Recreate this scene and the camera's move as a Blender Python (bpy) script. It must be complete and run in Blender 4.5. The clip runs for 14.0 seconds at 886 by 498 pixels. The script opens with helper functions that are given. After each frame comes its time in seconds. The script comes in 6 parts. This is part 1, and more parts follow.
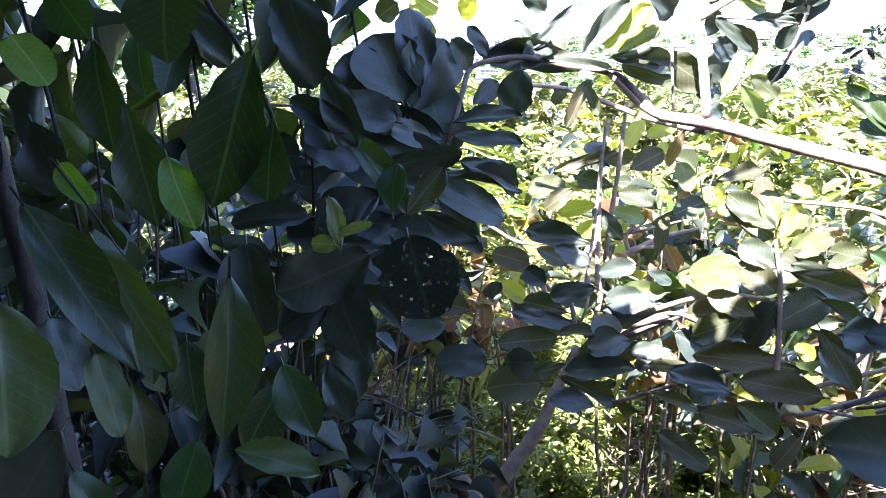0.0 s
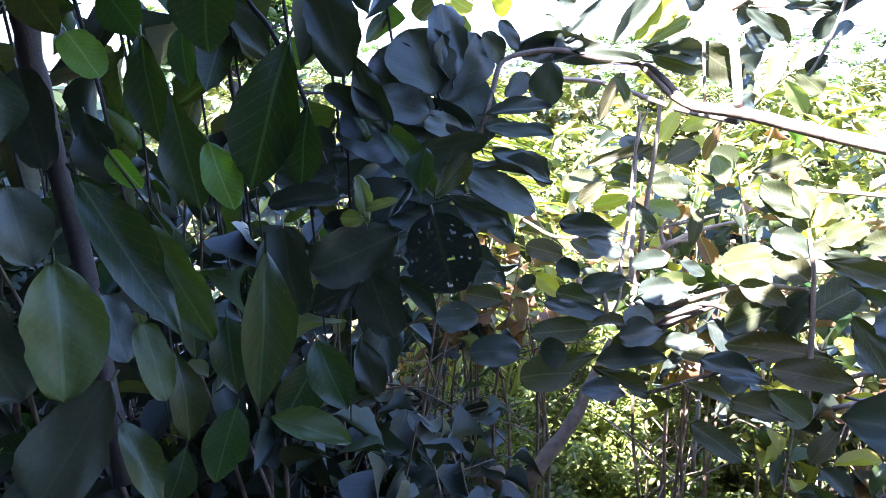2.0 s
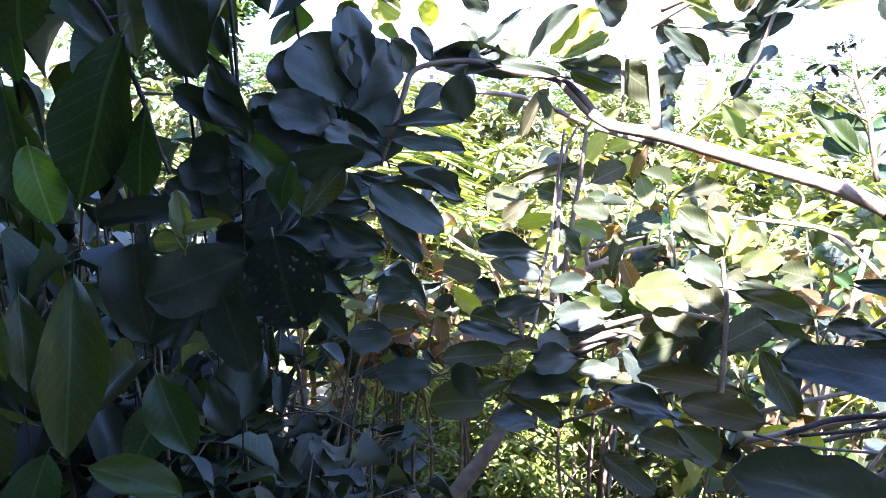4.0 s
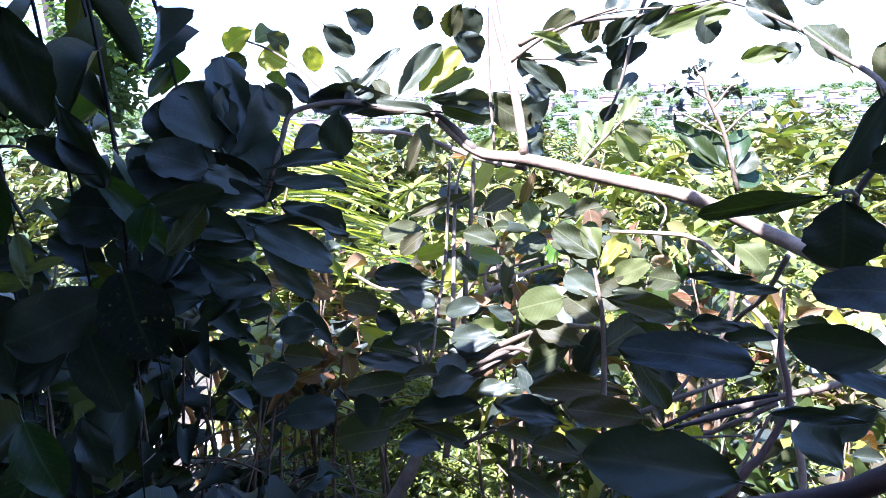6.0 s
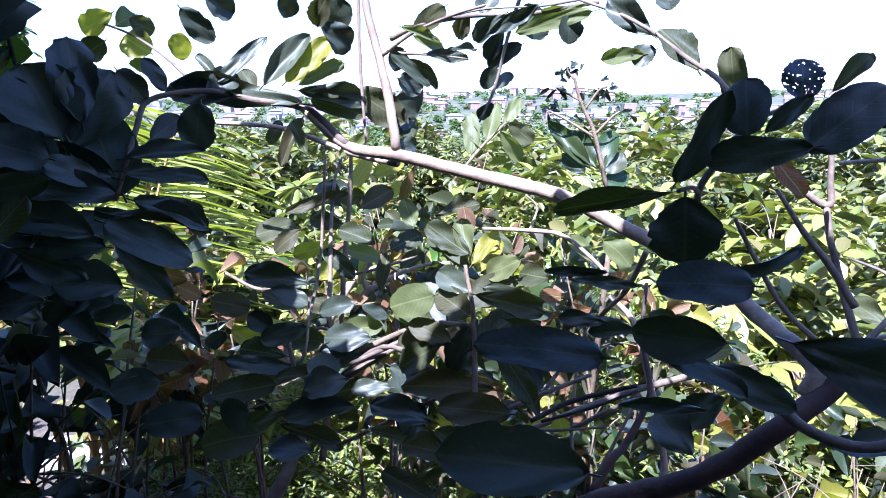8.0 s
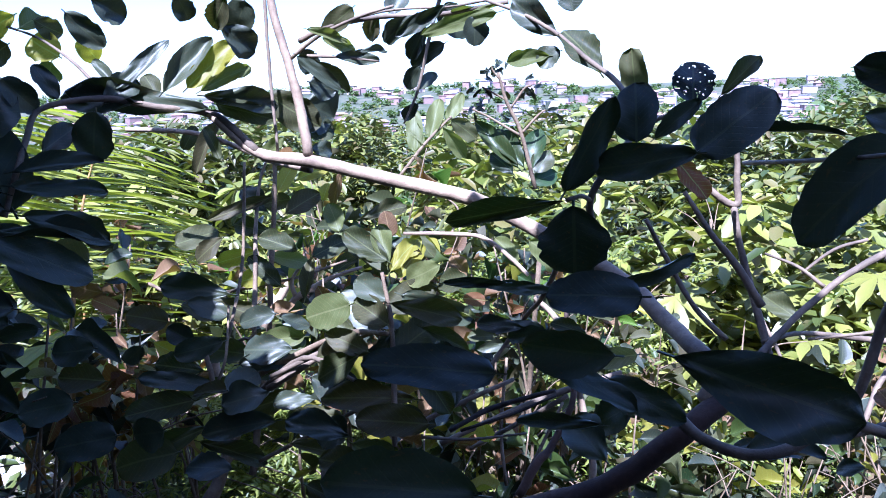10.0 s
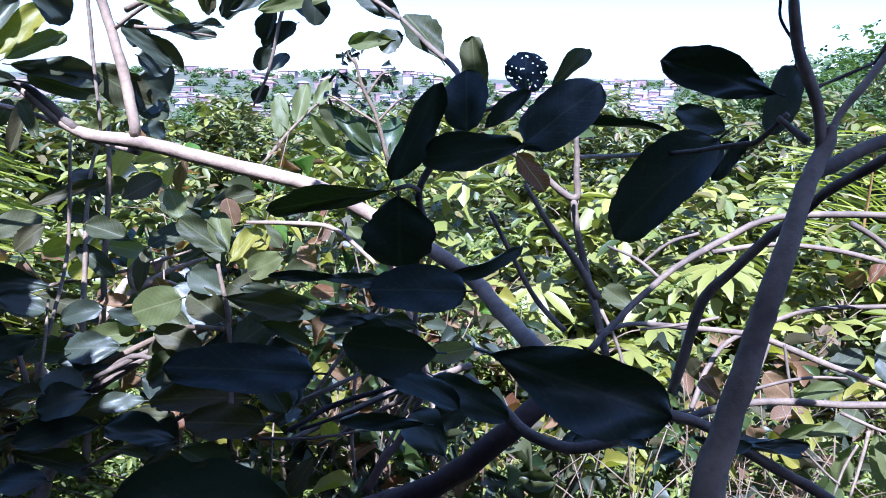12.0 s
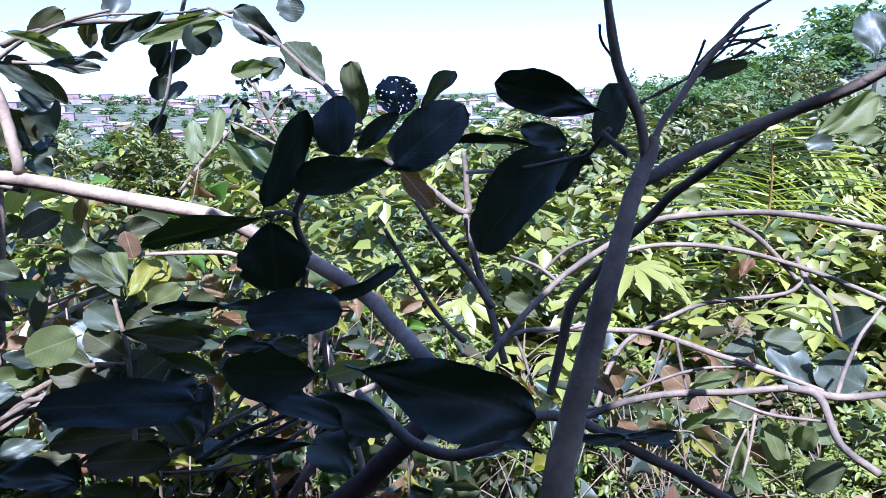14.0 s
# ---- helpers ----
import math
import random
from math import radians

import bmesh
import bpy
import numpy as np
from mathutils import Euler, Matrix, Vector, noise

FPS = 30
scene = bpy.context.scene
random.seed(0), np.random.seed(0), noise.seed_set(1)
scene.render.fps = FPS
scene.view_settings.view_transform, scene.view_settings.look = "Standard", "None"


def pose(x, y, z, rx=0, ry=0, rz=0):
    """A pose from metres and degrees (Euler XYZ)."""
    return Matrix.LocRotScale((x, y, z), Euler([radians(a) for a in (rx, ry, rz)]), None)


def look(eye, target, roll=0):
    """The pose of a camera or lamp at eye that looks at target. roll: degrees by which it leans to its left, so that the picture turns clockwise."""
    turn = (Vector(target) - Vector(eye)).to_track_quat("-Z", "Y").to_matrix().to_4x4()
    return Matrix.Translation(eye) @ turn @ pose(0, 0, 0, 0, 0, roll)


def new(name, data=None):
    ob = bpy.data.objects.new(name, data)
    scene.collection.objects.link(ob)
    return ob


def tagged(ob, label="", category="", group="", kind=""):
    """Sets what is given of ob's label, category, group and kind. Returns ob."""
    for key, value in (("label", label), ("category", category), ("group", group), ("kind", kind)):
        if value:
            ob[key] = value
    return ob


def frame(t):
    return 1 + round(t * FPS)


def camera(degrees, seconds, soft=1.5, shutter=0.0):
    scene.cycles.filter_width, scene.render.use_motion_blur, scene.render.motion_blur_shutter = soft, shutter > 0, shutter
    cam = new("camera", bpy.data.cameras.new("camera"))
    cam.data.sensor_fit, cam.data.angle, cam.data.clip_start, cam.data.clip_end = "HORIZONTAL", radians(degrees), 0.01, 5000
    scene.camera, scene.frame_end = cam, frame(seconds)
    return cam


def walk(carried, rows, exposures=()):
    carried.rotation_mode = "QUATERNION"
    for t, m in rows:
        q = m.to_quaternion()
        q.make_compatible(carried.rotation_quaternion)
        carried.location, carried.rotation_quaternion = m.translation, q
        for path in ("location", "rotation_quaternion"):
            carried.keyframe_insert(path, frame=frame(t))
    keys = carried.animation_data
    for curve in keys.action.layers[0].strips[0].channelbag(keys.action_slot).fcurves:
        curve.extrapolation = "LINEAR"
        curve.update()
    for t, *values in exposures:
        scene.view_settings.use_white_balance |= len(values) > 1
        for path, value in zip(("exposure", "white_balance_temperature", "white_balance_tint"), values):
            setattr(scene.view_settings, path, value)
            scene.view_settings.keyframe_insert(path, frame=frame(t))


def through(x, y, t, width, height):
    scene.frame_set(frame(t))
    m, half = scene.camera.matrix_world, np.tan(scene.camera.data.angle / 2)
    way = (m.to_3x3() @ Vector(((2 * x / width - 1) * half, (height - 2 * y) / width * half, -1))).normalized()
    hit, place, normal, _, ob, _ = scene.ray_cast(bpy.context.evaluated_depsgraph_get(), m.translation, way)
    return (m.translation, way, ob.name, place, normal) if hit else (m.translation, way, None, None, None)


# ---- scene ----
cam = camera(63.9, 14.0, soft=0.6)
PATH = [
    (0, (0.148, 0.092, 1.792), (-0.073, 2.003, 1.242), -0.8),
    (0.5, (0.139, 0.125, 1.779), (-0.096, 2.036, 1.236), -1.9),
    (1, (0.133, 0.118, 1.786), (-0.119, 2.015, 1.204), -1.0),
    (1.5, (0.157, 0.088, 1.782), (-0.135, 1.980, 1.200), -2.9),
    (2, (0.163, 0.067, 1.781), (-0.171, 1.963, 1.239), -1.7),
    (2.5, (0.160, 0.076, 1.786), (-0.148, 1.982, 1.265), -0.7),
    (3, (0.166, 0.081, 1.776), (-0.123, 2.001, 1.288), -0.5),
    (3.5, (0.186, 0.113, 1.780), (-0.092, 2.035, 1.280), -0.2),
    (4, (0.219, 0.138, 1.776), (0.017, 2.067, 1.260), 0.9),
    (4.2, (0.224, 0.141, 1.768), (0.041, 2.077, 1.273), 0.7),
    (6.3, (0.286, 0.099, 1.768), (0.315, 2.057, 1.365), -1.9),
    (6.5, (0.291, 0.101, 1.766), (0.323, 2.057, 1.349), -0.9),
    (7, (0.298, 0.105, 1.766), (0.370, 2.055, 1.330), -0.7),
    (7.5, (0.301, 0.110, 1.759), (0.503, 2.054, 1.337), -0.7),
    (8, (0.310, 0.116, 1.760), (0.608, 2.050, 1.348), -0.7),
    (8.2, (0.314, 0.114, 1.758), (0.650, 2.048, 1.376), -0.7),
    (10.3, (0.381, 0.139, 1.771), (0.808, 2.045, 1.340), -1.3),
    (10.5, (0.387, 0.145, 1.769), (0.866, 2.043, 1.359), -0.1),
    (11, (0.389, 0.146, 1.766), (0.970, 2.011, 1.338), -0.2),
    (11.5, (0.396, 0.152, 1.766), (1.068, 1.979, 1.305), 0.4),
    (12, (0.416, 0.147, 1.765), (1.160, 1.946, 1.306), 1.1),
    (12.5, (0.433, 0.141, 1.760), (1.177, 1.938, 1.296), 0.5),
    (13, (0.439, 0.133, 1.764), (1.254, 1.896, 1.288), -0.4),
    (13.5, (0.447, 0.122, 1.764), (1.311, 1.870, 1.319), -0.6),
    (14, (0.450, 0.113, 1.771), (1.363, 1.843, 1.354), -1.3),
]
EXPOSURES = [(0.0, 3.9, 5150, 29), (2.0, 4.12, 5150, 29), (4.2, 3.82, 5150, 29), (6.3, 2.85, 4800, 29), (8.2, 2.33, 4650, 29), (10.3, 2.05, 4550, 28), (14.0, 1.85, 4500, 24)]
walk(cam, [(t, look(eye, target, roll)) for t, eye, target, roll in PATH], EXPOSURES)

# ---- sky and sun ----
SUN_HEIGHT, SUN_SIDE = 57.0, -155.0  # degrees above the horizon; degrees to the right of +y
world = bpy.data.worlds.new("sky")
scene.world = world
world.use_nodes = True
wn = world.node_tree.nodes
sky = wn.new("ShaderNodeTexSky")
sky.sky_type = 'NISHITA'
sky.sun_disc = False
sky.sun_elevation = radians(SUN_HEIGHT)
sky.sun_rotation = radians(SUN_SIDE)
sky.air_density, sky.dust_density, sky.ozone_density = 1.0, 1.0, 1.5
wn["Background"].inputs["Strength"].default_value = 0.085
world.node_tree.links.new(sky.outputs[0], wn["Background"].inputs["Color"])
sun = new("sun", bpy.data.lights.new("sun", 'SUN'))
sun.data.energy, sun.data.angle, sun.data.color = 5.0, radians(0.53), (1.0, 0.93, 0.81)
sun_way = Vector((math.sin(radians(SUN_SIDE)) * math.cos(radians(SUN_HEIGHT)), math.cos(radians(SUN_SIDE)) * math.cos(radians(SUN_HEIGHT)), math.sin(radians(SUN_HEIGHT))))
sun.matrix_world = look(sun_way * 50, (0, 0, 0))

# ---- materials ----
def material(name, rough=0.6):
    """A node material; returns it with its tree, its shader and two short ways to add and join nodes."""
    mat = bpy.data.materials.new(name)
    mat.use_nodes = True
    tree = mat.node_tree
    bsdf = tree.nodes["Principled BSDF"]
    bsdf.inputs["Roughness"].default_value = rough
    return mat, tree, bsdf


def node(tree, kind, **inputs):
    n = tree.nodes.new("ShaderNode" + kind)
    for key, value in inputs.items():
        n.inputs[key.replace("_", " ")].default_value = value
    return n


def ramp(tree, source, *stops):
    r = tree.nodes.new("ShaderNodeValToRGB")
    while len(r.color_ramp.elements) < len(stops):
        r.color_ramp.elements.new(0.5)
    for e, (at, colour) in zip(r.color_ramp.elements, stops):
        e.position, e.color = at, (*colour, 1)
    tree.links.new(source, r.inputs[0])
    return r.outputs[0]


def mixed(tree, factor, a, b, mode='MIX'):
    m = tree.nodes.new("ShaderNodeMix")
    m.data_type, m.blend_type = 'RGBA', mode
    for value, slot in ((factor, m.inputs[0]), (a, m.inputs[6]), (b, m.inputs[7])):
        if isinstance(value, (int, float)):
            slot.default_value = value
        elif isinstance(value, tuple):
            slot.default_value = (*value, 1)
        else:
            tree.links.new(value, slot)
    return m.outputs[2]


def maths(tree, what, a, b=0.0):
    m = tree.nodes.new("ShaderNodeMath")
    m.operation = what
    for value, slot in ((a, m.inputs[0]), (b, m.inputs[1])):
        if isinstance(value, (int, float)):
            slot.default_value = value
        else:
            tree.links.new(value, slot)
    return m.outputs[0]


def leaf_material(name, colours, rough, through, veins=True, island=False, spots=0.5, rib=(0.28, 0.32, 0.12), glow=1.6):
    """Leaf skin: colour varies from leaf to leaf, pale midrib and side veins, brown blemishes, and some light coming through."""
    mat, tree, bsdf = material(name, rough)
    bsdf.inputs["Specular IOR Level"].default_value = 0.5 if rough < 0.45 else 0.28
    if island:
        chance = tree.nodes.new("ShaderNodeNewGeometry").outputs["Random Per Island"]
    else:
        chance = tree.nodes.new("ShaderNodeObjectInfo").outputs["Random"]
    steps = [(i / max(1, len(colours) - 1), c) for i, c in enumerate(colours)]
    colour = ramp(tree, chance, *steps)
    coord = tree.nodes.new("ShaderNodeTexCoord")
    blotch = node(tree, "TexNoise", Scale=14.0, Detail=4.0, Roughness=0.6)
    tree.links.new(coord.outputs["Object"], blotch.inputs["Vector"])
    fine = node(tree, "TexNoise", Scale=420.0, Detail=2.0)
    geo = tree.nodes.new("ShaderNodeNewGeometry")
    tree.links.new(geo.outputs["Position"], fine.inputs["Vector"])
    colour = mixed(tree, maths(tree, 'MULTIPLY', fine.outputs[0], 0.35), colour, (0.02, 0.03, 0.01), 'MULTIPLY')
    brown = ramp(tree, blotch.outputs[0], (0.60, (0, 0, 0)), (0.72, (1, 1, 1)))
    colour = mixed(tree, maths(tree, 'MULTIPLY', brown, spots), colour, (0.16, 0.09, 0.03))
    height = fine.outputs[0]
    if veins:
        uv = node(tree, "SeparateXYZ")
        tree.links.new(coord.outputs["UV"], uv.inputs[0])
        off = maths(tree, 'ABSOLUTE', maths(tree, 'SUBTRACT', uv.outputs[0], 0.5))
        mid = maths(tree, 'LESS_THAN', off, 0.022)
        side = maths(tree, 'ABSOLUTE', maths(tree, 'SINE', maths(tree, 'MULTIPLY', maths(tree, 'SUBTRACT', uv.outputs[1], maths(tree, 'MULTIPLY', off, 0.55)), 30.0)))
        side = maths(tree, 'LESS_THAN', side, 0.16)
        vein = maths(tree, 'MAXIMUM', mid, maths(tree, 'MULTIPLY', side, 0.45))
        colour = mixed(tree, maths(tree, 'MULTIPLY', vein, 0.5), colour, rib)
        height = maths(tree, 'SUBTRACT', maths(tree, 'MULTIPLY', fine.outputs[0], 0.3), vein)
    bump = node(tree, "Bump", Strength=0.35, Distance=0.001)
    tree.links.new(height, bump.inputs["Height"])
    tree.links.new(bump.outputs[0], bsdf.inputs["Normal"])
    tree.links.new(colour, bsdf.inputs["Base Color"])
    shine = node(tree, "MapRange", To_Min=rough - 0.08, To_Max=rough + 0.14)
    tree.links.new(blotch.outputs[0], shine.inputs["Value"])
    tree.links.new(shine.outputs[0], bsdf.inputs["Roughness"])
    thin = tree.nodes.new("ShaderNodeBsdfTranslucent")
    gold = mixed(tree, 1.0, colour, (glow, glow * 1.12, 0.45), 'MULTIPLY')
    tree.links.new(gold, thin.inputs["Color"])
    both = node(tree, "MixShader", Fac=through)
    tree.links.new(bsdf.outputs[0], both.inputs[1])
    tree.links.new(thin.outputs[0], both.inputs[2])
    tree.links.new(both.outputs[0], tree.nodes["Material Output"].inputs["Surface"])
    return mat


LEAF = {
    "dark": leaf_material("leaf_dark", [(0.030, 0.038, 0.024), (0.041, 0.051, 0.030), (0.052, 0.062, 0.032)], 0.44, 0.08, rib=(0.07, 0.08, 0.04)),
    "mid": leaf_material("leaf_mid", [(0.038, 0.045, 0.017), (0.075, 0.08, 0.03), (0.07, 0.058, 0.026), (0.048, 0.052, 0.019)], 0.56, 0.24, rib=(0.12, 0.13, 0.05)),
    "green": leaf_material("leaf_green", [(0.016, 0.032, 0.010), (0.040, 0.055, 0.011), (0.026, 0.060, 0.014), (0.050, 0.050, 0.012), (0.020, 0.040, 0.016)], 0.42, 0.3, rib=(0.08, 0.12, 0.05)),
    "olive": leaf_material("leaf_olive", [(0.055, 0.085, 0.018), (0.075, 0.095, 0.022)], 0.42, 0.3, rib=(0.10, 0.14, 0.05)),
    "lime": leaf_material("leaf_lime", [(0.10, 0.19, 0.02), (0.14, 0.23, 0.03)], 0.42, 0.5),
    "pale": leaf_material("leaf_pale", [(0.11, 0.125, 0.04), (0.16, 0.17, 0.06)], 0.5, 0.35, rib=(0.2, 0.2, 0.09)),
    "white": leaf_material("leaf_dry_and_lit", [(0.26, 0.24, 0.15), (0.32, 0.29, 0.19)], 0.5, 0.25, rib=(0.5, 0.48, 0.36)),
    "yellow": leaf_material("leaf_yellow", [(0.26, 0.24, 0.03), (0.32, 0.28, 0.04)], 0.45, 0.45),
    "red": leaf_material("leaf_red_brown", [(0.16, 0.065, 0.03), (0.22, 0.11, 0.045)], 0.5, 0.4, spots=0.8),
    "dry": leaf_material("leaf_dry", [(0.16, 0.085, 0.035), (0.24, 0.15, 0.07), (0.11, 0.06, 0.03)], 0.6, 0.25, spots=0.7, rib=(0.3, 0.2, 0.1)),
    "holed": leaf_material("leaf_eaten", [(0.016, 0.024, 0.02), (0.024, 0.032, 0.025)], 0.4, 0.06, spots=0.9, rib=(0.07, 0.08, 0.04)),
}
BUSH = leaf_material("bush_leaves", [(0.042, 0.062, 0.02), (0.082, 0.10, 0.022), (0.18, 0.18, 0.034), (0.054, 0.07, 0.019), (0.14, 0.10, 0.035)], 0.42, 0.16, veins=False, island=True)
LUSH = leaf_material("lush_leaves", [(0.04, 0.06, 0.012), (0.165, 0.19, 0.032), (0.31, 0.30, 0.055), (0.065, 0.085, 0.016), (0.20, 0.16, 0.045)], 0.42, 0.22, veins=False, island=True, spots=0.3)
WOODS = leaf_material("woodland_leaves", [(0.06, 0.10, 0.035), (0.09, 0.13, 0.045), (0.12, 0.16, 0.06)], 0.5, 0.3, veins=False, island=True)
WEED = leaf_material("weed_leaves", [(0.06, 0.085, 0.018), (0.18, 0.21, 0.034), (0.28, 0.29, 0.05)], 0.44, 0.35, veins=False, island=True)
PALM = leaf_material("palm_leaflet", [(0.24, 0.27, 0.04), (0.32, 0.32, 0.06), (0.18, 0.22, 0.04)], 0.36, 0.4, veins=False, island=True)
DRY = leaf_material("dry_leaves", [(0.13, 0.09, 0.045), (0.21, 0.15, 0.08), (0.09, 0.055, 0.03)], 0.6, 0.3, veins=False, island=True)


def bark_material(name, dark, light, scale=60.0):
    mat, tree, bsdf = material(name, 0.75)
    geo = tree.nodes.new("ShaderNodeNewGeometry")
    broad = node(tree, "TexNoise", Scale=scale * 0.35, Detail=5.0, Roughness=0.65)
    grain = node(tree, "TexNoise", Scale=scale * 3.5, Detail=4.0, Roughness=0.7)
    spots = node(tree, "TexVoronoi", Scale=scale * 3.2)
    for n in (broad, grain, spots):
        tree.links.new(geo.outputs["Position"], n.inputs["Vector"])
    colour = ramp(tree, broad.outputs[0], (0.32, dark), (0.62, light))
    colour = mixed(tree, ramp(tree, grain.outputs[0], (0.38, (0.28, 0.28, 0.28)), (0.6, (0, 0, 0))), colour, tuple(c * 0.45 for c in dark))
    dots = ramp(tree, spots.outputs["Distance"], (0.10, (1, 1, 1)), (0.2, (0, 0, 0)))
    colour = mixed(tree, maths(tree, 'MULTIPLY', dots, 0.3), colour, (0.10, 0.07, 0.05))
    tree.links.new(colour, bsdf.inputs["Base Color"])
    bump = node(tree, "Bump", Strength=0.6, Distance=0.002)
    tree.links.new(maths(tree, 'ADD', grain.outputs[0], broad.outputs[0]), bump.inputs["Height"])
    tree.links.new(bump.outputs[0], bsdf.inputs["Normal"])
    return mat


SHADE_LEAVES = leaf_material("shade_leaves", [(0.022, 0.034, 0.014), (0.04, 0.055, 0.02)], 0.36, 0.06, veins=False, island=True)
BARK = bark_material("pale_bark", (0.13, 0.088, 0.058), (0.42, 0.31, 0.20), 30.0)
BARK_HALF_SHADED = bark_material("half_shaded_bark", (0.06, 0.043, 0.030), (0.23, 0.17, 0.11), 36.0)
BARK_SHADED_BROWN = bark_material("shaded_red_brown_bark", (0.032, 0.018, 0.012), (0.105, 0.058, 0.036), 30.0)
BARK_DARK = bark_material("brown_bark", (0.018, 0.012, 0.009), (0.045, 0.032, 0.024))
STEM = bark_material("shrub_stem", (0.09, 0.06, 0.032), (0.24, 0.17, 0.10), 90.0)
CANE = bark_material("palm_cane", (0.22, 0.11, 0.03), (0.42, 0.24, 0.07), 40.0)


def ground_material():
    mat, tree, bsdf = material("soil_and_litter", 0.9)
    geo = tree.nodes.new("ShaderNodeNewGeometry")
    big = node(tree, "TexNoise", Scale=0.5, Detail=6.0)
    small = node(tree, "TexNoise", Scale=28.0, Detail=5.0, Roughness=0.7)
    for n in (big, small):
        tree.links.new(geo.outputs["Position"], n.inputs["Vector"])
    a = ramp(tree, small.outputs[0], (0.35, (0.045, 0.033, 0.022)), (0.65, (0.11, 0.085, 0.057)))
    b = ramp(tree, small.outputs[0], (0.35, (0.03, 0.045, 0.015)), (0.65, (0.07, 0.085, 0.03)))
    colour = mixed(tree, ramp(tree, big.outputs[0], (0.42, (0, 0, 0)), (0.58, (1, 1, 1))), a, b)
    reach = tree.nodes.new("ShaderNodeVectorMath")
    reach.operation = 'LENGTH'
    tree.links.new(geo.outputs["Position"], reach.inputs[0])
    outer = node(tree, "MapRange", From_Min=20.0, From_Max=90.0)
    tree.links.new(reach.outputs["Value"], outer.inputs["Value"])
    meadow = node(tree, "TexNoise", Scale=0.06, Detail=8.0, Roughness=0.75)
    tree.links.new(geo.outputs["Position"], meadow.inputs["Vector"])
    c = ramp(tree, meadow.outputs[0], (0.35, (0.03, 0.045, 0.022)), (0.52, (0.07, 0.075, 0.04)), (0.66, (0.13, 0.105, 0.075)))
    colour = mixed(tree, outer.outputs[0], colour, c)
    tree.links.new(colour, bsdf.inputs["Base Color"])
    bump = node(tree, "Bump", Strength=0.8, Distance=0.02)
    tree.links.new(small.outputs[0], bump.inputs["Height"])
    tree.links.new(bump.outputs[0], bsdf.inputs["Normal"])
    return mat


def plain_material(name, dark, light, scale, rough=0.8):
    mat, tree, bsdf = material(name, rough)
    geo = tree.nodes.new("ShaderNodeNewGeometry")
    noise_node = node(tree, "TexNoise", Scale=scale, Detail=5.0, Roughness=0.65)
    tree.links.new(geo.outputs["Position"], noise_node.inputs["Vector"])
    colour = ramp(tree, noise_node.outputs[0], (0.35, dark), (0.65, light))
    tree.links.new(colour, bsdf.inputs["Base Color"])
    bump = node(tree, "Bump", Strength=0.3, Distance=0.01)
    tree.links.new(noise_node.outputs[0], bump.inputs["Height"])
    tree.links.new(bump.outputs[0], bsdf.inputs["Normal"])
    return mat


GROUND = ground_material()
RENDER = plain_material("brown_render", (0.09, 0.075, 0.065), (0.15, 0.125, 0.105), 3.0)
CONCRETE = plain_material("pale_concrete", (0.50, 0.44, 0.40), (0.72, 0.66, 0.62), 9.0)
WALLS = [plain_material("house_paint", (0.27, 0.235, 0.25), (0.42, 0.37, 0.38), 0.4), plain_material("house_cream", (0.25, 0.20, 0.19), (0.36, 0.29, 0.275), 0.4), plain_material("house_brick", (0.19, 0.12, 0.115), (0.27, 0.18, 0.165), 0.4)]
ROOFS = [plain_material("roof_clay", (0.22, 0.12, 0.10), (0.31, 0.18, 0.15), 0.6), plain_material("roof_grey", (0.17, 0.165, 0.18), (0.26, 0.25, 0.26), 0.6)]
GLASS = plain_material("dark_window", (0.06, 0.07, 0.09), (0.12, 0.13, 0.15), 0.5, 0.2)

# ---- building helpers ----
rng = np.random.default_rng(7)


def thing(name, at, label, category, group="", kind=""):
    ob = new(name)
    ob.location = at
    ob.empty_display_size = 0.1
    bpy.context.view_layer.update()
    return tagged(ob, label, category, group, kind)


def under(ob, parent):
    """Makes ob a part of parent, keeping ob's own matrix as its place in the world."""
    where = ob.matrix_basis.copy()
    ob.parent = parent
    ob.matrix_parent_inverse = Matrix.Identity(4)
    root = Matrix.Identity(4)
    p = parent
    while p is not None:
        root = p.matrix_basis @ root
        p = p.parent
    ob.matrix_basis = root.inverted() @ where
    return ob


def mesh_from(name, verts, faces, mat, smooth=True):
    data = bpy.data.meshes.new(name)
    data.from_pydata([tuple(v) for v in verts], [], faces)
    data.materials.append(mat)
    if smooth:
        data.shade_smooth()
    return data


def part(name, bm, mat, parent, label=""):
    data = bpy.data.meshes.new(name)
    bm.to_mesh(data)
    bm.free()
    data.materials.append(mat)
    ob = under(new(name, data), parent)
    if label:
        ob["label"] = label
    return ob


def spline(points, steps=5):
    """Catmull-Rom through points of any width."""
    p = np.array(points, float)
    p = np.vstack([2 * p[0] - p[1], p, 2 * p[-1] - p[-2]])
    out = []
    for i in range(1, len(p) - 2):
        a, b, c, d = p[i - 1], p[i], p[i + 1], p[i + 2]
        for s in np.linspace(0, 1, steps, endpoint=False):
            out.append(0.5 * (2 * b + (c - a) * s + (2 * a - 5 * b + 4 * c - d) * s * s + (3 * b - a - 3 * c + d) * s ** 3))
    out.append(p[-2])
    return np.array(out)


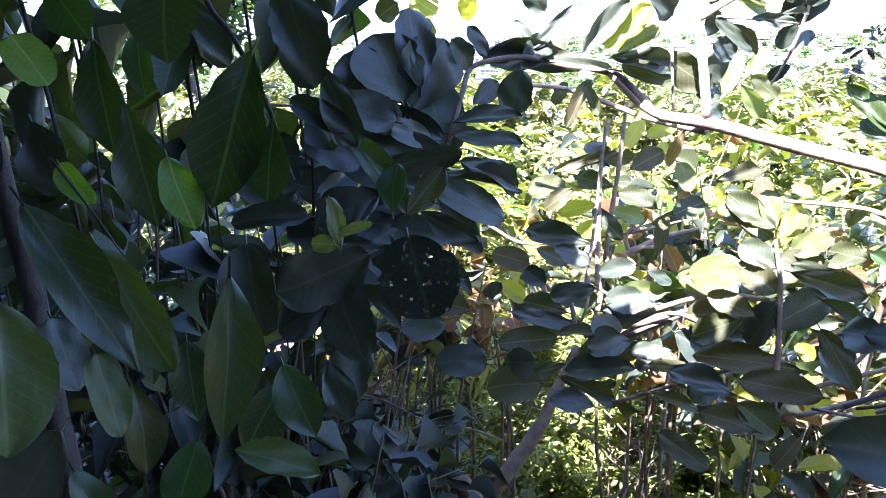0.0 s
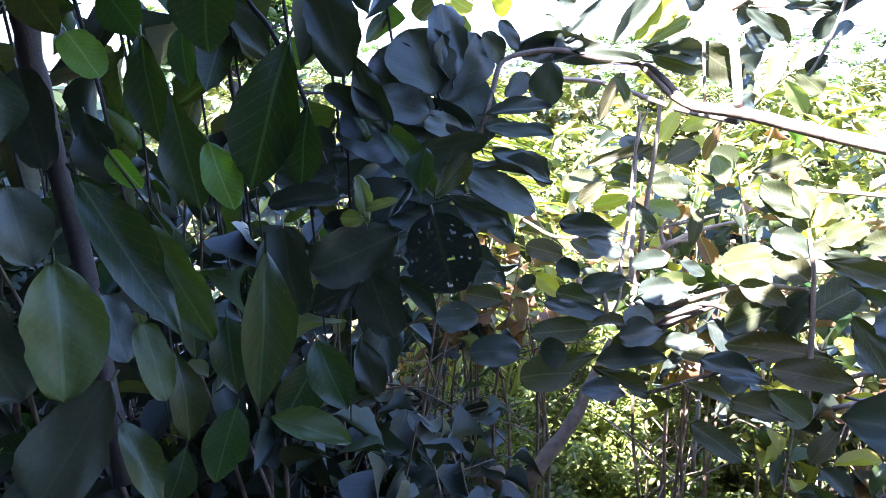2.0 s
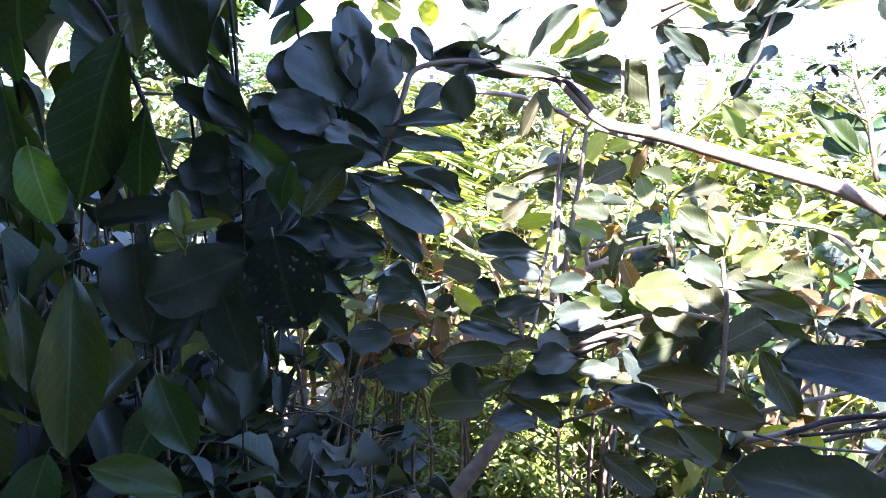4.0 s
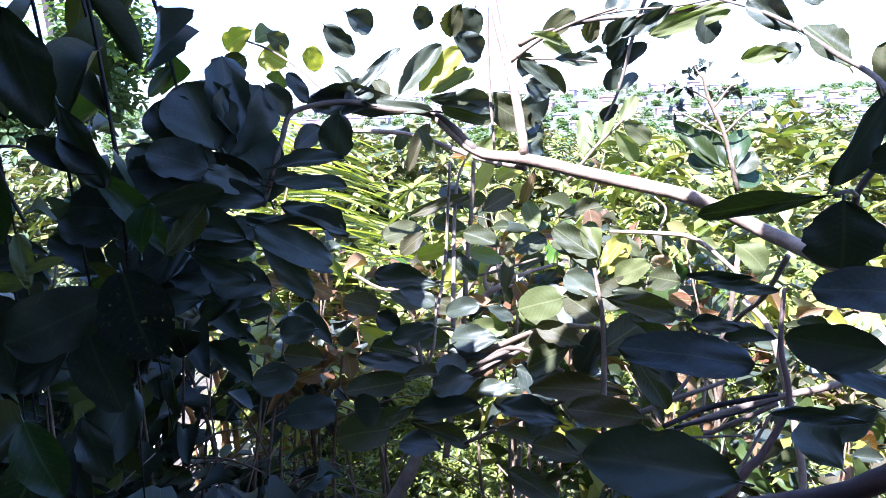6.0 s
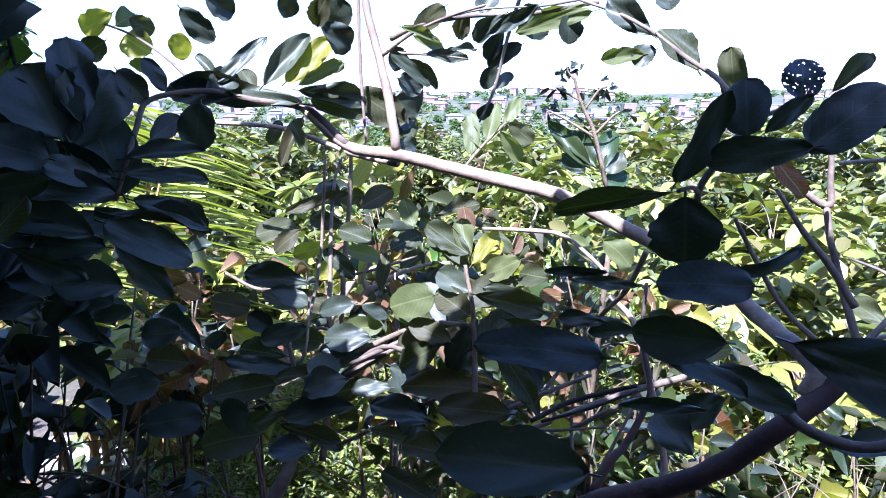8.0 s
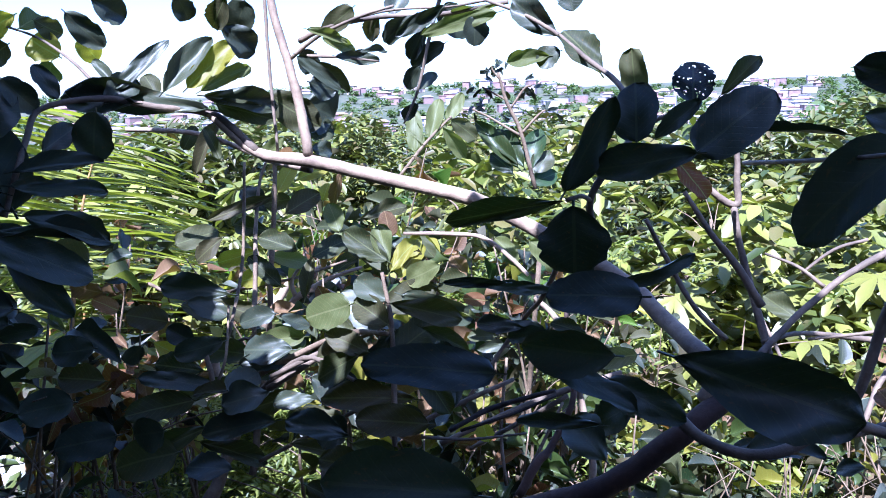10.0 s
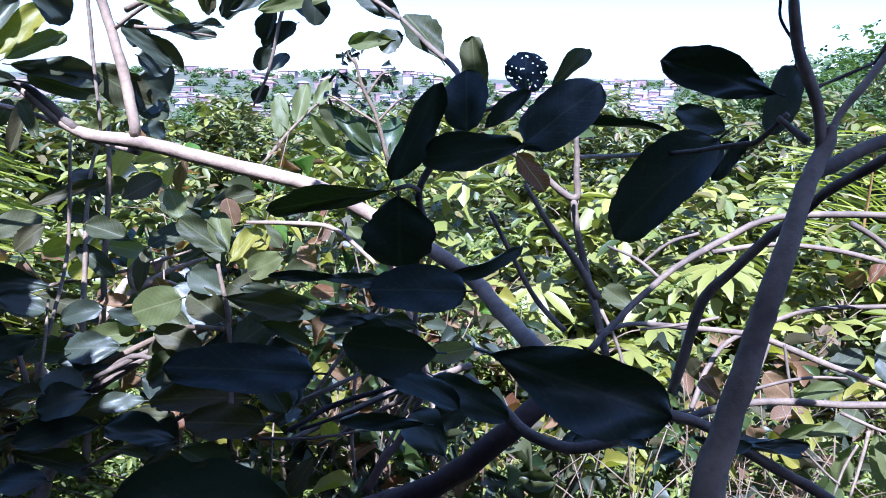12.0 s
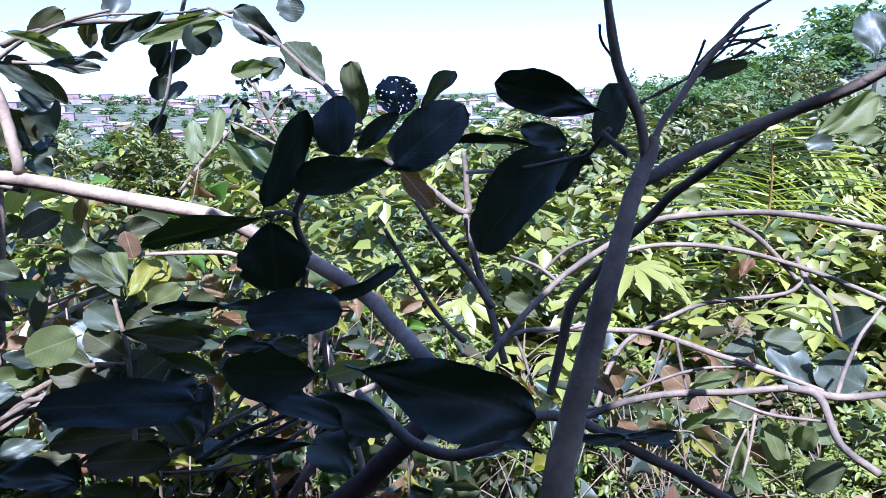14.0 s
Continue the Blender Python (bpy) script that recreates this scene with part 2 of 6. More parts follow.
def tube(points, sides=8, steps=5, knobs=0.08):
    """Vertices and faces of a tapered tube through points (x, y, z, radius), with small knobs and bends."""
    p = spline(points, steps)
    verts, faces = [], []
    side = Vector((0.3, 0.2, 1.0))
    for i, row in enumerate(p):
        a, b = p[max(0, i - 1)][:3], p[min(len(p) - 1, i + 1)][:3]
        along = Vector(b - a).normalized()
        u = (side - side.dot(along) * along)
        u = u.normalized() if u.length > 1e-4 else along.orthogonal().normalized()
        side = u
        v = along.cross(u)
        r = max(0.0008, row[3])
        centre = Vector(row[:3]) + Vector((noise.noise(Vector(row[:3]) * 40), noise.noise(Vector(row[:3]) * 40 + Vector((9, 0, 0))), 0)) * r * 0.25
        for k in range(sides):
            th = 2 * math.pi * k / sides
            w = u * math.cos(th) + v * math.sin(th)
            rr = r * (1 + knobs * 2 * noise.noise((centre + w * r) * (0.35 / max(r, 0.004))))
            verts.append(centre + w * rr)
    for i in range(len(p) - 1):
        for k in range(sides):
            a, b = i * sides + k, i * sides + (k + 1) % sides
            faces.append((a, b, b + sides, a + sides))
    faces.append(tuple(range(sides))[::-1])
    faces.append(tuple(range(len(verts) - sides, len(verts))))
    return verts, faces


def branch(parent, points, mat, name="branch", sides=10):
    verts, faces = tube(points, sides)
    return under(new(name, mesh_from(name, verts, faces, mat)), parent)


def leaf_mesh(name, mat, widest=0.5, droop=0.12, fold=0.16, wave=0.02, rows=9, cols=3, holes=0, seed=0, blunt=0.5, twist=0.0, ragged=0.10):
    """A leaf one unit long and one wide with a stalk: oval outline, folded on the midrib, drooping and slightly wavy."""
    pick = random.Random(seed)
    verts, faces, uvs = [], [], []
    across = [c / cols for c in range(-cols, cols + 1)]
    bites = [(pick.uniform(0.2, 0.92), pick.choice((-1, 1)), pick.uniform(0.05, 0.18)) for k in range(seed % 3)]
    power = math.log(0.5) / math.log(widest)
    for i in range(rows + 1):
        t = i / rows
        s = t ** power
        half = 0.5 * max(0.0, math.sin(math.pi * s)) ** blunt if 0 < i < rows else 0.012
        for c in across:
            edge = noise.noise(Vector((t * 7, seed * 3.1, 1 if c > 0 else -1)))
            x = half * c * (1 - ragged * abs(edge) - (0.35 * ragged if edge > 0.45 else 0))
            for where, sided, deep in bites:
                if sided * c > 0 and abs(t - where) < 0.07:
                    x *= 1 - deep * abs(c) * (1 - (abs(t - where) / 0.07) ** 2)
            z = fold * (1.6 * x * x + 0.25 * abs(x)) - droop * t * t + wave * math.sin(9 * t + 4 * c + seed) * abs(c) + 0.035 * noise.noise(Vector((x * 3, t * 3, seed * 1.7))) + twist * x * t
            verts.append((x + 0.05 * math.sin(2.2 * t + seed) * t, t, z))
            uvs.append((0.5 + x, t))
    n = len(across)
    for i in range(rows):
        for c in range(n - 1):
            if holes and 1 < i < rows - 1 and noise.noise(Vector((c * 0.45 + seed * 5, i * 0.45, seed * 2.3))) + 0.2 * pick.random() > holes:
                continue
            a = i * n + c
            faces.append((a, a + 1, a + n + 1, a + n))
    base = len(verts)
    for x, y, z in ((-0.02, -0.09, -0.01), (0.02, -0.09, -0.01), (0.02, 0.03, 0.0), (-0.02, 0.03, 0.0), (0, -0.09, 0.02), (0, 0.03, 0.02)):
        verts.append((x, y, z))
        uvs.append((0.5, 0.02))
    faces += [(base, base + 1, base + 2, base + 3), (base, base + 3, base + 5, base + 4), (base + 1, base + 4, base + 5, base + 2)]
    data = mesh_from(name, verts, faces, mat)
    layer = data.uv_layers.new(name="UVMap")
    order = np.zeros(len(data.loops), np.int32)
    data.loops.foreach_get("vertex_index", order)
    layer.data.foreach_set("uv", np.array(uvs, np.float32)[order].ravel())
    return data


LEAVES = {}
for key, mat in LEAF.items():
    if key == "holed":
        LEAVES[key] = [leaf_mesh("leaf", mat, 0.52, 0.08, 0.12, 0.02, 34, 14, 0.56, 11 + i, 0.42) for i in range(2)]
    elif key == "green":
        LEAVES[key] = [leaf_mesh("leaf", mat, 0.45 + 0.05 * i, 0.10 + 0.05 * i, 0.2, 0.03, 12, 3, 0, 20 + i, 0.75) for i in range(4)]
    else:
        LEAVES[key] = [leaf_mesh("leaf", mat, 0.46 + 0.03 * i, (0.05, 0.18, -0.06, 0.12, 0.02, 0.24, 0.1)[i], (0.1, 0.25, 0.16, 0.34, 0.1, 0.2, 0.3)[i], 0.02 + 0.008 * i, 20, 5, 0, i, 0.38 + 0.05 * (i % 4), (0.0, 0.1, -0.08, 0.05, 0.14, -0.1, 0.06)[i], 0.08 + 0.03 * (i % 4)) for i in range(7)]
WILD = {key: [leaf_mesh("leaf", mat, 0.42 + 0.04 * i, (0.1, 0.45, -0.15, 0.3, 0.6)[i], (0.3, 0.9, 0.5, 1.3, 0.7)[i], 0.03 + 0.012 * i, 8, 2, 0, 40 + i, 0.55 + 0.06 * i, (0.1, 0.5, -0.4, 0.2, -0.6)[i], 0.12 + 0.04 * i) for i in range(5)] for key, mat in LEAF.items()}
LEAF_COUNT = [0]


def leaf_pose(base, tip, width, roll):
    base, tip = Vector(base), Vector(tip)
    along = (tip - base)
    length = along.length
    along.normalize()
    up = Vector((0, 0, 1)) - along.z * along
    up = up.normalized() if up.length > 1e-4 else Vector((0, -1, 0))
    up = Matrix.Rotation(radians(roll), 3, along) @ up
    side = along.cross(up)
    m = Matrix((side * width, along * length, up * length)).transposed().to_4x4()
    m.translation = base
    return m


def leaf(parent, base, tip, width, roll, kind="dark", wild=False):
    """One leaf from its stalk's end to its tip; roll: degrees by which its upper face turns from upwards about its own axis."""
    LEAF_COUNT[0] += 1
    forms = (WILD if wild else LEAVES)[kind]
    ob = new("leaf", forms[LEAF_COUNT[0] % len(forms)])
    ob.matrix_basis = leaf_pose(base, tip, width, roll)
    return under(ob, parent)


SPRAY = np.array([(0, 0, 0), (0.30, 0.28, 0.07), (0.27, 0.68, 0.04), (0, 1, -0.12), (-0.27, 0.68, 0.04), (-0.30, 0.28, 0.07)])


def many_leaves(name, places, ways, ups, lengths, widths, mat):
    """One mesh of many small folded leaves: arrays of places, pointing ways, facing directions and sizes."""
    n = len(places)
    ways = ways / np.maximum(1e-6, np.linalg.norm(ways, axis=1, keepdims=True))
    side = np.cross(ways, ups)
    side /= np.maximum(1e-6, np.linalg.norm(side, axis=1, keepdims=True))
    ups = np.cross(side, ways)
    v = places[:, None, :] + SPRAY[None, :, 0:1] * (side * widths[:, None] * 1.7)[:, None, :] + SPRAY[None, :, 1:2] * (ways * lengths[:, None])[:, None, :] + SPRAY[None, :, 2:3] * (ups * lengths[:, None])[:, None, :]
    data = bpy.data.meshes.new(name)
    data.vertices.add(n * 6)
    data.vertices.foreach_set("co", v.astype(np.float32).ravel())
    faces = (np.arange(n)[:, None, None] * 6 + np.array([(0, 1, 2, 3), (0, 3, 4, 5)])[None]).astype(np.int32)
    data.loops.add(n * 8)
    data.loops.foreach_set("vertex_index", faces.ravel())
    data.polygons.add(n * 2)
    data.polygons.foreach_set("loop_start", np.arange(0, n * 8, 4, dtype=np.int32))
    data.update(calc_edges=True)
    data.validate()
    data.materials.append(mat)
    return data


def crown_points(n, centre, radii, lumps=0.35):
    """Random places in the outer half of an uneven crown."""
    d = rng.normal(0, 1, (n, 3))
    d /= np.linalg.norm(d, axis=1, keepdims=True)
    swell = 1 + lumps * np.sin(d[:, 0] * 5.1 + centre[0] * 3) * np.cos(d[:, 1] * 4.3 + centre[1] * 2) + lumps * 0.5 * np.sin(d[:, 2] * 7 + centre[0])
    r = rng.uniform(0.25, 1, n) ** 0.45 * swell
    return np.array(centre) + d * r[:, None] * np.array(radii)

# ---- ground, town and distance ----
def land(x, y):
    """Height of the ground: level garden, a slope falling into the valley, far rising hills and a nearer wooded hill to the right."""
    x, y = np.asarray(x, float), np.asarray(y, float)
    away = np.hypot(x, y)
    drop = np.clip((away - 7) / 60, 0, 1)
    z = -13 * drop * drop * (3 - 2 * drop) - 12 * np.clip((away - 70) / 250, 0, 1)
    rise = np.clip((away - 380) / 420, 0, 1)
    z = z + (27 + 5 * np.sin(x / 90.0) + 4 * np.sin(x / 37.0 + 1.3)) * rise * rise * (3 - 2 * rise)
    hill = np.exp(-(((x - 118) / 52) ** 2 + ((y - 62) / 40) ** 2))
    return z + 26 * hill


def ground():
    rings = [0.0] + list(np.geomspace(0.5, 4200, 70))
    spokes = 96
    verts, faces = [(0.0, 0.0, 0.0)], []
    for r in rings[1:]:
        for k in range(spokes):
            th = 2 * math.pi * k / spokes
            x, y = r * math.sin(th), r * math.cos(th)
            bumps = 0.03 * noise.noise(Vector((x * 1.5, y * 1.5, 0))) if r > 1 else 0
            verts.append((x, y, float(land(x, y)) + bumps))
    for k in range(spokes):
        faces.append((0, 1 + (k + 1) % spokes, 1 + k))
    for i in range(len(rings) - 2):
        for k in range(spokes):
            a, b = 1 + i * spokes + k, 1 + i * spokes + (k + 1) % spokes
            faces.append((a, b, b + spokes, a + spokes))
    ob = new("ground", mesh_from("ground", verts, faces, GROUND))
    return tagged(ob, "brown soil with leaf litter under the bushes", "ground", kind="structure")


ground()


def box(bm, x0, x1, y0, y1, z0, z1):
    m = Matrix.Translation(((x0 + x1) / 2, (y0 + y1) / 2, (z0 + z1) / 2)) @ Matrix.Diagonal((x1 - x0, y1 - y0, z1 - z0, 1))
    return bmesh.ops.create_cube(bm, size=1, matrix=m)


def path_slab():
    bm = bmesh.new()
    for i in range(4):
        x = -2.72 + i * 0.5
        box(bm, x, x + 0.485, 3.52, 3.84, -0.05, 0.05 + 0.006 * (i % 2))
    bmesh.ops.bevel(bm, geom=list(bm.edges), offset=0.008, segments=1, affect='EDGES')
    data = bpy.data.meshes.new("pavement")
    bm.to_mesh(data)
    bm.free()
    data.materials.append(CONCRETE)
    tagged(new("pavement", data), "pale sunlit concrete path beyond the palm canes", "path", kind="structure")


path_slab()


def light_blocking_wall():
    bm = bmesh.new()
    box(bm, -6, 6, -0.85, -0.6, -0.1, 2.44)
    data = bpy.data.meshes.new("wall_south")
    bm.to_mesh(data)
    bm.free()
    data.materials.append(RENDER)
    tagged(new("wall_south", data), "plain brown rendered wall added behind the camera to block sky light", "wall", kind="structure")


light_blocking_wall()


def house(x, y, wide, deep, tall, turn, wall, roof, flat):
    """A far house: walls, a hipped or flat roof, and rows of dark windows."""
    z = float(land(x, y)) - 0.5
    ob = thing("house", (x, y, z), "far pale house with rows of dark windows among trees", "house", "houses of the far town")
    ob.rotation_euler = (0, 0, turn)
    root = ob.matrix_basis.copy()

    def add(name, bm, mat, parent):
        data = bpy.data.meshes.new(name)
        bm.to_mesh(data)
        bm.free()
        data.materials.append(mat)
        p = new(name, data)
        p.parent = parent
        return p

    bm = bmesh.new()
    box(bm, -wide / 2, wide / 2, -deep / 2, deep / 2, 0, tall)
    body = add("wall", bm, wall, ob)
    bm = bmesh.new()
    if flat:
        box(bm, -wide / 2 - 0.3, wide / 2 + 0.3, -deep / 2 - 0.3, deep / 2 + 0.3, tall, tall + 0.5)
    else:
        made = box(bm, -wide / 2 - 0.6, wide / 2 + 0.6, -deep / 2 - 0.6, deep / 2 + 0.6, tall, tall + 1.6)
        for v in made["verts"]:
            if v.co.z > tall + 0.8:
                v.co.x *= 0.5
                v.co.y *= 0.08
    add("roof", bm, roof, ob)
    if math.hypot(x, y) < 520:
        for floor_at in np.arange(0.9, tall - 1.5, 2.6):
            for wx in np.arange(-wide / 2 + 1.6, wide / 2 - 1.1, 3.4):
                bm = bmesh.new()
                box(bm, wx - 1.0, wx + 1.0, -deep / 2 - 0.06, -deep / 2 + 0.05, floor_at, floor_at + 1.5)
                add("window", bm, GLASS, ob)
    return ob


pick = random.Random(3)
for i in range(300):
    at = radians(pick.uniform(-16, 34))
    far = pick.uniform(440, 800)
    if pick.random() < 0.25:
        at = radians(pick.uniform(34, 40))
    house(far * math.sin(at), far * math.cos(at), pick.uniform(6, 12), pick.uniform(6, 9), pick.choice((3.0, 3.2, 5.6, 5.8, 7.4)), -at + pick.uniform(-0.5, 0.5), pick.choice(WALLS), pick.choice(ROOFS), pick.random() < 0.4)


def whorled(centres, n, size, spread=1.0):
    """Leaves in whorls of n round each centre, drooping outwards: places, ways, facing directions and lengths."""
    m = len(centres)
    th = np.tile(np.linspace(0, 2 * np.pi, n, endpoint=False), m) + np.repeat(rng.uniform(0, 6.28, m), n) + rng.normal(0, 0.2, m * n)
    tilt = np.repeat(rng.normal(0, 0.35, (m, 2)), n, 0)
    ways = np.stack([np.cos(th), np.sin(th), rng.normal(-0.15, 0.35, m * n)], 1)
    ways[:, 2] += tilt[:, 0] * np.cos(th) + tilt[:, 1] * np.sin(th)
    ups = np.stack([-tilt[:, 0], -tilt[:, 1], np.ones(m * n)], 1) + rng.normal(0, 0.25, (m * n, 3))
    lengths = np.repeat(size * rng.uniform(0.6, 1.3, m), n) * rng.uniform(0.8, 1.15, m * n)
    places = np.repeat(centres, n, 0) + ways * (0.12 * lengths * spread)[:, None]
    return places, ways, ups, lengths


def woods(name, label, spots, size, count, leaf_size, mat):
    """Far tree crowns over the land, one uncountable mass of leaf clumps."""
    places = []
    for x, y in spots:
        s = size * rng.uniform(0.7, 1.3)
        places.append(crown_points(count, (x, y, float(land(x, y)) + s * 0.75), (s, s, s * 0.8)))
    places, ways, ups, lengths = whorled(np.vstack(places), 4, leaf_size)
    ob = new(name, many_leaves(name, places, ways, ups, lengths, lengths * 0.7, mat))
    return tagged(ob, label, "trees", kind="stuff")


def polar_spots(n, near, far, left, right):
    a = np.radians(rng.uniform(left, right, n))
    r = np.exp(rng.uniform(np.log(near), np.log(far), n))
    return np.stack([r * np.sin(a), r * np.cos(a)], 1)


woods("woods", "hazy green trees between the far houses", polar_spots(1500, 330, 1000, -25, 50), 3.4, 18, 2.0, WOODS)
woods("woods", "dense green trees down the valley slope", polar_spots(160, 40, 300, -30, 40), 3.2, 46, 0.85, WOODS)
hill_spots = np.stack([rng.uniform(50, 190, 330), rng.uniform(20, 110, 330)], 1)
woods("woods", "wooded green hill beside the valley", hill_spots, 3.6, 46, 0.8, WOODS)


def tall_tree(x, y, base, tall, radius, leaf_size, count, label, mat):
    """A tree with a tapered trunk, limbs and a loose crown made of leafy tufts with gaps."""
    z = float(land(x, y))
    ob = thing("tree", (x, y, z), label, "tree")
    pick = random.Random(int(x * 10) + 5)
    top = z + tall
    branch(ob, [(x, y, z - 0.1, 0.11), (x + 0.1, y, z + tall * 0.3, 0.09), (x - 0.05, y + 0.05, z + tall * 0.6, 0.06), (x, y, top - 0.3, 0.02)], BARK_DARK, "trunk", 8)
    tufts = []
    for i in range(16):
        th, up = pick.uniform(0, 6.28), pick.uniform(0.25, 0.95)
        reach = radius * (1.1 - 0.5 * abs(up - 0.5)) * pick.uniform(0.5, 1)
        start = Vector((x, y, z + base + (tall - base) * up * 0.6))
        end = Vector((x + reach * math.cos(th), y + reach * math.sin(th), z + base + (tall - base) * up))
        branch(ob, [(*start, 0.04), (*start.lerp(end, 0.5), 0.028), (*end, 0.008)], BARK_DARK, "limb", 6)
        for k in range(5):
            tufts.append(crown_points(count, tuple(start.lerp(end, pick.uniform(0.45, 1.1)) + Vector((pick.gauss(0, 0.2), pick.gauss(0, 0.2), pick.gauss(0.1, 0.15))) * radius * 0.5), (radius * 0.22,) * 3))
    places, ways, ups, lengths = whorled(np.vstack(tufts), 5, leaf_size)
    crown = new("crown", many_leaves("crown", places, ways, ups, lengths, lengths * 0.42, mat))
    under(tagged(crown, kind="stuff"), ob)
    return ob


tall_tree(-3.75, 8.0, 0.6, 5.0, 1.15, 0.12, 24, "tall tree with small dark glossy leaves and gaps of sky", WOODS)
tall_tree(10.4, 9.4, 0.3, 2.3, 1.5, 0.085, 50, "rounded grey-green tree before the wooded hill", WOODS)
tall_tree(14.5, 8.6, 0.4, 3.4, 1.8, 0.10, 46, "rounded green tree before the wooded hill", BUSH)

# the tree close before the camera
near_tree = thing("tree", (0.62, 0.75, 0.0), "small tree with pale grey-brown branches and dark leathery oval leaves", "tree")
branch(near_tree, [(0.267, 1.177, 1.753, 0.0047), (0.331, 1.155, 1.697, 0.0072), (0.401, 1.130, 1.684, 0.0092), (0.500, 1.083, 1.659, 0.0092), (0.603, 1.021, 1.634, 0.0096), (0.674, 0.945, 1.597, 0.0090), (0.717, 0.827, 1.568, 0.0084), (0.732, 0.738, 1.538, 0.0086), (0.727, 0.672, 1.530, 0.0088), (0.723, 0.648, 1.519, 0.0085), (0.714, 0.647, 1.500, 0.0085)], BARK, "branch")
branch(near_tree, [(0.331, 1.155, 1.697, 0.0067), (0.299, 1.167, 1.731, 0.0059), (0.267, 1.177, 1.753, 0.0055), (0.204, 1.163, 1.762, 0.0046), (0.144, 1.145, 1.775, 0.0042), (0.076, 1.122, 1.764, 0.0037), (0.062, 1.098, 1.729, 0.0041), (0.048, 1.071, 1.675, 0.0036), (0.036, 1.064, 1.639, 0.0032)], BARK_HALF_SHADED, "branch")
branch(near_tree, [(0.752, 0.621, 1.539, 0.0038), (0.742, 0.630, 1.525, 0.0058), (0.729, 0.639, 1.507, 0.0099), (0.696, 0.639, 1.484, 0.0104), (0.672, 0.648, 1.459, 0.0105), (0.639, 0.666, 1.422, 0.0109), (0.597, 0.696, 1.392, 0.0114), (0.557, 0.736, 1.355, 0.0126)], BARK_SHADED_BROWN, "trunk")
branch(near_tree, [(0.401, 1.130, 1.689, 0.0073), (0.394, 1.143, 1.758, 0.0067), (0.382, 1.153, 1.821, 0.0062), (0.369, 1.159, 1.876, 0.0056), (0.359, 1.160, 1.943, 0.0050)], BARK, "branch")
branch(near_tree, [(0.360, 1.154, 1.694, 0.0020), (0.357, 1.185, 1.799, 0.0024), (0.357, 1.193, 1.926, 0.0025)], BARK_HALF_SHADED, "branch")
branch(near_tree, [(0.117, 1.394, 1.726, 0.0041), (0.218, 1.404, 1.716, 0.0041), (0.297, 1.355, 1.691, 0.0045), (0.342, 1.254, 1.678, 0.0046), (0.403, 1.139, 1.670, 0.0050)], BARK, "branch")
branch(near_tree, [(0.400, 1.164, 1.845, 0.0038), (0.438, 1.134, 1.861, 0.0037), (0.505, 1.111, 1.871, 0.0032), (0.580, 1.084, 1.871, 0.0031), (0.660, 1.037, 1.881, 0.0023)], BARK_HALF_SHADED, "branch")
branch(near_tree, [(0.409, 1.156, 1.825, 0.0025), (0.445, 1.137, 1.822, 0.0020), (0.481, 1.116, 1.817, 0.0016), (0.503, 1.115, 1.814, 0.0012)], BARK_HALF_SHADED, "branch")
branch(near_tree, [(0.386, 1.152, 1.821, 0.0025), (0.426, 1.116, 1.849, 0.0024), (0.476, 1.086, 1.869, 0.0020), (0.519, 1.076, 1.881, 0.0016)], BARK_HALF_SHADED, "branch")
branch(near_tree, [(0.096, 1.396, 1.778, 0.0031), (0.017, 1.532, 1.841, 0.0029), (-0.070, 1.662, 1.892, 0.0025), (-0.117, 1.648, 1.912, 0.0019)], BARK_HALF_SHADED, "branch")
branch(near_tree, [(0.667, 1.445, 1.953, 0.0039), (0.644, 1.461, 1.870, 0.0033), (0.621, 1.471, 1.777, 0.0028), (0.593, 1.476, 1.716, 0.0017)], BARK_HALF_SHADED, "branch")
leaf(near_tree, (0.430, 1.135, 1.847), (0.481, 1.156, 1.830), 0.020, 92, "pale")
leaf(near_tree, (0.445, 1.117, 1.822), (0.504, 1.135, 1.815), 0.019, 75, "dark")
leaf(near_tree, (0.421, 1.117, 1.815), (0.465, 1.138, 1.774), 0.022, 88, "mid")
leaf(near_tree, (0.403, 1.165, 1.834), (0.417, 1.188, 1.804), 0.034, 130, "dark")
leaf(near_tree, (0.505, 1.111, 1.871), (0.485, 1.135, 1.843), 0.029, -108, "mid")
leaf(near_tree, (0.548, 1.087, 1.871), (0.508, 1.113, 1.838), 0.028, -92, "dark")
leaf(near_tree, (0.470, 1.111, 1.883), (0.431, 1.134, 1.852), 0.029, -103, "mid")
leaf(near_tree, (0.518, 1.110, 1.876), (0.542, 1.123, 1.912), 0.032, 55, "dark")
leaf(near_tree, (0.410, 1.167, 1.790), (0.446, 1.189, 1.776), 0.039, 91, "dark")
leaf(near_tree, (0.405, 1.217, 1.762), (0.448, 1.240, 1.734), 0.080, 93, "dark")
leaf(near_tree, (0.400, 1.216, 1.722), (0.446, 1.239, 1.719), 0.036, 79, "mid")
leaf(near_tree, (0.406, 1.165, 1.699), (0.443, 1.186, 1.692), 0.027, 71, "dark")
leaf(near_tree, (0.638, 1.460, 1.890), (0.610, 1.500, 1.831), 0.034, -117, "dark")
leaf(near_tree, (0.662, 1.451, 1.919), (0.727, 1.466, 1.880), 0.057, 101, "dark")
leaf(near_tree, (0.670, 1.455, 1.859), (0.610, 1.501, 1.820), 0.034, -94, "dark")
leaf(near_tree, (0.625, 1.469, 1.819), (0.606, 1.503, 1.783), 0.034, -118, "dark")
leaf(near_tree, (0.621, 1.471, 1.777), (0.663, 1.488, 1.809), 0.025, 58, "dark")
leaf(near_tree, (0.621, 1.471, 1.751), (0.596, 1.505, 1.724), 0.025, -104, "dark")
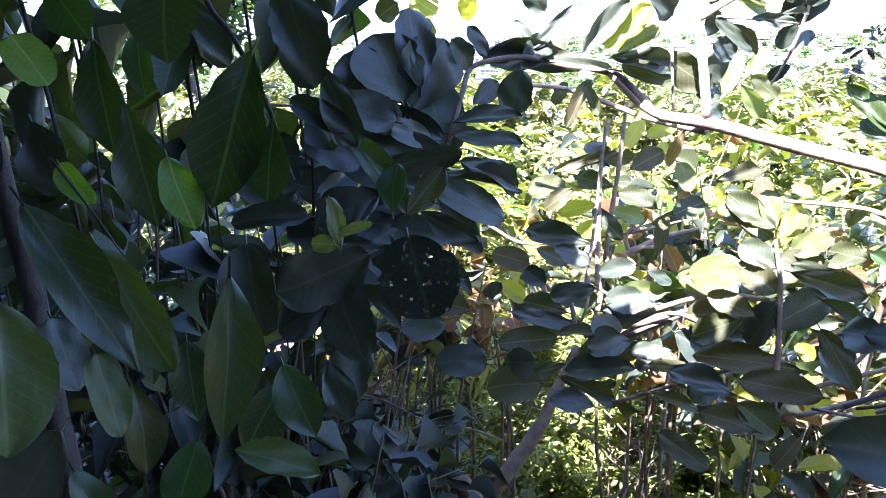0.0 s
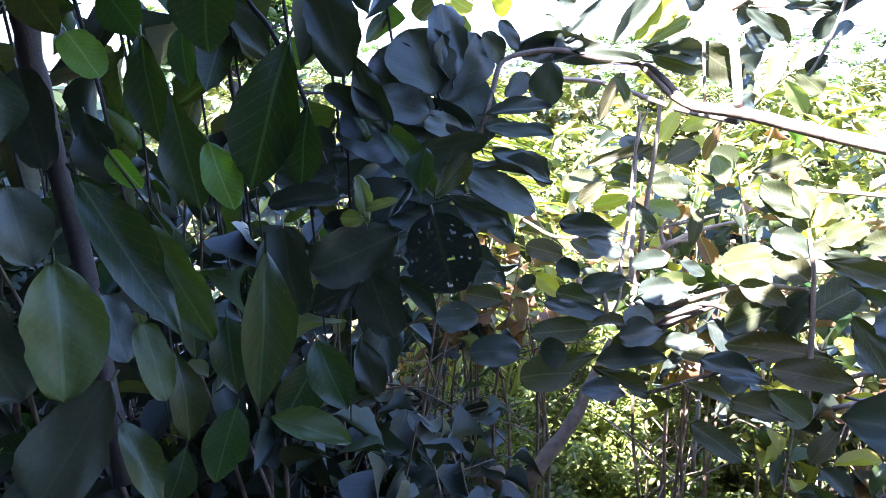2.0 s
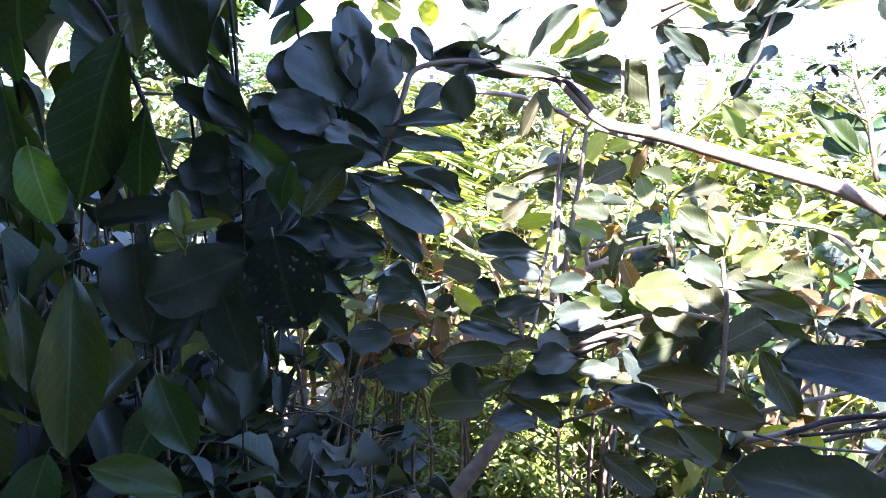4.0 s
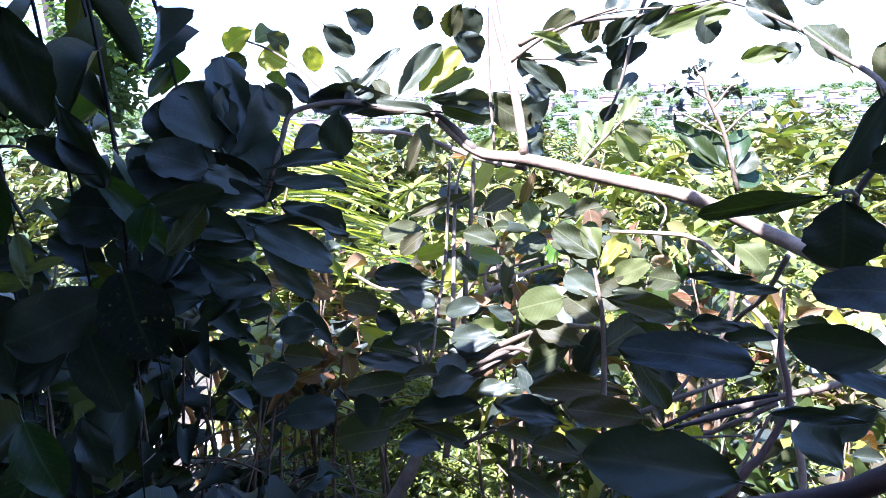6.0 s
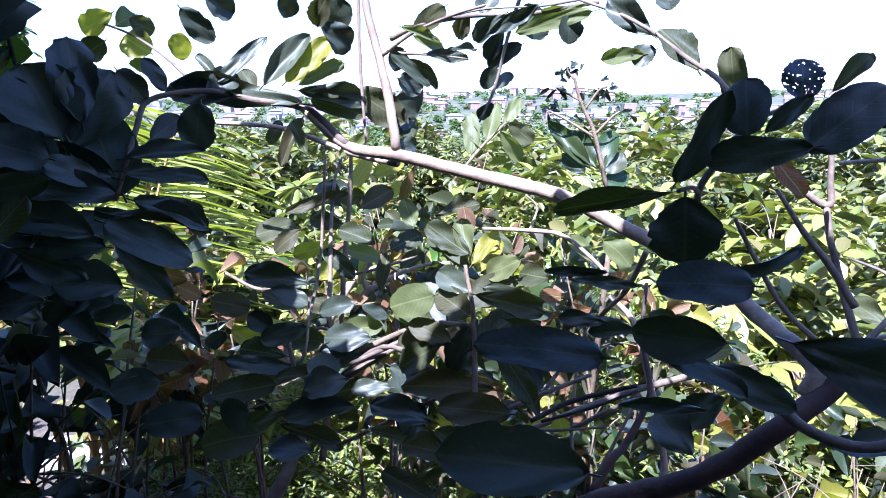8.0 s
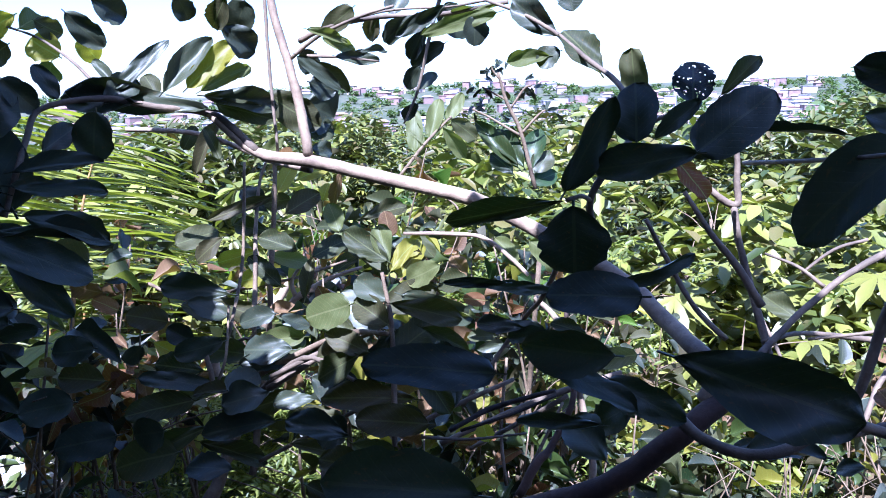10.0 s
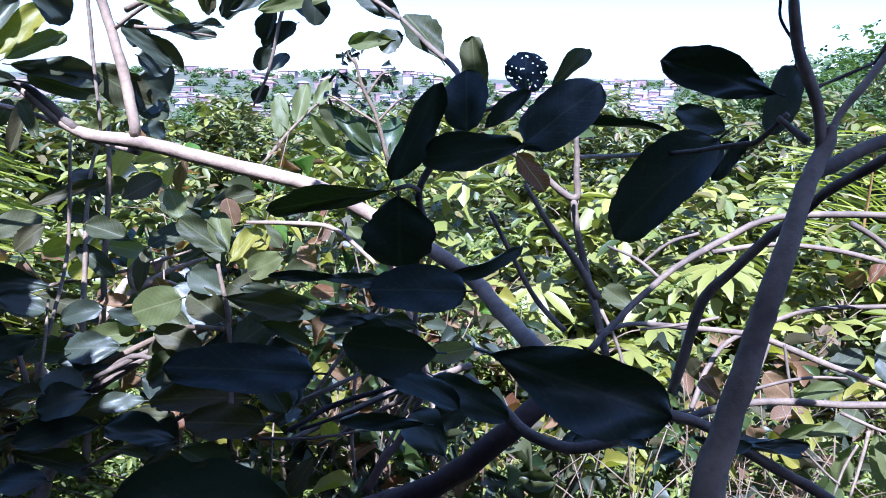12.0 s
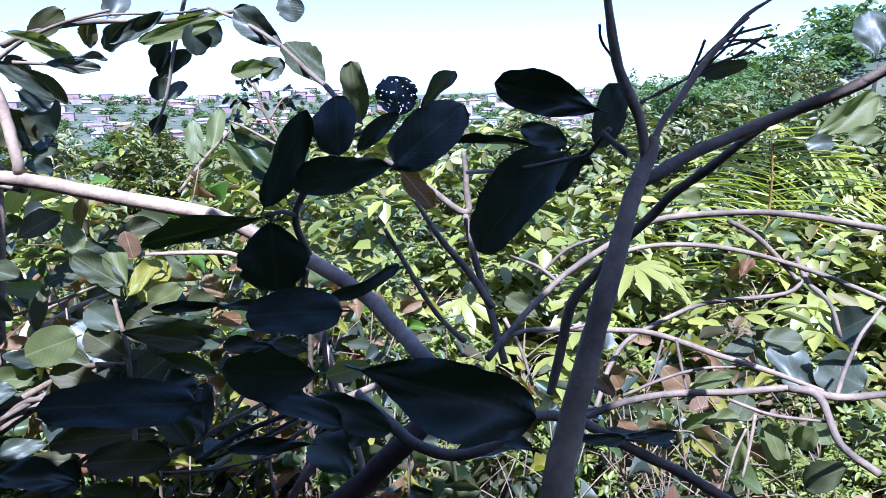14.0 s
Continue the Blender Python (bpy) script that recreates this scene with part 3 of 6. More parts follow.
leaf(near_tree, (0.645, 1.040, 1.877), (0.565, 1.088, 1.858), 0.022, -79, "pale")
leaf(near_tree, (0.469, 1.091, 1.826), (0.514, 1.103, 1.829), 0.011, 63, "dark")
leaf(near_tree, (0.394, 1.101, 1.822), (0.451, 1.116, 1.779), 0.019, 85, "dark")
leaf(near_tree, (0.409, 1.097, 1.855), (0.465, 1.111, 1.841), 0.015, 80, "pale")
leaf(near_tree, (0.351, 1.206, 1.775), (0.421, 1.223, 1.724), 0.053, 90, "mid")
leaf(near_tree, (-0.016, 1.054, 1.719), (-0.048, 1.064, 1.812), 0.100, -51, "dark")
leaf(near_tree, (-0.046, 1.055, 1.731), (-0.094, 1.058, 1.783), 0.073, -61, "dark")
leaf(near_tree, (0.008, 1.063, 1.737), (-0.004, 1.076, 1.847), 0.061, -21, "dark")
leaf(near_tree, (-0.011, 1.055, 1.703), (0.037, 1.091, 1.806), 0.089, 67, "dark")
leaf(near_tree, (0.046, 1.067, 1.646), (0.003, 1.082, 1.762), 0.081, -45, "dark")
leaf(near_tree, (0.049, 1.084, 1.801), (0.078, 1.113, 1.760), 0.034, 104, "dark")
leaf(near_tree, (0.143, 1.105, 1.759), (0.128, 1.121, 1.698), 0.052, -138, "dark")
leaf(near_tree, (0.077, 1.101, 1.713), (0.114, 1.130, 1.742), 0.033, 64, "dark")
leaf(near_tree, (0.271, 1.167, 1.756), (0.094, 1.168, 1.785), 0.037, -64, "dark")
leaf(near_tree, (0.182, 1.150, 1.768), (0.083, 1.155, 1.781), 0.041, -79, "dark")
leaf(near_tree, (0.144, 1.145, 1.768), (0.182, 1.171, 1.804), 0.039, 64, "dark")
leaf(near_tree, (0.157, 1.157, 1.786), (0.227, 1.182, 1.852), 0.021, 68, "dark")
leaf(near_tree, (0.156, 1.157, 1.793), (0.131, 1.172, 1.829), 0.016, -43, "dark")
leaf(near_tree, (0.093, 1.136, 1.776), (0.067, 1.150, 1.818), 0.026, -41, "dark")
leaf(near_tree, (0.225, 1.104, 1.781), (0.289, 1.123, 1.850), 0.033, 67, "dark")
leaf(near_tree, (0.254, 1.106, 1.785), (0.317, 1.124, 1.841), 0.034, 72, "yellow")
leaf(near_tree, (0.270, 1.107, 1.781), (0.336, 1.125, 1.816), 0.021, 75, "pale")
leaf(near_tree, (0.269, 1.157, 1.775), (0.368, 1.176, 1.762), 0.036, 77, "dark")
leaf(near_tree, (0.284, 1.157, 1.763), (0.362, 1.177, 1.741), 0.031, 79, "mid")
leaf(near_tree, (0.201, 1.202, 1.777), (0.184, 1.222, 1.810), 0.027, -27, "mid")
leaf(near_tree, (0.140, 1.037, 1.870), (0.169, 1.064, 1.833), 0.031, 109, "dark")
leaf(near_tree, (0.168, 1.039, 1.885), (0.199, 1.065, 1.864), 0.034, 103, "dark")
leaf(near_tree, (0.259, 1.047, 1.890), (0.268, 1.070, 1.864), 0.028, 143, "dark")
leaf(near_tree, (0.315, 1.048, 1.890), (0.290, 1.072, 1.851), 0.031, -120, "mid")
leaf(near_tree, (0.304, 1.082, 1.860), (0.344, 1.104, 1.827), 0.040, 102, "dark")
leaf(near_tree, (0.334, 1.098, 1.890), (0.318, 1.123, 1.850), 0.040, -133, "dark")
leaf(near_tree, (0.269, 1.304, 1.677), (0.247, 1.330, 1.732), 0.019, -32, "mid")
leaf(near_tree, (0.370, 1.254, 1.710), (0.324, 1.277, 1.674), 0.022, -92, "pale")
leaf(near_tree, (0.052, 1.063, 1.692), (0.147, 1.103, 1.701), 0.029, 55, "dark")
leaf(near_tree, (0.049, 1.061, 1.676), (0.147, 1.100, 1.658), 0.033, 56, "dark")
leaf(near_tree, (0.061, 1.050, 1.641), (0.154, 1.084, 1.604), 0.041, 60, "dark")
leaf(near_tree, (0.018, 1.036, 1.630), (0.152, 1.083, 1.603), 0.028, 43, "dark")
leaf(near_tree, (0.027, 1.037, 1.616), (0.126, 1.070, 1.556), 0.050, 69, "dark")
leaf(near_tree, (0.040, 1.058, 1.669), (-0.073, 1.043, 1.715), 0.042, -67, "dark")
leaf(near_tree, (0.045, 1.046, 1.649), (-0.087, 1.024, 1.675), 0.048, -67, "dark")
leaf(near_tree, (0.017, 1.031, 1.601), (-0.099, 1.017, 1.656), 0.056, -62, "dark")
leaf(near_tree, (0.029, 1.032, 1.586), (-0.074, 1.020, 1.605), 0.048, -63, "dark")
leaf(near_tree, (0.009, 1.019, 1.552), (-0.086, 1.009, 1.572), 0.065, -60, "dark")
leaf(near_tree, (-0.040, 1.002, 1.608), (-0.120, 0.980, 1.566), 0.064, -70, "dark")
leaf(near_tree, (-0.055, 1.002, 1.650), (-0.140, 0.989, 1.686), 0.064, -64, "dark")
leaf(near_tree, (-0.116, 1.148, 1.628), (-0.065, 1.194, 1.649), 0.056, 62, "dark")
leaf(near_tree, (-0.158, 1.028, 1.610), (-0.220, 1.022, 1.638), 0.057, -58, "dark")
leaf(near_tree, (-0.033, 1.120, 1.677), (-0.117, 1.109, 1.657), 0.064, -73, "dark")
leaf(near_tree, (-0.035, 1.145, 1.625), (-0.102, 1.150, 1.668), 0.059, -57, "dark")
leaf(near_tree, (-0.068, 1.023, 1.699), (-0.134, 1.015, 1.687), 0.056, -74, "dark")
leaf(near_tree, (0.008, 1.067, 1.528), (-0.066, 1.053, 1.489), 0.039, -66, "dark")
leaf(near_tree, (-0.028, 1.017, 1.693), (0.025, 1.053, 1.669), 0.036, 76, "dark")
leaf(near_tree, (-0.058, 1.071, 1.710), (-0.145, 1.053, 1.666), 0.049, -77, "dark")
leaf(near_tree, (-0.016, 1.011, 1.698), (-0.089, 1.004, 1.723), 0.059, -67, "dark")
leaf(near_tree, (-0.041, 1.000, 1.601), (-0.126, 0.979, 1.570), 0.060, -68, "dark")
leaf(near_tree, (-0.049, 1.097, 1.507), (0.008, 1.139, 1.512), 0.050, 60, "dark")
leaf(near_tree, (-0.059, 1.060, 1.555), (-0.144, 1.038, 1.515), 0.054, -67, "dark")
leaf(near_tree, (-0.099, 1.036, 1.518), (-0.182, 1.027, 1.550), 0.047, -56, "dark")
leaf(near_tree, (-0.161, 1.106, 1.620), (-0.243, 1.088, 1.614), 0.044, -69, "dark")
leaf(near_tree, (-0.196, 1.066, 1.557), (-0.262, 1.066, 1.615), 0.047, -48, "dark")
leaf(near_tree, (-0.081, 1.048, 1.669), (-0.126, 1.054, 1.728), 0.060, -47, "dark")
leaf(near_tree, (-0.017, 1.030, 1.682), (-0.064, 1.036, 1.722), 0.060, -53, "dark")
leaf(near_tree, (0.021, 1.065, 1.505), (-0.043, 1.072, 1.528), 0.043, -53, "dark")
leaf(near_tree, (-0.032, 0.989, 1.532), (-0.108, 0.978, 1.532), 0.039, -61, "dark")
leaf(near_tree, (-0.063, 1.052, 1.573), (-0.140, 1.033, 1.534), 0.058, -69, "dark")
leaf(near_tree, (-0.039, 1.088, 1.549), (-0.091, 1.101, 1.597), 0.040, -43, "dark")
leaf(near_tree, (-0.120, 0.988, 1.601), (-0.076, 1.034, 1.625), 0.037, 59, "dark")
leaf(near_tree, (-0.093, 1.077, 1.598), (-0.171, 1.066, 1.601), 0.064, -65, "dark")
leaf(near_tree, (0.051, 1.007, 1.540), (-0.028, 1.007, 1.561), 0.057, -58, "dark")
leaf(near_tree, (-0.063, 1.120, 1.593), (0.024, 1.171, 1.599), 0.043, 66, "dark")
leaf(near_tree, (-0.120, 1.144, 1.603), (-0.200, 1.138, 1.641), 0.052, -60, "dark")
leaf(near_tree, (-0.144, 1.056, 1.549), (-0.077, 1.093, 1.483), 0.041, 68, "dark")
leaf(near_tree, (-0.037, 1.020, 1.583), (-0.103, 1.016, 1.586), 0.051, -63, "dark")
leaf(near_tree, (-0.150, 1.015, 1.651), (-0.204, 1.010, 1.659), 0.057, -65, "dark")
leaf(near_tree, (0.028, 1.075, 1.589), (0.084, 1.091, 1.499), 0.040, 70, "dark")
leaf(near_tree, (-0.103, 1.650, 1.933), (-0.171, 1.667, 1.902), 0.052, -99, "yellow")
leaf(near_tree, (-0.041, 1.672, 1.858), (-0.093, 1.689, 1.894), 0.065, -64, "yellow")
leaf(near_tree, (-0.055, 1.669, 1.849), (-0.076, 1.699, 1.815), 0.052, -141, "pale")
leaf(near_tree, (-0.098, 1.653, 1.910), (-0.068, 1.691, 1.940), 0.047, 64, "pale")
leaf(near_tree, (0.021, 1.580, 1.886), (0.042, 1.618, 1.846), 0.044, 122, "yellow")
leaf(near_tree, (-0.121, 1.650, 1.880), (-0.172, 1.670, 1.849), 0.052, -105, "mid")
leaf(near_tree, (-0.072, 1.659, 1.924), (-0.041, 1.701, 1.901), 0.044, 105, "mid")
branch(near_tree, [(0.575, 1.134, 1.232, 0.0043), (0.677, 1.122, 1.274, 0.0048), (0.771, 1.099, 1.313, 0.0053), (0.850, 1.071, 1.343, 0.0057)], BARK_HALF_SHADED, "twig")
branch(near_tree, [(0.630, 1.161, 1.202, 0.0035), (0.706, 1.125, 1.257, 0.0039), (0.771, 1.096, 1.305, 0.0038)], BARK_HALF_SHADED, "twig")
branch(near_tree, [(0.596, 1.072, 1.319, 0.0031), (0.691, 1.084, 1.435, 0.0035), (0.692, 0.992, 1.503, 0.0036), (0.700, 0.949, 1.567, 0.0038)], BARK_HALF_SHADED, "twig")
branch(near_tree, [(0.437, 1.030, 1.397, 0.0028), (0.374, 1.142, 1.394, 0.0039), (0.285, 1.217, 1.303, 0.0038)], BARK_HALF_SHADED, "twig")
branch(near_tree, [(0.509, 0.931, 1.353, 0.0021), (0.569, 0.917, 1.349, 0.0018), (0.637, 0.902, 1.355, 0.0014)], BARK_HALF_SHADED, "twig")
branch(near_tree, [(0.501, 1.025, 1.314, 0.0040), (0.565, 1.028, 1.340, 0.0036), (0.660, 1.021, 1.376, 0.0032)], BARK_HALF_SHADED, "twig")
branch(near_tree, [(0.324, 1.162, 1.362, 0.0035), (0.407, 1.128, 1.408, 0.0038), (0.469, 1.084, 1.442, 0.0032)], BARK_HALF_SHADED, "twig")
branch(near_tree, [(0.287, 1.923, 1.196, 0.0106), (0.328, 1.946, 1.263, 0.0113), (0.360, 1.958, 1.302, 0.0091), (0.403, 1.965, 1.321, 0.0068), (0.453, 1.949, 1.341, 0.0052)], BARK, "twig")
branch(near_tree, [(0.360, 1.958, 1.302, 0.0068), (0.350, 1.988, 1.344, 0.0053), (0.335, 2.007, 1.390, 0.0038)], BARK, "twig")
branch(near_tree, [(0.379, 1.962, 1.312, 0.0053), (0.390, 1.951, 1.354, 0.0045), (0.404, 1.937, 1.382, 0.0030)], BARK, "twig")
leaf(near_tree, (0.663, 0.899, 1.807), (0.620, 0.923, 1.805), 0.020, -80, "pale")
leaf(near_tree, (0.674, 0.894, 1.812), (0.650, 0.906, 1.801), 0.027, -72, "dark")
leaf(near_tree, (0.697, 0.839, 1.786), (0.670, 0.871, 1.840), 0.041, -42, "mid")
leaf(near_tree, (0.678, 0.913, 1.829), (0.631, 0.939, 1.871), 0.034, -87, "dark")
leaf(near_tree, (0.616, 0.942, 1.858), (0.536, 0.992, 1.838), 0.019, -92, "pale")
leaf(near_tree, (0.595, 0.957, 1.856), (0.594, 0.953, 1.823), 0.033, -22, "dark")
leaf(near_tree, (0.569, 1.000, 1.872), (0.511, 1.023, 1.842), 0.020, -116, "dark")
leaf(near_tree, (0.680, 0.897, 1.883), (0.685, 0.888, 1.854), 0.030, 52, "dark")
leaf(near_tree, (0.726, 0.810, 1.749), (0.721, 0.819, 1.810), 0.031, -70, "mid")
leaf(near_tree, (0.708, 0.679, 1.757), (0.710, 0.685, 1.791), 0.039, 11, "holed")
leaf(near_tree, (0.721, 0.660, 1.763), (0.751, 0.655, 1.795), 0.017, 59, "mid")
leaf(near_tree, (0.679, 0.624, 1.720), (0.734, 0.613, 1.768), 0.045, 58, "dark")
leaf(near_tree, (0.643, 0.653, 1.728), (0.644, 0.666, 1.776), 0.041, -39, "dark")
leaf(near_tree, (0.579, 0.644, 1.693), (0.612, 0.633, 1.765), 0.029, 112, "dark")
leaf(near_tree, (0.659, 0.654, 1.730), (0.691, 0.640, 1.760), 0.017, 72, "dark")
leaf(near_tree, (0.662, 0.597, 1.722), (0.599, 0.638, 1.710), 0.028, -65, "dark")
leaf(near_tree, (0.579, 0.627, 1.684), (0.574, 0.614, 1.635), 0.061, 19, "dark")
leaf(near_tree, (0.579, 0.648, 1.685), (0.491, 0.691, 1.667), 0.020, -73, "mid")
leaf(near_tree, (0.615, 0.583, 1.622), (0.551, 0.611, 1.621), 0.038, -49, "dark")
leaf(near_tree, (0.618, 0.623, 1.622), (0.671, 0.602, 1.641), 0.011, 102, "dark")
leaf(near_tree, (0.552, 0.710, 1.605), (0.503, 0.741, 1.603), 0.010, -85, "dark")
leaf(near_tree, (0.590, 0.573, 1.583), (0.529, 0.604, 1.587), 0.039, -87, "dark")
leaf(near_tree, (0.548, 0.601, 1.574), (0.601, 0.559, 1.545), 0.026, 34, "dark")
leaf(near_tree, (0.586, 0.585, 1.524), (0.526, 0.613, 1.525), 0.014, -57, "dark")
leaf(near_tree, (0.603, 0.519, 1.601), (0.692, 0.450, 1.575), 0.050, 75, "dark")
leaf(near_tree, (0.513, 0.615, 1.562), (0.413, 0.632, 1.574), 0.036, -51, "dark")
leaf(near_tree, (0.692, 0.731, 1.515), (0.652, 0.753, 1.503), 0.022, -72, "white")
leaf(near_tree, (0.593, 0.589, 1.559), (0.637, 0.556, 1.532), 0.026, 59, "dark")
leaf(near_tree, (0.487, 0.573, 1.488), (0.377, 0.594, 1.509), 0.055, -51, "dark")
leaf(near_tree, (0.763, 0.793, 1.695), (0.789, 0.777, 1.657), 0.029, 54, "red")
leaf(near_tree, (0.618, 0.688, 1.558), (0.592, 0.707, 1.568), 0.018, -46, "mid")
leaf(near_tree, (0.681, 0.638, 1.715), (0.699, 0.628, 1.726), 0.014, 104, "dark")
branch(near_tree, [(0.617, 0.666, 1.648, 0.0032), (0.606, 0.657, 1.683, 0.0029), (0.624, 0.654, 1.714, 0.0027), (0.660, 0.688, 1.739, 0.0026), (0.686, 0.775, 1.774, 0.0027), (0.680, 0.843, 1.803, 0.0026), (0.666, 0.892, 1.832, 0.0024), (0.644, 0.945, 1.858, 0.0022), (0.619, 0.998, 1.878, 0.0016)], BARK_HALF_SHADED, "twig")
branch(near_tree, [(0.660, 0.688, 1.739, 0.0021), (0.681, 0.678, 1.746, 0.0017), (0.708, 0.679, 1.758, 0.0012)], BARK_HALF_SHADED, "twig")
branch(near_tree, [(0.606, 0.657, 1.683, 0.0022), (0.592, 0.642, 1.689, 0.0019), (0.578, 0.638, 1.687, 0.0017)], BARK_HALF_SHADED, "twig")
branch(near_tree, [(0.686, 0.775, 1.774, 0.0016), (0.706, 0.795, 1.755, 0.0014), (0.725, 0.806, 1.747, 0.0012)], BARK_HALF_SHADED, "twig")
branch(near_tree, [(0.619, 0.998, 1.878, 0.0016), (0.579, 1.029, 1.874, 0.0013), (0.511, 1.089, 1.876, 0.0014), (0.424, 1.154, 1.860, 0.0014)], BARK_HALF_SHADED, "twig")

# the low bush before it; its pale and dark leaves paint sun and shade
low_bush = thing("bush", (0.42, 1.25, 0.0), "bush with upright brown stems and broad half-lit oval leaves", "bush")
branch(low_bush, [(0.267, 1.404, 1.075, 0.0072), (0.289, 1.461, 1.198, 0.0066), (0.312, 1.500, 1.308, 0.0060), (0.325, 1.533, 1.431, 0.0054), (0.341, 1.555, 1.556, 0.0048), (0.351, 1.567, 1.680, 0.0036)], STEM, "stem")
branch(low_bush, [(0.481, 0.974, 1.322, 0.0038), (0.489, 1.008, 1.403, 0.0038), (0.492, 1.032, 1.473, 0.0033), (0.485, 1.052, 1.537, 0.0025)], STEM, "stem")
branch(low_bush, [(0.252, 1.193, 1.330, 0.0048), (0.349, 1.197, 1.373, 0.0048), (0.436, 1.143, 1.425, 0.0041), (0.486, 1.029, 1.458, 0.0033)], STEM, "stem")
branch(low_bush, [(0.094, 1.322, 0.933, 0.0179), (0.179, 1.383, 1.029, 0.0143), (0.222, 1.426, 1.110, 0.0113), (0.264, 1.462, 1.196, 0.0072)], STEM, "stem")
branch(low_bush, [(0.383, 1.163, 1.087, 0.0036), (0.397, 1.225, 1.202, 0.0036), (0.402, 1.245, 1.245, 0.0031)], STEM, "stem")
branch(low_bush, [(0.453, 1.053, 1.348, 0.0031), (0.406, 1.102, 1.303, 0.0032), (0.299, 1.146, 1.236, 0.0033)], STEM, "stem")
branch(low_bush, [(0.238, 1.198, 1.340, 0.0041), (0.232, 1.210, 1.372, 0.0041), (0.225, 1.221, 1.407, 0.0037)], STEM, "stem")
branch(low_bush, [(0.681, 1.041, 1.206, 0.0031), (0.723, 1.060, 1.262, 0.0026), (0.754, 1.072, 1.307, 0.0022)], STEM, "stem")
branch(low_bush, [(0.680, 1.126, 1.147, 0.0029), (0.685, 1.169, 1.223, 0.0029), (0.710, 1.213, 1.331, 0.0024)], STEM, "stem")
branch(low_bush, [(0.262, 1.290, 1.442, 0.0019), (0.258, 1.218, 1.384, 0.0023), (0.239, 1.197, 1.336, 0.0027)], STEM, "stem")
branch(low_bush, [(0.298, 1.436, 1.660, 0.0026), (0.290, 1.423, 1.563, 0.0031), (0.280, 1.383, 1.473, 0.0031), (0.258, 1.274, 1.391, 0.0029)], STEM, "stem")
leaf(low_bush, (0.439, 1.036, 1.501), (0.380, 1.066, 1.476), 0.048, -74, "pale")
leaf(low_bush, (0.487, 1.033, 1.469), (0.443, 1.078, 1.497), 0.042, -53, "mid")
leaf(low_bush, (0.458, 1.020, 1.438), (0.409, 1.063, 1.455), 0.035, -55, "mid")
leaf(low_bush, (0.490, 1.051, 1.497), (0.452, 1.093, 1.524), 0.039, -53, "dark")
leaf(low_bush, (0.485, 1.019, 1.427), (0.551, 1.030, 1.465), 0.053, 48, "mid")
leaf(low_bush, (0.447, 1.023, 1.435), (0.381, 1.048, 1.395), 0.044, -65, "mid")
leaf(low_bush, (0.494, 1.027, 1.459), (0.458, 1.036, 1.388), 0.039, -67, "dark")
leaf(low_bush, (0.386, 1.192, 1.377), (0.288, 1.222, 1.348), 0.047, -63, "mid")
leaf(low_bush, (0.379, 1.203, 1.406), (0.305, 1.237, 1.395), 0.035, -63, "pale")
leaf(low_bush, (0.288, 1.304, 1.349), (0.203, 1.340, 1.358), 0.048, -59, "mid")
leaf(low_bush, (0.273, 1.290, 1.308), (0.158, 1.314, 1.284), 0.035, -50, "mid")
leaf(low_bush, (0.356, 1.177, 1.323), (0.242, 1.203, 1.289), 0.050, -59, "mid")
leaf(low_bush, (0.225, 1.176, 1.286), (0.124, 1.188, 1.251), 0.039, -48, "mid")
leaf(low_bush, (0.214, 1.169, 1.268), (0.312, 1.165, 1.225), 0.033, 47, "mid")
leaf(low_bush, (0.423, 1.103, 1.313), (0.347, 1.142, 1.309), 0.025, -46, "mid")
leaf(low_bush, (0.349, 1.103, 1.280), (0.427, 1.099, 1.254), 0.023, 47, "mid")
leaf(low_bush, (0.518, 0.925, 1.372), (0.436, 0.976, 1.366), 0.045, -56, "mid")
leaf(low_bush, (0.425, 0.947, 1.348), (0.475, 0.934, 1.310), 0.048, 60, "mid")
leaf(low_bush, (0.499, 0.915, 1.466), (0.538, 0.892, 1.398), 0.032, 62, "mid")
leaf(low_bush, (0.546, 0.841, 1.482), (0.503, 0.881, 1.479), 0.044, -61, "dark")
leaf(low_bush, (0.487, 0.990, 1.511), (0.576, 0.970, 1.490), 0.034, 66, "mid")
leaf(low_bush, (0.365, 1.117, 1.202), (0.445, 1.099, 1.155), 0.039, 54, "mid")
leaf(low_bush, (0.222, 1.622, 1.344), (0.145, 1.663, 1.369), 0.046, -62, "yellow")
leaf(low_bush, (0.212, 1.530, 1.385), (0.310, 1.540, 1.334), 0.044, 70, "mid")
leaf(low_bush, (0.384, 1.317, 1.433), (0.403, 1.357, 1.499), 0.027, 5, "mid")
leaf(low_bush, (0.500, 1.102, 1.540), (0.445, 1.150, 1.580), 0.037, -58, "mid")
leaf(low_bush, (0.503, 1.098, 1.526), (0.545, 1.117, 1.572), 0.027, 38, "yellow")
leaf(low_bush, (0.499, 1.101, 1.533), (0.493, 1.138, 1.590), 0.032, -19, "pale")
leaf(low_bush, (0.351, 1.559, 1.588), (0.387, 1.590, 1.647), 0.034, 40, "yellow")
leaf(low_bush, (0.391, 1.556, 1.612), (0.458, 1.577, 1.640), 0.034, 68, "yellow")
leaf(low_bush, (0.338, 1.559, 1.579), (0.214, 1.593, 1.536), 0.029, -75, "mid")
leaf(low_bush, (0.362, 1.551, 1.546), (0.434, 1.575, 1.581), 0.048, 60, "mid")
leaf(low_bush, (0.298, 1.546, 1.475), (0.222, 1.577, 1.451), 0.034, -73, "yellow")
leaf(low_bush, (0.486, 1.642, 1.620), (0.452, 1.669, 1.527), 0.028, -103, "dry")
leaf(low_bush, (0.332, 1.549, 1.511), (0.255, 1.589, 1.525), 0.041, -66, "mid")
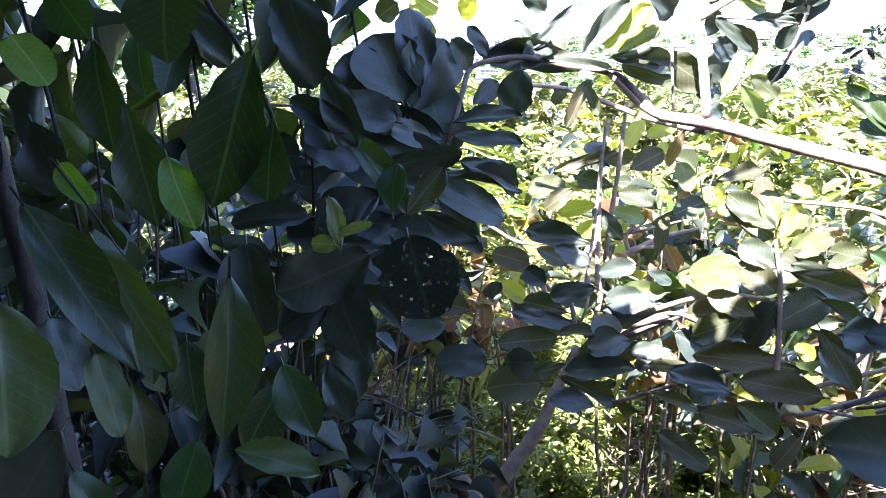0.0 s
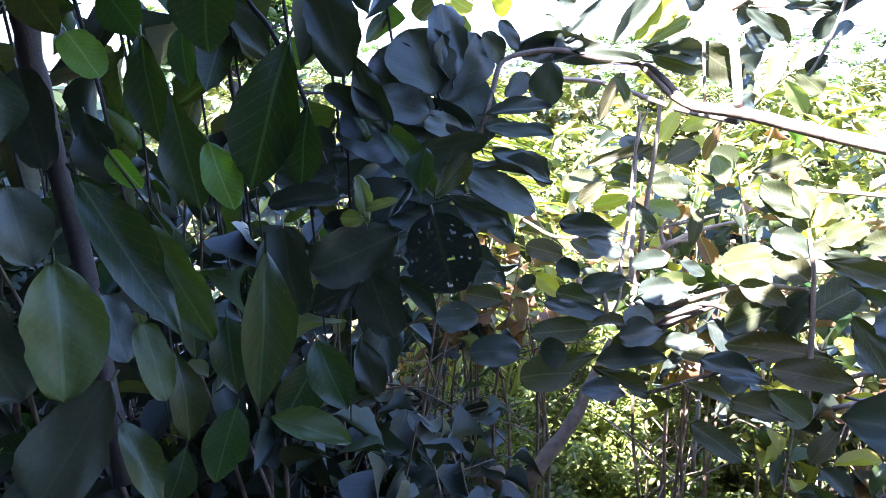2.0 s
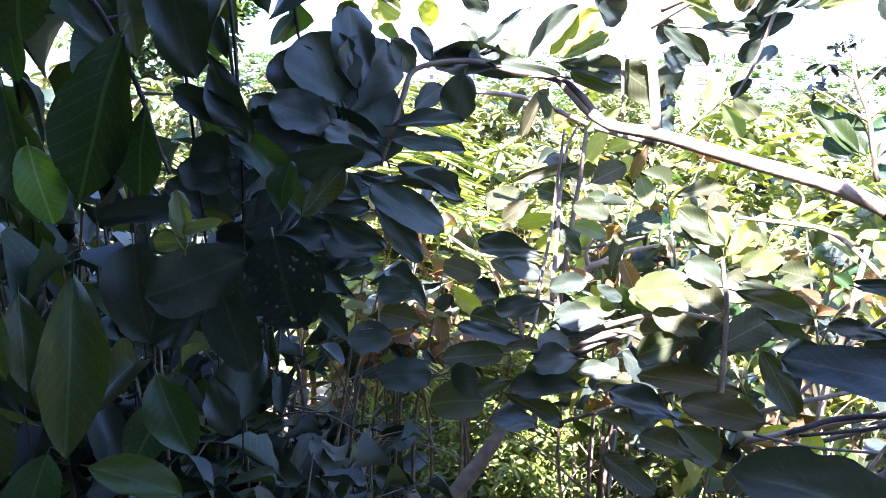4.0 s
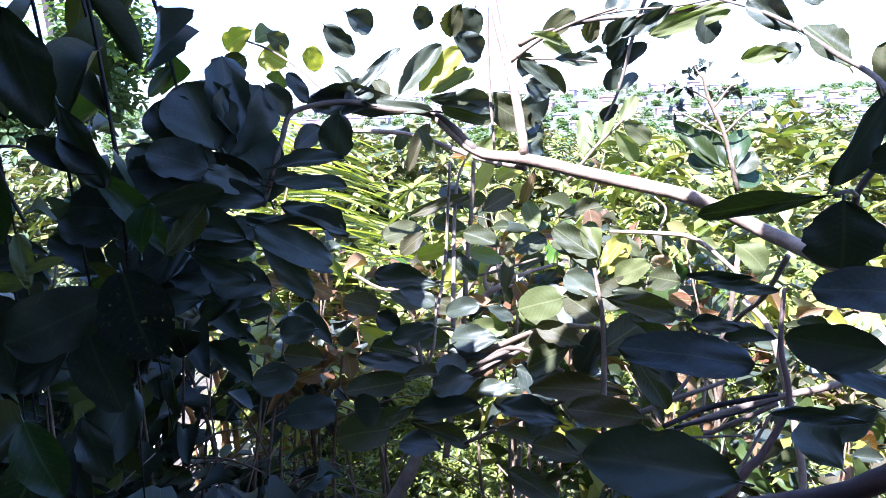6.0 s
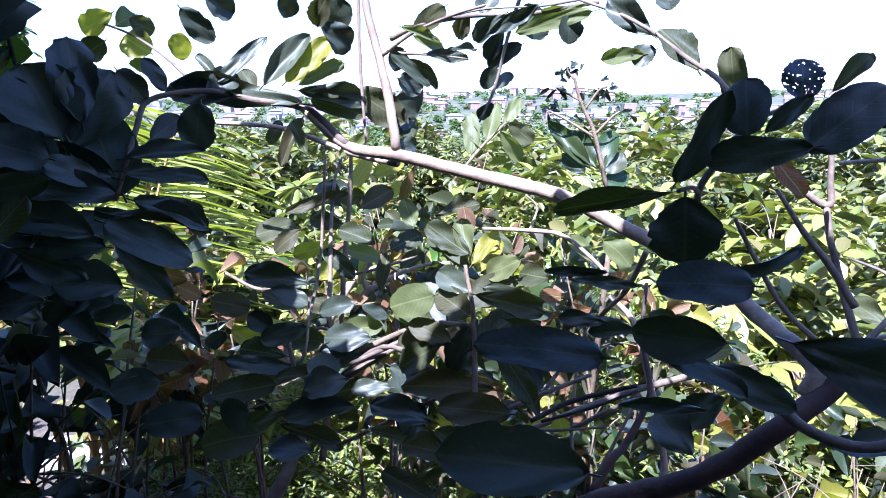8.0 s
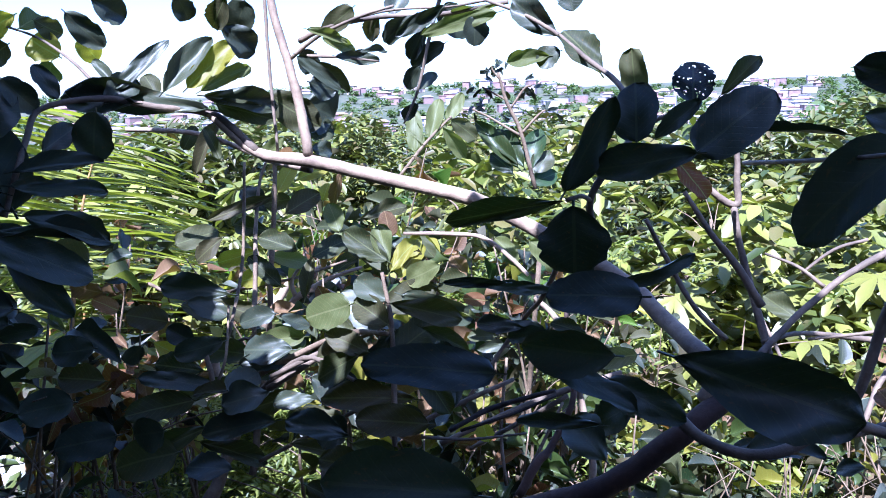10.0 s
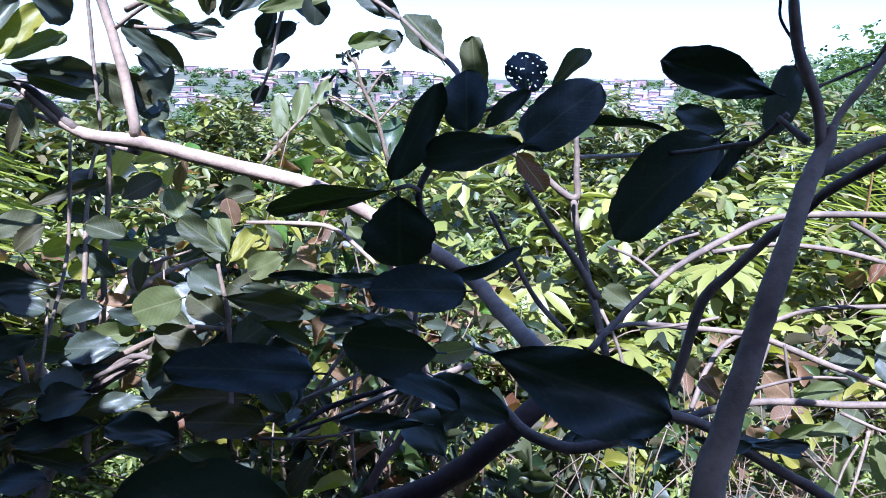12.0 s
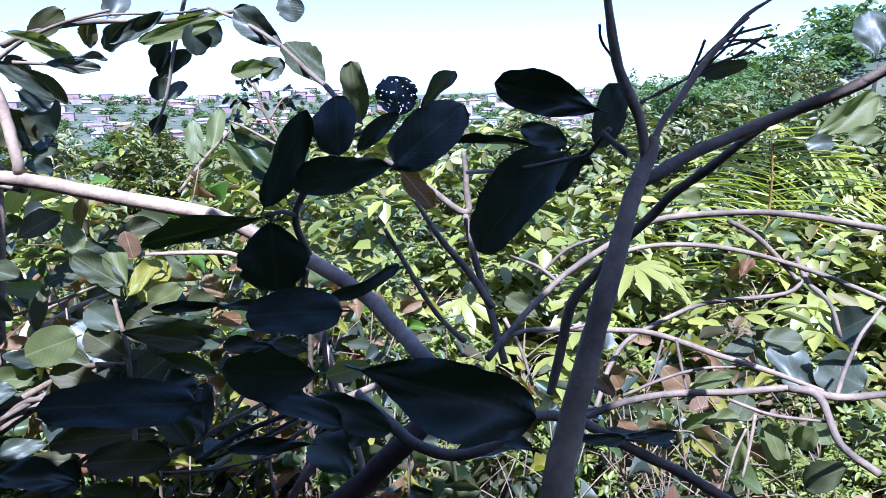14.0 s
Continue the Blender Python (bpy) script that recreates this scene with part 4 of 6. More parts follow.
leaf(low_bush, (0.325, 1.533, 1.431), (0.259, 1.565, 1.409), 0.041, -72, "yellow")
leaf(low_bush, (0.329, 1.540, 1.465), (0.406, 1.555, 1.441), 0.036, 73, "pale")
leaf(low_bush, (0.456, 1.428, 1.526), (0.445, 1.467, 1.572), 0.038, -27, "pale")
leaf(low_bush, (0.098, 1.510, 1.319), (0.158, 1.525, 1.266), 0.041, 73, "yellow")
leaf(low_bush, (0.570, 1.075, 1.535), (0.527, 1.109, 1.508), 0.036, -75, "pale")
leaf(low_bush, (0.607, 1.053, 1.511), (0.566, 1.096, 1.513), 0.039, -64, "mid")
leaf(low_bush, (0.498, 1.422, 1.549), (0.586, 1.431, 1.570), 0.036, 56, "mid")
leaf(low_bush, (0.517, 1.157, 1.510), (0.462, 1.200, 1.557), 0.039, -54, "mid")
leaf(low_bush, (0.521, 1.154, 1.502), (0.566, 1.178, 1.549), 0.032, 42, "yellow")
leaf(low_bush, (0.343, 1.466, 1.422), (0.289, 1.506, 1.473), 0.038, -46, "mid")
leaf(low_bush, (0.682, 0.929, 1.469), (0.631, 0.969, 1.462), 0.024, -53, "dark")
leaf(low_bush, (0.562, 0.986, 1.359), (0.580, 1.027, 1.416), 0.032, -3, "dark")
leaf(low_bush, (0.718, 0.778, 1.441), (0.677, 0.805, 1.405), 0.041, -63, "dark")
leaf(low_bush, (0.680, 0.769, 1.382), (0.657, 0.819, 1.413), 0.048, -39, "dark")
leaf(low_bush, (0.489, 1.132, 1.432), (0.430, 1.173, 1.478), 0.051, -48, "dark")
leaf(low_bush, (0.448, 1.134, 1.427), (0.399, 1.166, 1.452), 0.034, -49, "mid")
leaf(low_bush, (0.567, 1.090, 1.500), (0.497, 1.113, 1.471), 0.048, -68, "mid")
leaf(low_bush, (0.617, 1.065, 1.457), (0.521, 1.109, 1.470), 0.029, -10, "pale")
leaf(low_bush, (0.648, 0.953, 1.474), (0.598, 0.988, 1.476), 0.023, -49, "dark")
leaf(low_bush, (0.359, 1.177, 1.396), (0.281, 1.196, 1.399), 0.050, -59, "dark")
leaf(low_bush, (0.225, 1.206, 1.366), (0.150, 1.222, 1.378), 0.043, -55, "mid")
leaf(low_bush, (0.261, 1.152, 1.353), (0.307, 1.185, 1.364), 0.044, 51, "dark")
leaf(low_bush, (0.268, 1.153, 1.352), (0.209, 1.168, 1.353), 0.023, -25, "mid")
leaf(low_bush, (0.208, 1.188, 1.327), (0.111, 1.187, 1.315), 0.049, -53, "mid")
leaf(low_bush, (0.327, 1.136, 1.303), (0.218, 1.145, 1.297), 0.043, -45, "dark")
leaf(low_bush, (0.385, 1.148, 1.324), (0.324, 1.168, 1.319), 0.030, -36, "dark")
leaf(low_bush, (0.459, 1.077, 1.421), (0.386, 1.097, 1.410), 0.048, -61, "mid")
leaf(low_bush, (0.267, 1.295, 1.459), (0.154, 1.309, 1.480), 0.048, -62, "dark")
leaf(low_bush, (0.162, 1.319, 1.415), (0.093, 1.335, 1.427), 0.044, -58, "mid")
leaf(low_bush, (0.336, 1.242, 1.435), (0.275, 1.258, 1.423), 0.035, -56, "dark")
leaf(low_bush, (0.346, 1.193, 1.445), (0.385, 1.208, 1.418), 0.024, 55, "dark")
leaf(low_bush, (0.524, 0.984, 1.478), (0.587, 0.978, 1.442), 0.023, 55, "mid")
leaf(low_bush, (0.546, 1.076, 1.444), (0.475, 1.092, 1.405), 0.040, -64, "dark")
leaf(low_bush, (0.514, 0.997, 1.374), (0.387, 1.031, 1.384), 0.047, -50, "mid")
leaf(low_bush, (0.422, 0.943, 1.360), (0.344, 0.972, 1.380), 0.038, -39, "dark")
leaf(low_bush, (0.093, 1.197, 1.281), (0.005, 1.191, 1.272), 0.058, -56, "dark")
leaf(low_bush, (0.183, 1.153, 1.263), (0.093, 1.152, 1.253), 0.065, -54, "mid")
leaf(low_bush, (0.010, 1.294, 1.302), (-0.069, 1.292, 1.295), 0.063, -59, "dark")
leaf(low_bush, (0.055, 1.317, 1.324), (-0.019, 1.328, 1.339), 0.053, -54, "mid")
leaf(low_bush, (0.042, 1.332, 1.377), (-0.025, 1.338, 1.374), 0.053, -62, "dark")
leaf(low_bush, (0.263, 1.103, 1.251), (0.195, 1.122, 1.261), 0.047, -37, "dark")
leaf(low_bush, (0.445, 0.921, 1.323), (0.381, 0.950, 1.333), 0.038, -37, "mid")
leaf(low_bush, (0.680, 0.846, 1.391), (0.728, 0.844, 1.388), 0.019, 53, "dry")
leaf(low_bush, (0.661, 1.216, 1.306), (0.701, 1.220, 1.278), 0.023, 70, "dry")
leaf(low_bush, (0.659, 1.180, 1.231), (0.617, 1.205, 1.206), 0.025, -61, "yellow")
leaf(low_bush, (0.377, 1.317, 1.519), (0.316, 1.345, 1.547), 0.041, -48, "mid")
leaf(low_bush, (0.403, 1.314, 1.508), (0.462, 1.341, 1.526), 0.041, 50, "mid")
leaf(low_bush, (0.503, 1.209, 1.523), (0.456, 1.241, 1.547), 0.041, -46, "mid")
leaf(low_bush, (0.571, 1.197, 1.511), (0.525, 1.234, 1.543), 0.037, -43, "dark")
leaf(low_bush, (0.158, 1.499, 1.508), (0.233, 1.542, 1.526), 0.047, 55, "mid")
leaf(low_bush, (0.042, 1.370, 1.516), (-0.031, 1.377, 1.530), 0.066, -54, "mid")
leaf(low_bush, (0.176, 1.378, 1.425), (0.233, 1.404, 1.390), 0.037, 63, "mid")
leaf(low_bush, (0.744, 1.254, 1.483), (0.718, 1.297, 1.525), 0.030, -31, "pale")
branch(low_bush, [(0.339, 1.545, 1.335, 0.0066), (0.370, 1.552, 1.370, 0.0072), (0.396, 1.554, 1.384, 0.0060), (0.436, 1.557, 1.404, 0.0048), (0.508, 1.559, 1.424, 0.0030)], BARK, "twig")
branch(low_bush, [(0.370, 1.552, 1.370, 0.0054), (0.364, 1.560, 1.405, 0.0042), (0.389, 1.567, 1.440, 0.0024)], BARK, "twig")
branch(low_bush, [(0.396, 1.554, 1.384, 0.0048), (0.430, 1.553, 1.383, 0.0036), (0.456, 1.548, 1.369, 0.0024)], BARK, "twig")
branch(low_bush, [(0.536, 1.179, 1.563, 0.0026), (0.610, 1.175, 1.558, 0.0035), (0.652, 1.152, 1.554, 0.0034), (0.682, 1.125, 1.532, 0.0034), (0.708, 1.098, 1.503, 0.0029)], BARK, "twig")
branch(low_bush, [(0.610, 1.175, 1.558, 0.0022), (0.624, 1.182, 1.592, 0.0018), (0.607, 1.187, 1.613, 0.0013)], BARK, "twig")
branch(low_bush, [(0.318, 1.187, 1.333, 0.0064), (0.376, 1.163, 1.374, 0.0053), (0.428, 1.148, 1.406, 0.0039)], BARK_HALF_SHADED, "twig")
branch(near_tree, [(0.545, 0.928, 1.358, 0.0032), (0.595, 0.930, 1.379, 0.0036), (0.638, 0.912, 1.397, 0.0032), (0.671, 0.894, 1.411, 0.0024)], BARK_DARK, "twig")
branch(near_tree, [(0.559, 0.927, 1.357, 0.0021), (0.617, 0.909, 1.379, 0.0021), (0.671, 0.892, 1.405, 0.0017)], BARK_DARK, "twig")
branch(near_tree, [(0.658, 0.993, 1.211, 0.0064), (0.686, 1.001, 1.253, 0.0064), (0.711, 1.006, 1.276, 0.0056), (0.748, 1.019, 1.342, 0.0044), (0.750, 1.055, 1.413, 0.0037), (0.769, 1.091, 1.486, 0.0029)], BARK_SHADED_BROWN, "twig")
branch(near_tree, [(0.807, 1.077, 1.154, 0.0061), (0.809, 1.091, 1.214, 0.0057), (0.777, 1.132, 1.394, 0.0053), (0.743, 1.166, 1.448, 0.0040)], BARK, "twig")
branch(low_bush, [(0.291, 1.396, 1.348, 0.0048), (0.297, 1.465, 1.430, 0.0045), (0.303, 1.536, 1.519, 0.0040), (0.315, 1.606, 1.604, 0.0030), (0.334, 1.616, 1.650, 0.0024)], STEM, "stem")
branch(low_bush, [(0.358, 1.336, 1.322, 0.0031), (0.275, 1.397, 1.348, 0.0032), (0.240, 1.436, 1.289, 0.0028)], STEM, "stem")
branch(low_bush, [(0.070, 1.671, 1.397, 0.0038), (0.151, 1.612, 1.371, 0.0037), (0.251, 1.562, 1.395, 0.0036), (0.371, 1.561, 1.411, 0.0030), (0.478, 1.563, 1.439, 0.0024)], STEM, "stem")
branch(low_bush, [(0.211, 1.522, 1.209, 0.0107), (0.203, 1.532, 1.256, 0.0084), (0.195, 1.543, 1.302, 0.0054)], BARK, "twig")
leaf(low_bush, (0.569, 1.162, 1.499), (0.523, 1.176, 1.546), 0.040, -65, "mid")
leaf(low_bush, (0.526, 1.170, 1.534), (0.458, 1.184, 1.563), 0.044, -54, "mid")
leaf(low_bush, (0.526, 1.169, 1.525), (0.562, 1.178, 1.558), 0.029, 87, "yellow")
leaf(low_bush, (0.524, 1.230, 1.549), (0.515, 1.234, 1.590), 0.031, -75, "dry")
leaf(low_bush, (0.511, 1.057, 1.502), (0.617, 1.055, 1.454), 0.040, 89, "dark")
leaf(low_bush, (0.587, 0.913, 1.546), (0.671, 0.914, 1.530), 0.017, 57, "dark")
leaf(low_bush, (0.383, 1.140, 1.364), (0.452, 1.127, 1.321), 0.063, 55, "dark")
leaf(low_bush, (0.262, 1.158, 1.426), (0.192, 1.158, 1.413), 0.035, -69, "dark")
leaf(low_bush, (0.278, 1.202, 1.372), (0.369, 1.191, 1.384), 0.044, 55, "dark")
leaf(low_bush, (0.322, 1.140, 1.347), (0.252, 1.137, 1.337), 0.053, -44, "dark")
leaf(low_bush, (0.132, 1.198, 1.368), (0.241, 1.196, 1.346), 0.029, 50, "dark")
leaf(low_bush, (0.172, 1.133, 1.308), (0.128, 1.137, 1.302), 0.056, -87, "dark")
leaf(low_bush, (0.413, 1.171, 1.418), (0.422, 1.179, 1.452), 0.057, 20, "pale")
leaf(low_bush, (0.464, 1.161, 1.456), (0.436, 1.144, 1.407), 0.066, -27, "dark")
leaf(low_bush, (0.203, 1.273, 1.460), (0.260, 1.260, 1.432), 0.036, 53, "dark")
leaf(low_bush, (0.245, 1.483, 1.518), (0.188, 1.484, 1.479), 0.041, -63, "mid")
leaf(low_bush, (0.326, 1.594, 1.545), (0.279, 1.603, 1.593), 0.048, -51, "dark")
leaf(low_bush, (0.200, 1.424, 1.687), (0.222, 1.432, 1.727), 0.025, 83, "mid")
leaf(low_bush, (0.264, 1.384, 1.733), (0.218, 1.362, 1.656), 0.024, -44, "mid")
leaf(low_bush, (0.696, 0.993, 1.452), (0.641, 1.000, 1.461), 0.025, -48, "dark")
leaf(low_bush, (0.619, 1.011, 1.290), (0.613, 1.019, 1.316), 0.028, -61, "yellow")
leaf(low_bush, (0.547, 1.231, 1.563), (0.591, 1.216, 1.513), 0.029, 60, "mid")
leaf(low_bush, (0.768, 1.266, 1.518), (0.822, 1.248, 1.477), 0.052, 59, "pale")
leaf(low_bush, (0.642, 1.208, 1.477), (0.619, 1.215, 1.513), 0.031, -77, "dry")
leaf(low_bush, (0.657, 1.152, 1.454), (0.621, 1.150, 1.460), 0.023, -67, "red")
leaf(low_bush, (0.442, 1.692, 1.548), (0.456, 1.698, 1.585), 0.028, 48, "yellow")
leaf(low_bush, (0.374, 1.594, 1.568), (0.320, 1.599, 1.562), 0.041, -84, "mid")
leaf(low_bush, (0.193, 1.353, 1.364), (0.153, 1.359, 1.395), 0.041, -69, "dark")
leaf(low_bush, (0.111, 1.354, 1.365), (0.079, 1.352, 1.340), 0.034, -103, "dark")
leaf(low_bush, (0.032, 1.472, 1.434), (-0.036, 1.486, 1.449), 0.042, -98, "dry")
leaf(low_bush, (-0.035, 1.475, 1.423), (-0.080, 1.484, 1.445), 0.031, -47, "dry")
leaf(low_bush, (0.053, 1.471, 1.399), (0.010, 1.472, 1.423), 0.032, -55, "red")
leaf(low_bush, (-0.017, 1.274, 1.435), (-0.079, 1.272, 1.427), 0.029, -72, "dark")
leaf(low_bush, (0.538, 0.993, 1.408), (0.558, 0.977, 1.366), 0.033, 34, "dark")
leaf(low_bush, (0.462, 0.988, 1.373), (0.521, 0.976, 1.352), 0.037, 93, "dark")
leaf(low_bush, (0.422, 1.034, 1.345), (0.389, 1.023, 1.308), 0.041, -41, "dark")
branch(low_bush, [(0.42, 1.25, -0.03, 0.02), (0.3, 1.35, 0.5, 0.018), (0.02, 1.42, 0.9, 0.02)], STEM, "stem")

# an upright weed with seed heads
seed_weed = thing("plant", (0.86, 1.75, 0.0), "upright weed with dark seed heads against the sky", "plant")
branch(seed_weed, [(0.843, 1.441, 1.581, 0.0046), (0.820, 1.460, 1.690, 0.0040), (0.795, 1.471, 1.749, 0.0035), (0.779, 1.476, 1.806, 0.0023)], STEM, "stem")
branch(seed_weed, [(0.800, 1.469, 1.735, 0.0023), (0.826, 1.460, 1.773, 0.0023), (0.840, 1.454, 1.780, 0.0017)], STEM, "stem")
branch(seed_weed, [(0.796, 1.471, 1.752, 0.0023), (0.765, 1.482, 1.771, 0.0017), (0.750, 1.487, 1.779, 0.0017)], STEM, "stem")
branch(seed_weed, [(0.820, 1.460, 1.684, 0.0029), (0.765, 1.481, 1.720, 0.0023), (0.731, 1.493, 1.738, 0.0017)], STEM, "stem")
branch(seed_weed, [(0.820, 1.460, 1.688, 0.0029), (0.850, 1.450, 1.722, 0.0023), (0.864, 1.444, 1.733, 0.0017)], STEM, "stem")
branch(seed_weed, [(0.786, 1.474, 1.787, 0.0017), (0.771, 1.479, 1.808, 0.0017), (0.767, 1.480, 1.819, 0.0012)], STEM, "stem")
leaf(seed_weed, (0.776, 1.478, 1.803), (0.777, 1.508, 1.796), 0.006, -120, "dark")
leaf(seed_weed, (0.758, 1.484, 1.797), (0.771, 1.509, 1.815), 0.007, 8, "dark")
leaf(seed_weed, (0.767, 1.480, 1.807), (0.782, 1.506, 1.798), 0.007, 138, "dark")
leaf(seed_weed, (0.792, 1.471, 1.812), (0.807, 1.496, 1.830), 0.007, 12, "dark")
leaf(seed_weed, (0.771, 1.479, 1.797), (0.777, 1.507, 1.817), 0.011, -0, "dark")
leaf(seed_weed, (0.788, 1.473, 1.800), (0.790, 1.503, 1.815), 0.007, -24, "dark")
leaf(seed_weed, (0.771, 1.479, 1.805), (0.798, 1.500, 1.814), 0.008, 60, "dark")
leaf(seed_weed, (0.769, 1.480, 1.790), (0.760, 1.513, 1.801), 0.009, -58, "dark")
leaf(seed_weed, (0.765, 1.481, 1.806), (0.762, 1.512, 1.816), 0.007, -51, "dark")
leaf(seed_weed, (0.831, 1.458, 1.765), (0.850, 1.481, 1.762), 0.009, 98, "dark")
leaf(seed_weed, (0.835, 1.456, 1.768), (0.832, 1.488, 1.766), 0.011, -88, "dark")
leaf(seed_weed, (0.839, 1.455, 1.770), (0.856, 1.479, 1.754), 0.007, 146, "dark")
leaf(seed_weed, (0.827, 1.459, 1.768), (0.831, 1.489, 1.753), 0.011, -143, "dark")
leaf(seed_weed, (0.839, 1.455, 1.776), (0.853, 1.480, 1.757), 0.008, 159, "dark")
leaf(seed_weed, (0.837, 1.455, 1.771), (0.855, 1.480, 1.757), 0.006, 140, "dark")
leaf(seed_weed, (0.828, 1.458, 1.792), (0.855, 1.479, 1.798), 0.011, 66, "dark")
leaf(seed_weed, (0.844, 1.453, 1.776), (0.871, 1.473, 1.781), 0.008, 69, "dark")
leaf(seed_weed, (0.848, 1.451, 1.781), (0.864, 1.476, 1.794), 0.007, 12, "dark")
leaf(seed_weed, (0.748, 1.487, 1.776), (0.743, 1.519, 1.761), 0.007, -120, "dark")
leaf(seed_weed, (0.756, 1.485, 1.776), (0.775, 1.509, 1.759), 0.007, 134, "dark")
leaf(seed_weed, (0.752, 1.486, 1.773), (0.775, 1.509, 1.776), 0.007, 73, "dark")
leaf(seed_weed, (0.756, 1.485, 1.775), (0.774, 1.509, 1.760), 0.007, 135, "dark")
leaf(seed_weed, (0.765, 1.482, 1.774), (0.775, 1.509, 1.753), 0.006, 167, "dark")
leaf(seed_weed, (0.736, 1.491, 1.779), (0.727, 1.524, 1.767), 0.008, -108, "dark")
leaf(seed_weed, (0.755, 1.485, 1.769), (0.777, 1.508, 1.766), 0.007, 92, "dark")
leaf(seed_weed, (0.748, 1.487, 1.746), (0.748, 1.518, 1.746), 0.007, -79, "dark")
leaf(seed_weed, (0.734, 1.492, 1.732), (0.745, 1.518, 1.712), 0.007, 160, "dark")
leaf(seed_weed, (0.757, 1.484, 1.732), (0.747, 1.518, 1.741), 0.008, -60, "dark")
leaf(seed_weed, (0.746, 1.488, 1.744), (0.759, 1.514, 1.763), 0.008, 3, "dark")
leaf(seed_weed, (0.740, 1.490, 1.735), (0.762, 1.513, 1.749), 0.011, 37, "dark")
leaf(seed_weed, (0.726, 1.494, 1.728), (0.739, 1.521, 1.745), 0.009, 8, "dark")
leaf(seed_weed, (0.848, 1.451, 1.733), (0.853, 1.480, 1.744), 0.011, -18, "dark")
leaf(seed_weed, (0.865, 1.444, 1.732), (0.895, 1.463, 1.734), 0.009, 72, "dark")
leaf(seed_weed, (0.882, 1.437, 1.726), (0.906, 1.457, 1.711), 0.009, 120, "dark")
leaf(seed_weed, (0.867, 1.443, 1.729), (0.868, 1.474, 1.741), 0.009, -35, "dark")
leaf(seed_weed, (0.867, 1.443, 1.733), (0.897, 1.462, 1.732), 0.006, 80, "dark")
leaf(seed_weed, (0.865, 1.444, 1.733), (0.881, 1.469, 1.751), 0.011, 9, "dark")
leaf(seed_weed, (0.794, 1.472, 1.770), (0.810, 1.497, 1.753), 0.007, 147, "dark")
leaf(seed_weed, (0.826, 1.460, 1.773), (0.823, 1.492, 1.771), 0.006, -91, "dark")
leaf(seed_weed, (0.827, 1.459, 1.763), (0.819, 1.493, 1.762), 0.008, -82, "dark")
leaf(seed_weed, (0.820, 1.462, 1.760), (0.832, 1.489, 1.776), 0.006, -4, "dark")
leaf(seed_weed, (0.823, 1.461, 1.777), (0.847, 1.483, 1.769), 0.008, 106, "dark")
leaf(seed_weed, (0.793, 1.472, 1.723), (0.804, 1.498, 1.707), 0.011, 163, "dark")
leaf(seed_weed, (0.795, 1.471, 1.715), (0.790, 1.504, 1.728), 0.008, -43, "dark")
leaf(seed_weed, (0.773, 1.478, 1.710), (0.784, 1.505, 1.721), 0.011, -0, "dark")
leaf(seed_weed, (0.794, 1.471, 1.710), (0.811, 1.496, 1.723), 0.009, 21, "dark")
leaf(seed_weed, (0.801, 1.468, 1.704), (0.817, 1.493, 1.692), 0.008, 139, "dark")
leaf(seed_weed, (0.760, 1.483, 1.809), (0.783, 1.505, 1.820), 0.006, 52, "dark")
leaf(seed_weed, (0.762, 1.482, 1.808), (0.754, 1.515, 1.807), 0.008, -86, "dark")
leaf(seed_weed, (0.774, 1.478, 1.814), (0.790, 1.502, 1.826), 0.009, 27, "dark")
leaf(seed_weed, (0.781, 1.475, 1.817), (0.782, 1.505, 1.834), 0.007, -23, "dark")
leaf(seed_weed, (0.777, 1.476, 1.821), (0.796, 1.500, 1.829), 0.009, 48, "dark")
leaf(seed_weed, (0.813, 1.458, 1.624), (0.743, 1.519, 1.722), 0.040, -61, "green")
leaf(seed_weed, (0.823, 1.454, 1.625), (0.785, 1.504, 1.705), 0.047, -51, "green")
leaf(seed_weed, (0.833, 1.449, 1.614), (0.862, 1.476, 1.705), 0.047, 17, "green")
leaf(seed_weed, (0.843, 1.445, 1.614), (0.883, 1.464, 1.656), 0.047, 40, "green")
leaf(seed_weed, (0.803, 1.461, 1.613), (0.771, 1.507, 1.655), 0.042, -53, "green")
leaf(seed_weed, (0.833, 1.447, 1.592), (0.898, 1.453, 1.612), 0.042, 64, "green")
branch(seed_weed, [(0.86, 1.75, -0.03, 0.007), (0.87, 1.62, 0.8, 0.006), (0.875, 1.50, 1.45, 0.0055)], STEM, "stem")

# a pale-leaved shoot
pale_shoot = thing("plant", (0.95, 3.75, 0.0), "slender shoot with pale grey-green leaves", "plant")
branch(pale_shoot, [(0.903, 3.566, 1.370, 0.0084), (1.036, 3.560, 1.527, 0.0084), (1.170, 3.541, 1.658, 0.0056)], STEM, "stem")
leaf(pale_shoot, (0.988, 3.565, 1.496), (1.003, 3.644, 1.700), 0.084, -3, "pale")
leaf(pale_shoot, (1.063, 3.558, 1.563), (1.132, 3.622, 1.757), 0.084, 34, "pale")
leaf(pale_shoot, (1.149, 3.545, 1.638), (1.243, 3.599, 1.761), 0.073, 50, "pale")
leaf(pale_shoot, (1.129, 3.548, 1.607), (1.249, 3.582, 1.440), 0.084, 106, "pale")
leaf(pale_shoot, (1.169, 3.541, 1.645), (1.304, 3.577, 1.540), 0.095, 100, "mid")
leaf(pale_shoot, (1.040, 3.559, 1.519), (0.961, 3.650, 1.675), 0.061, -50, "pale")

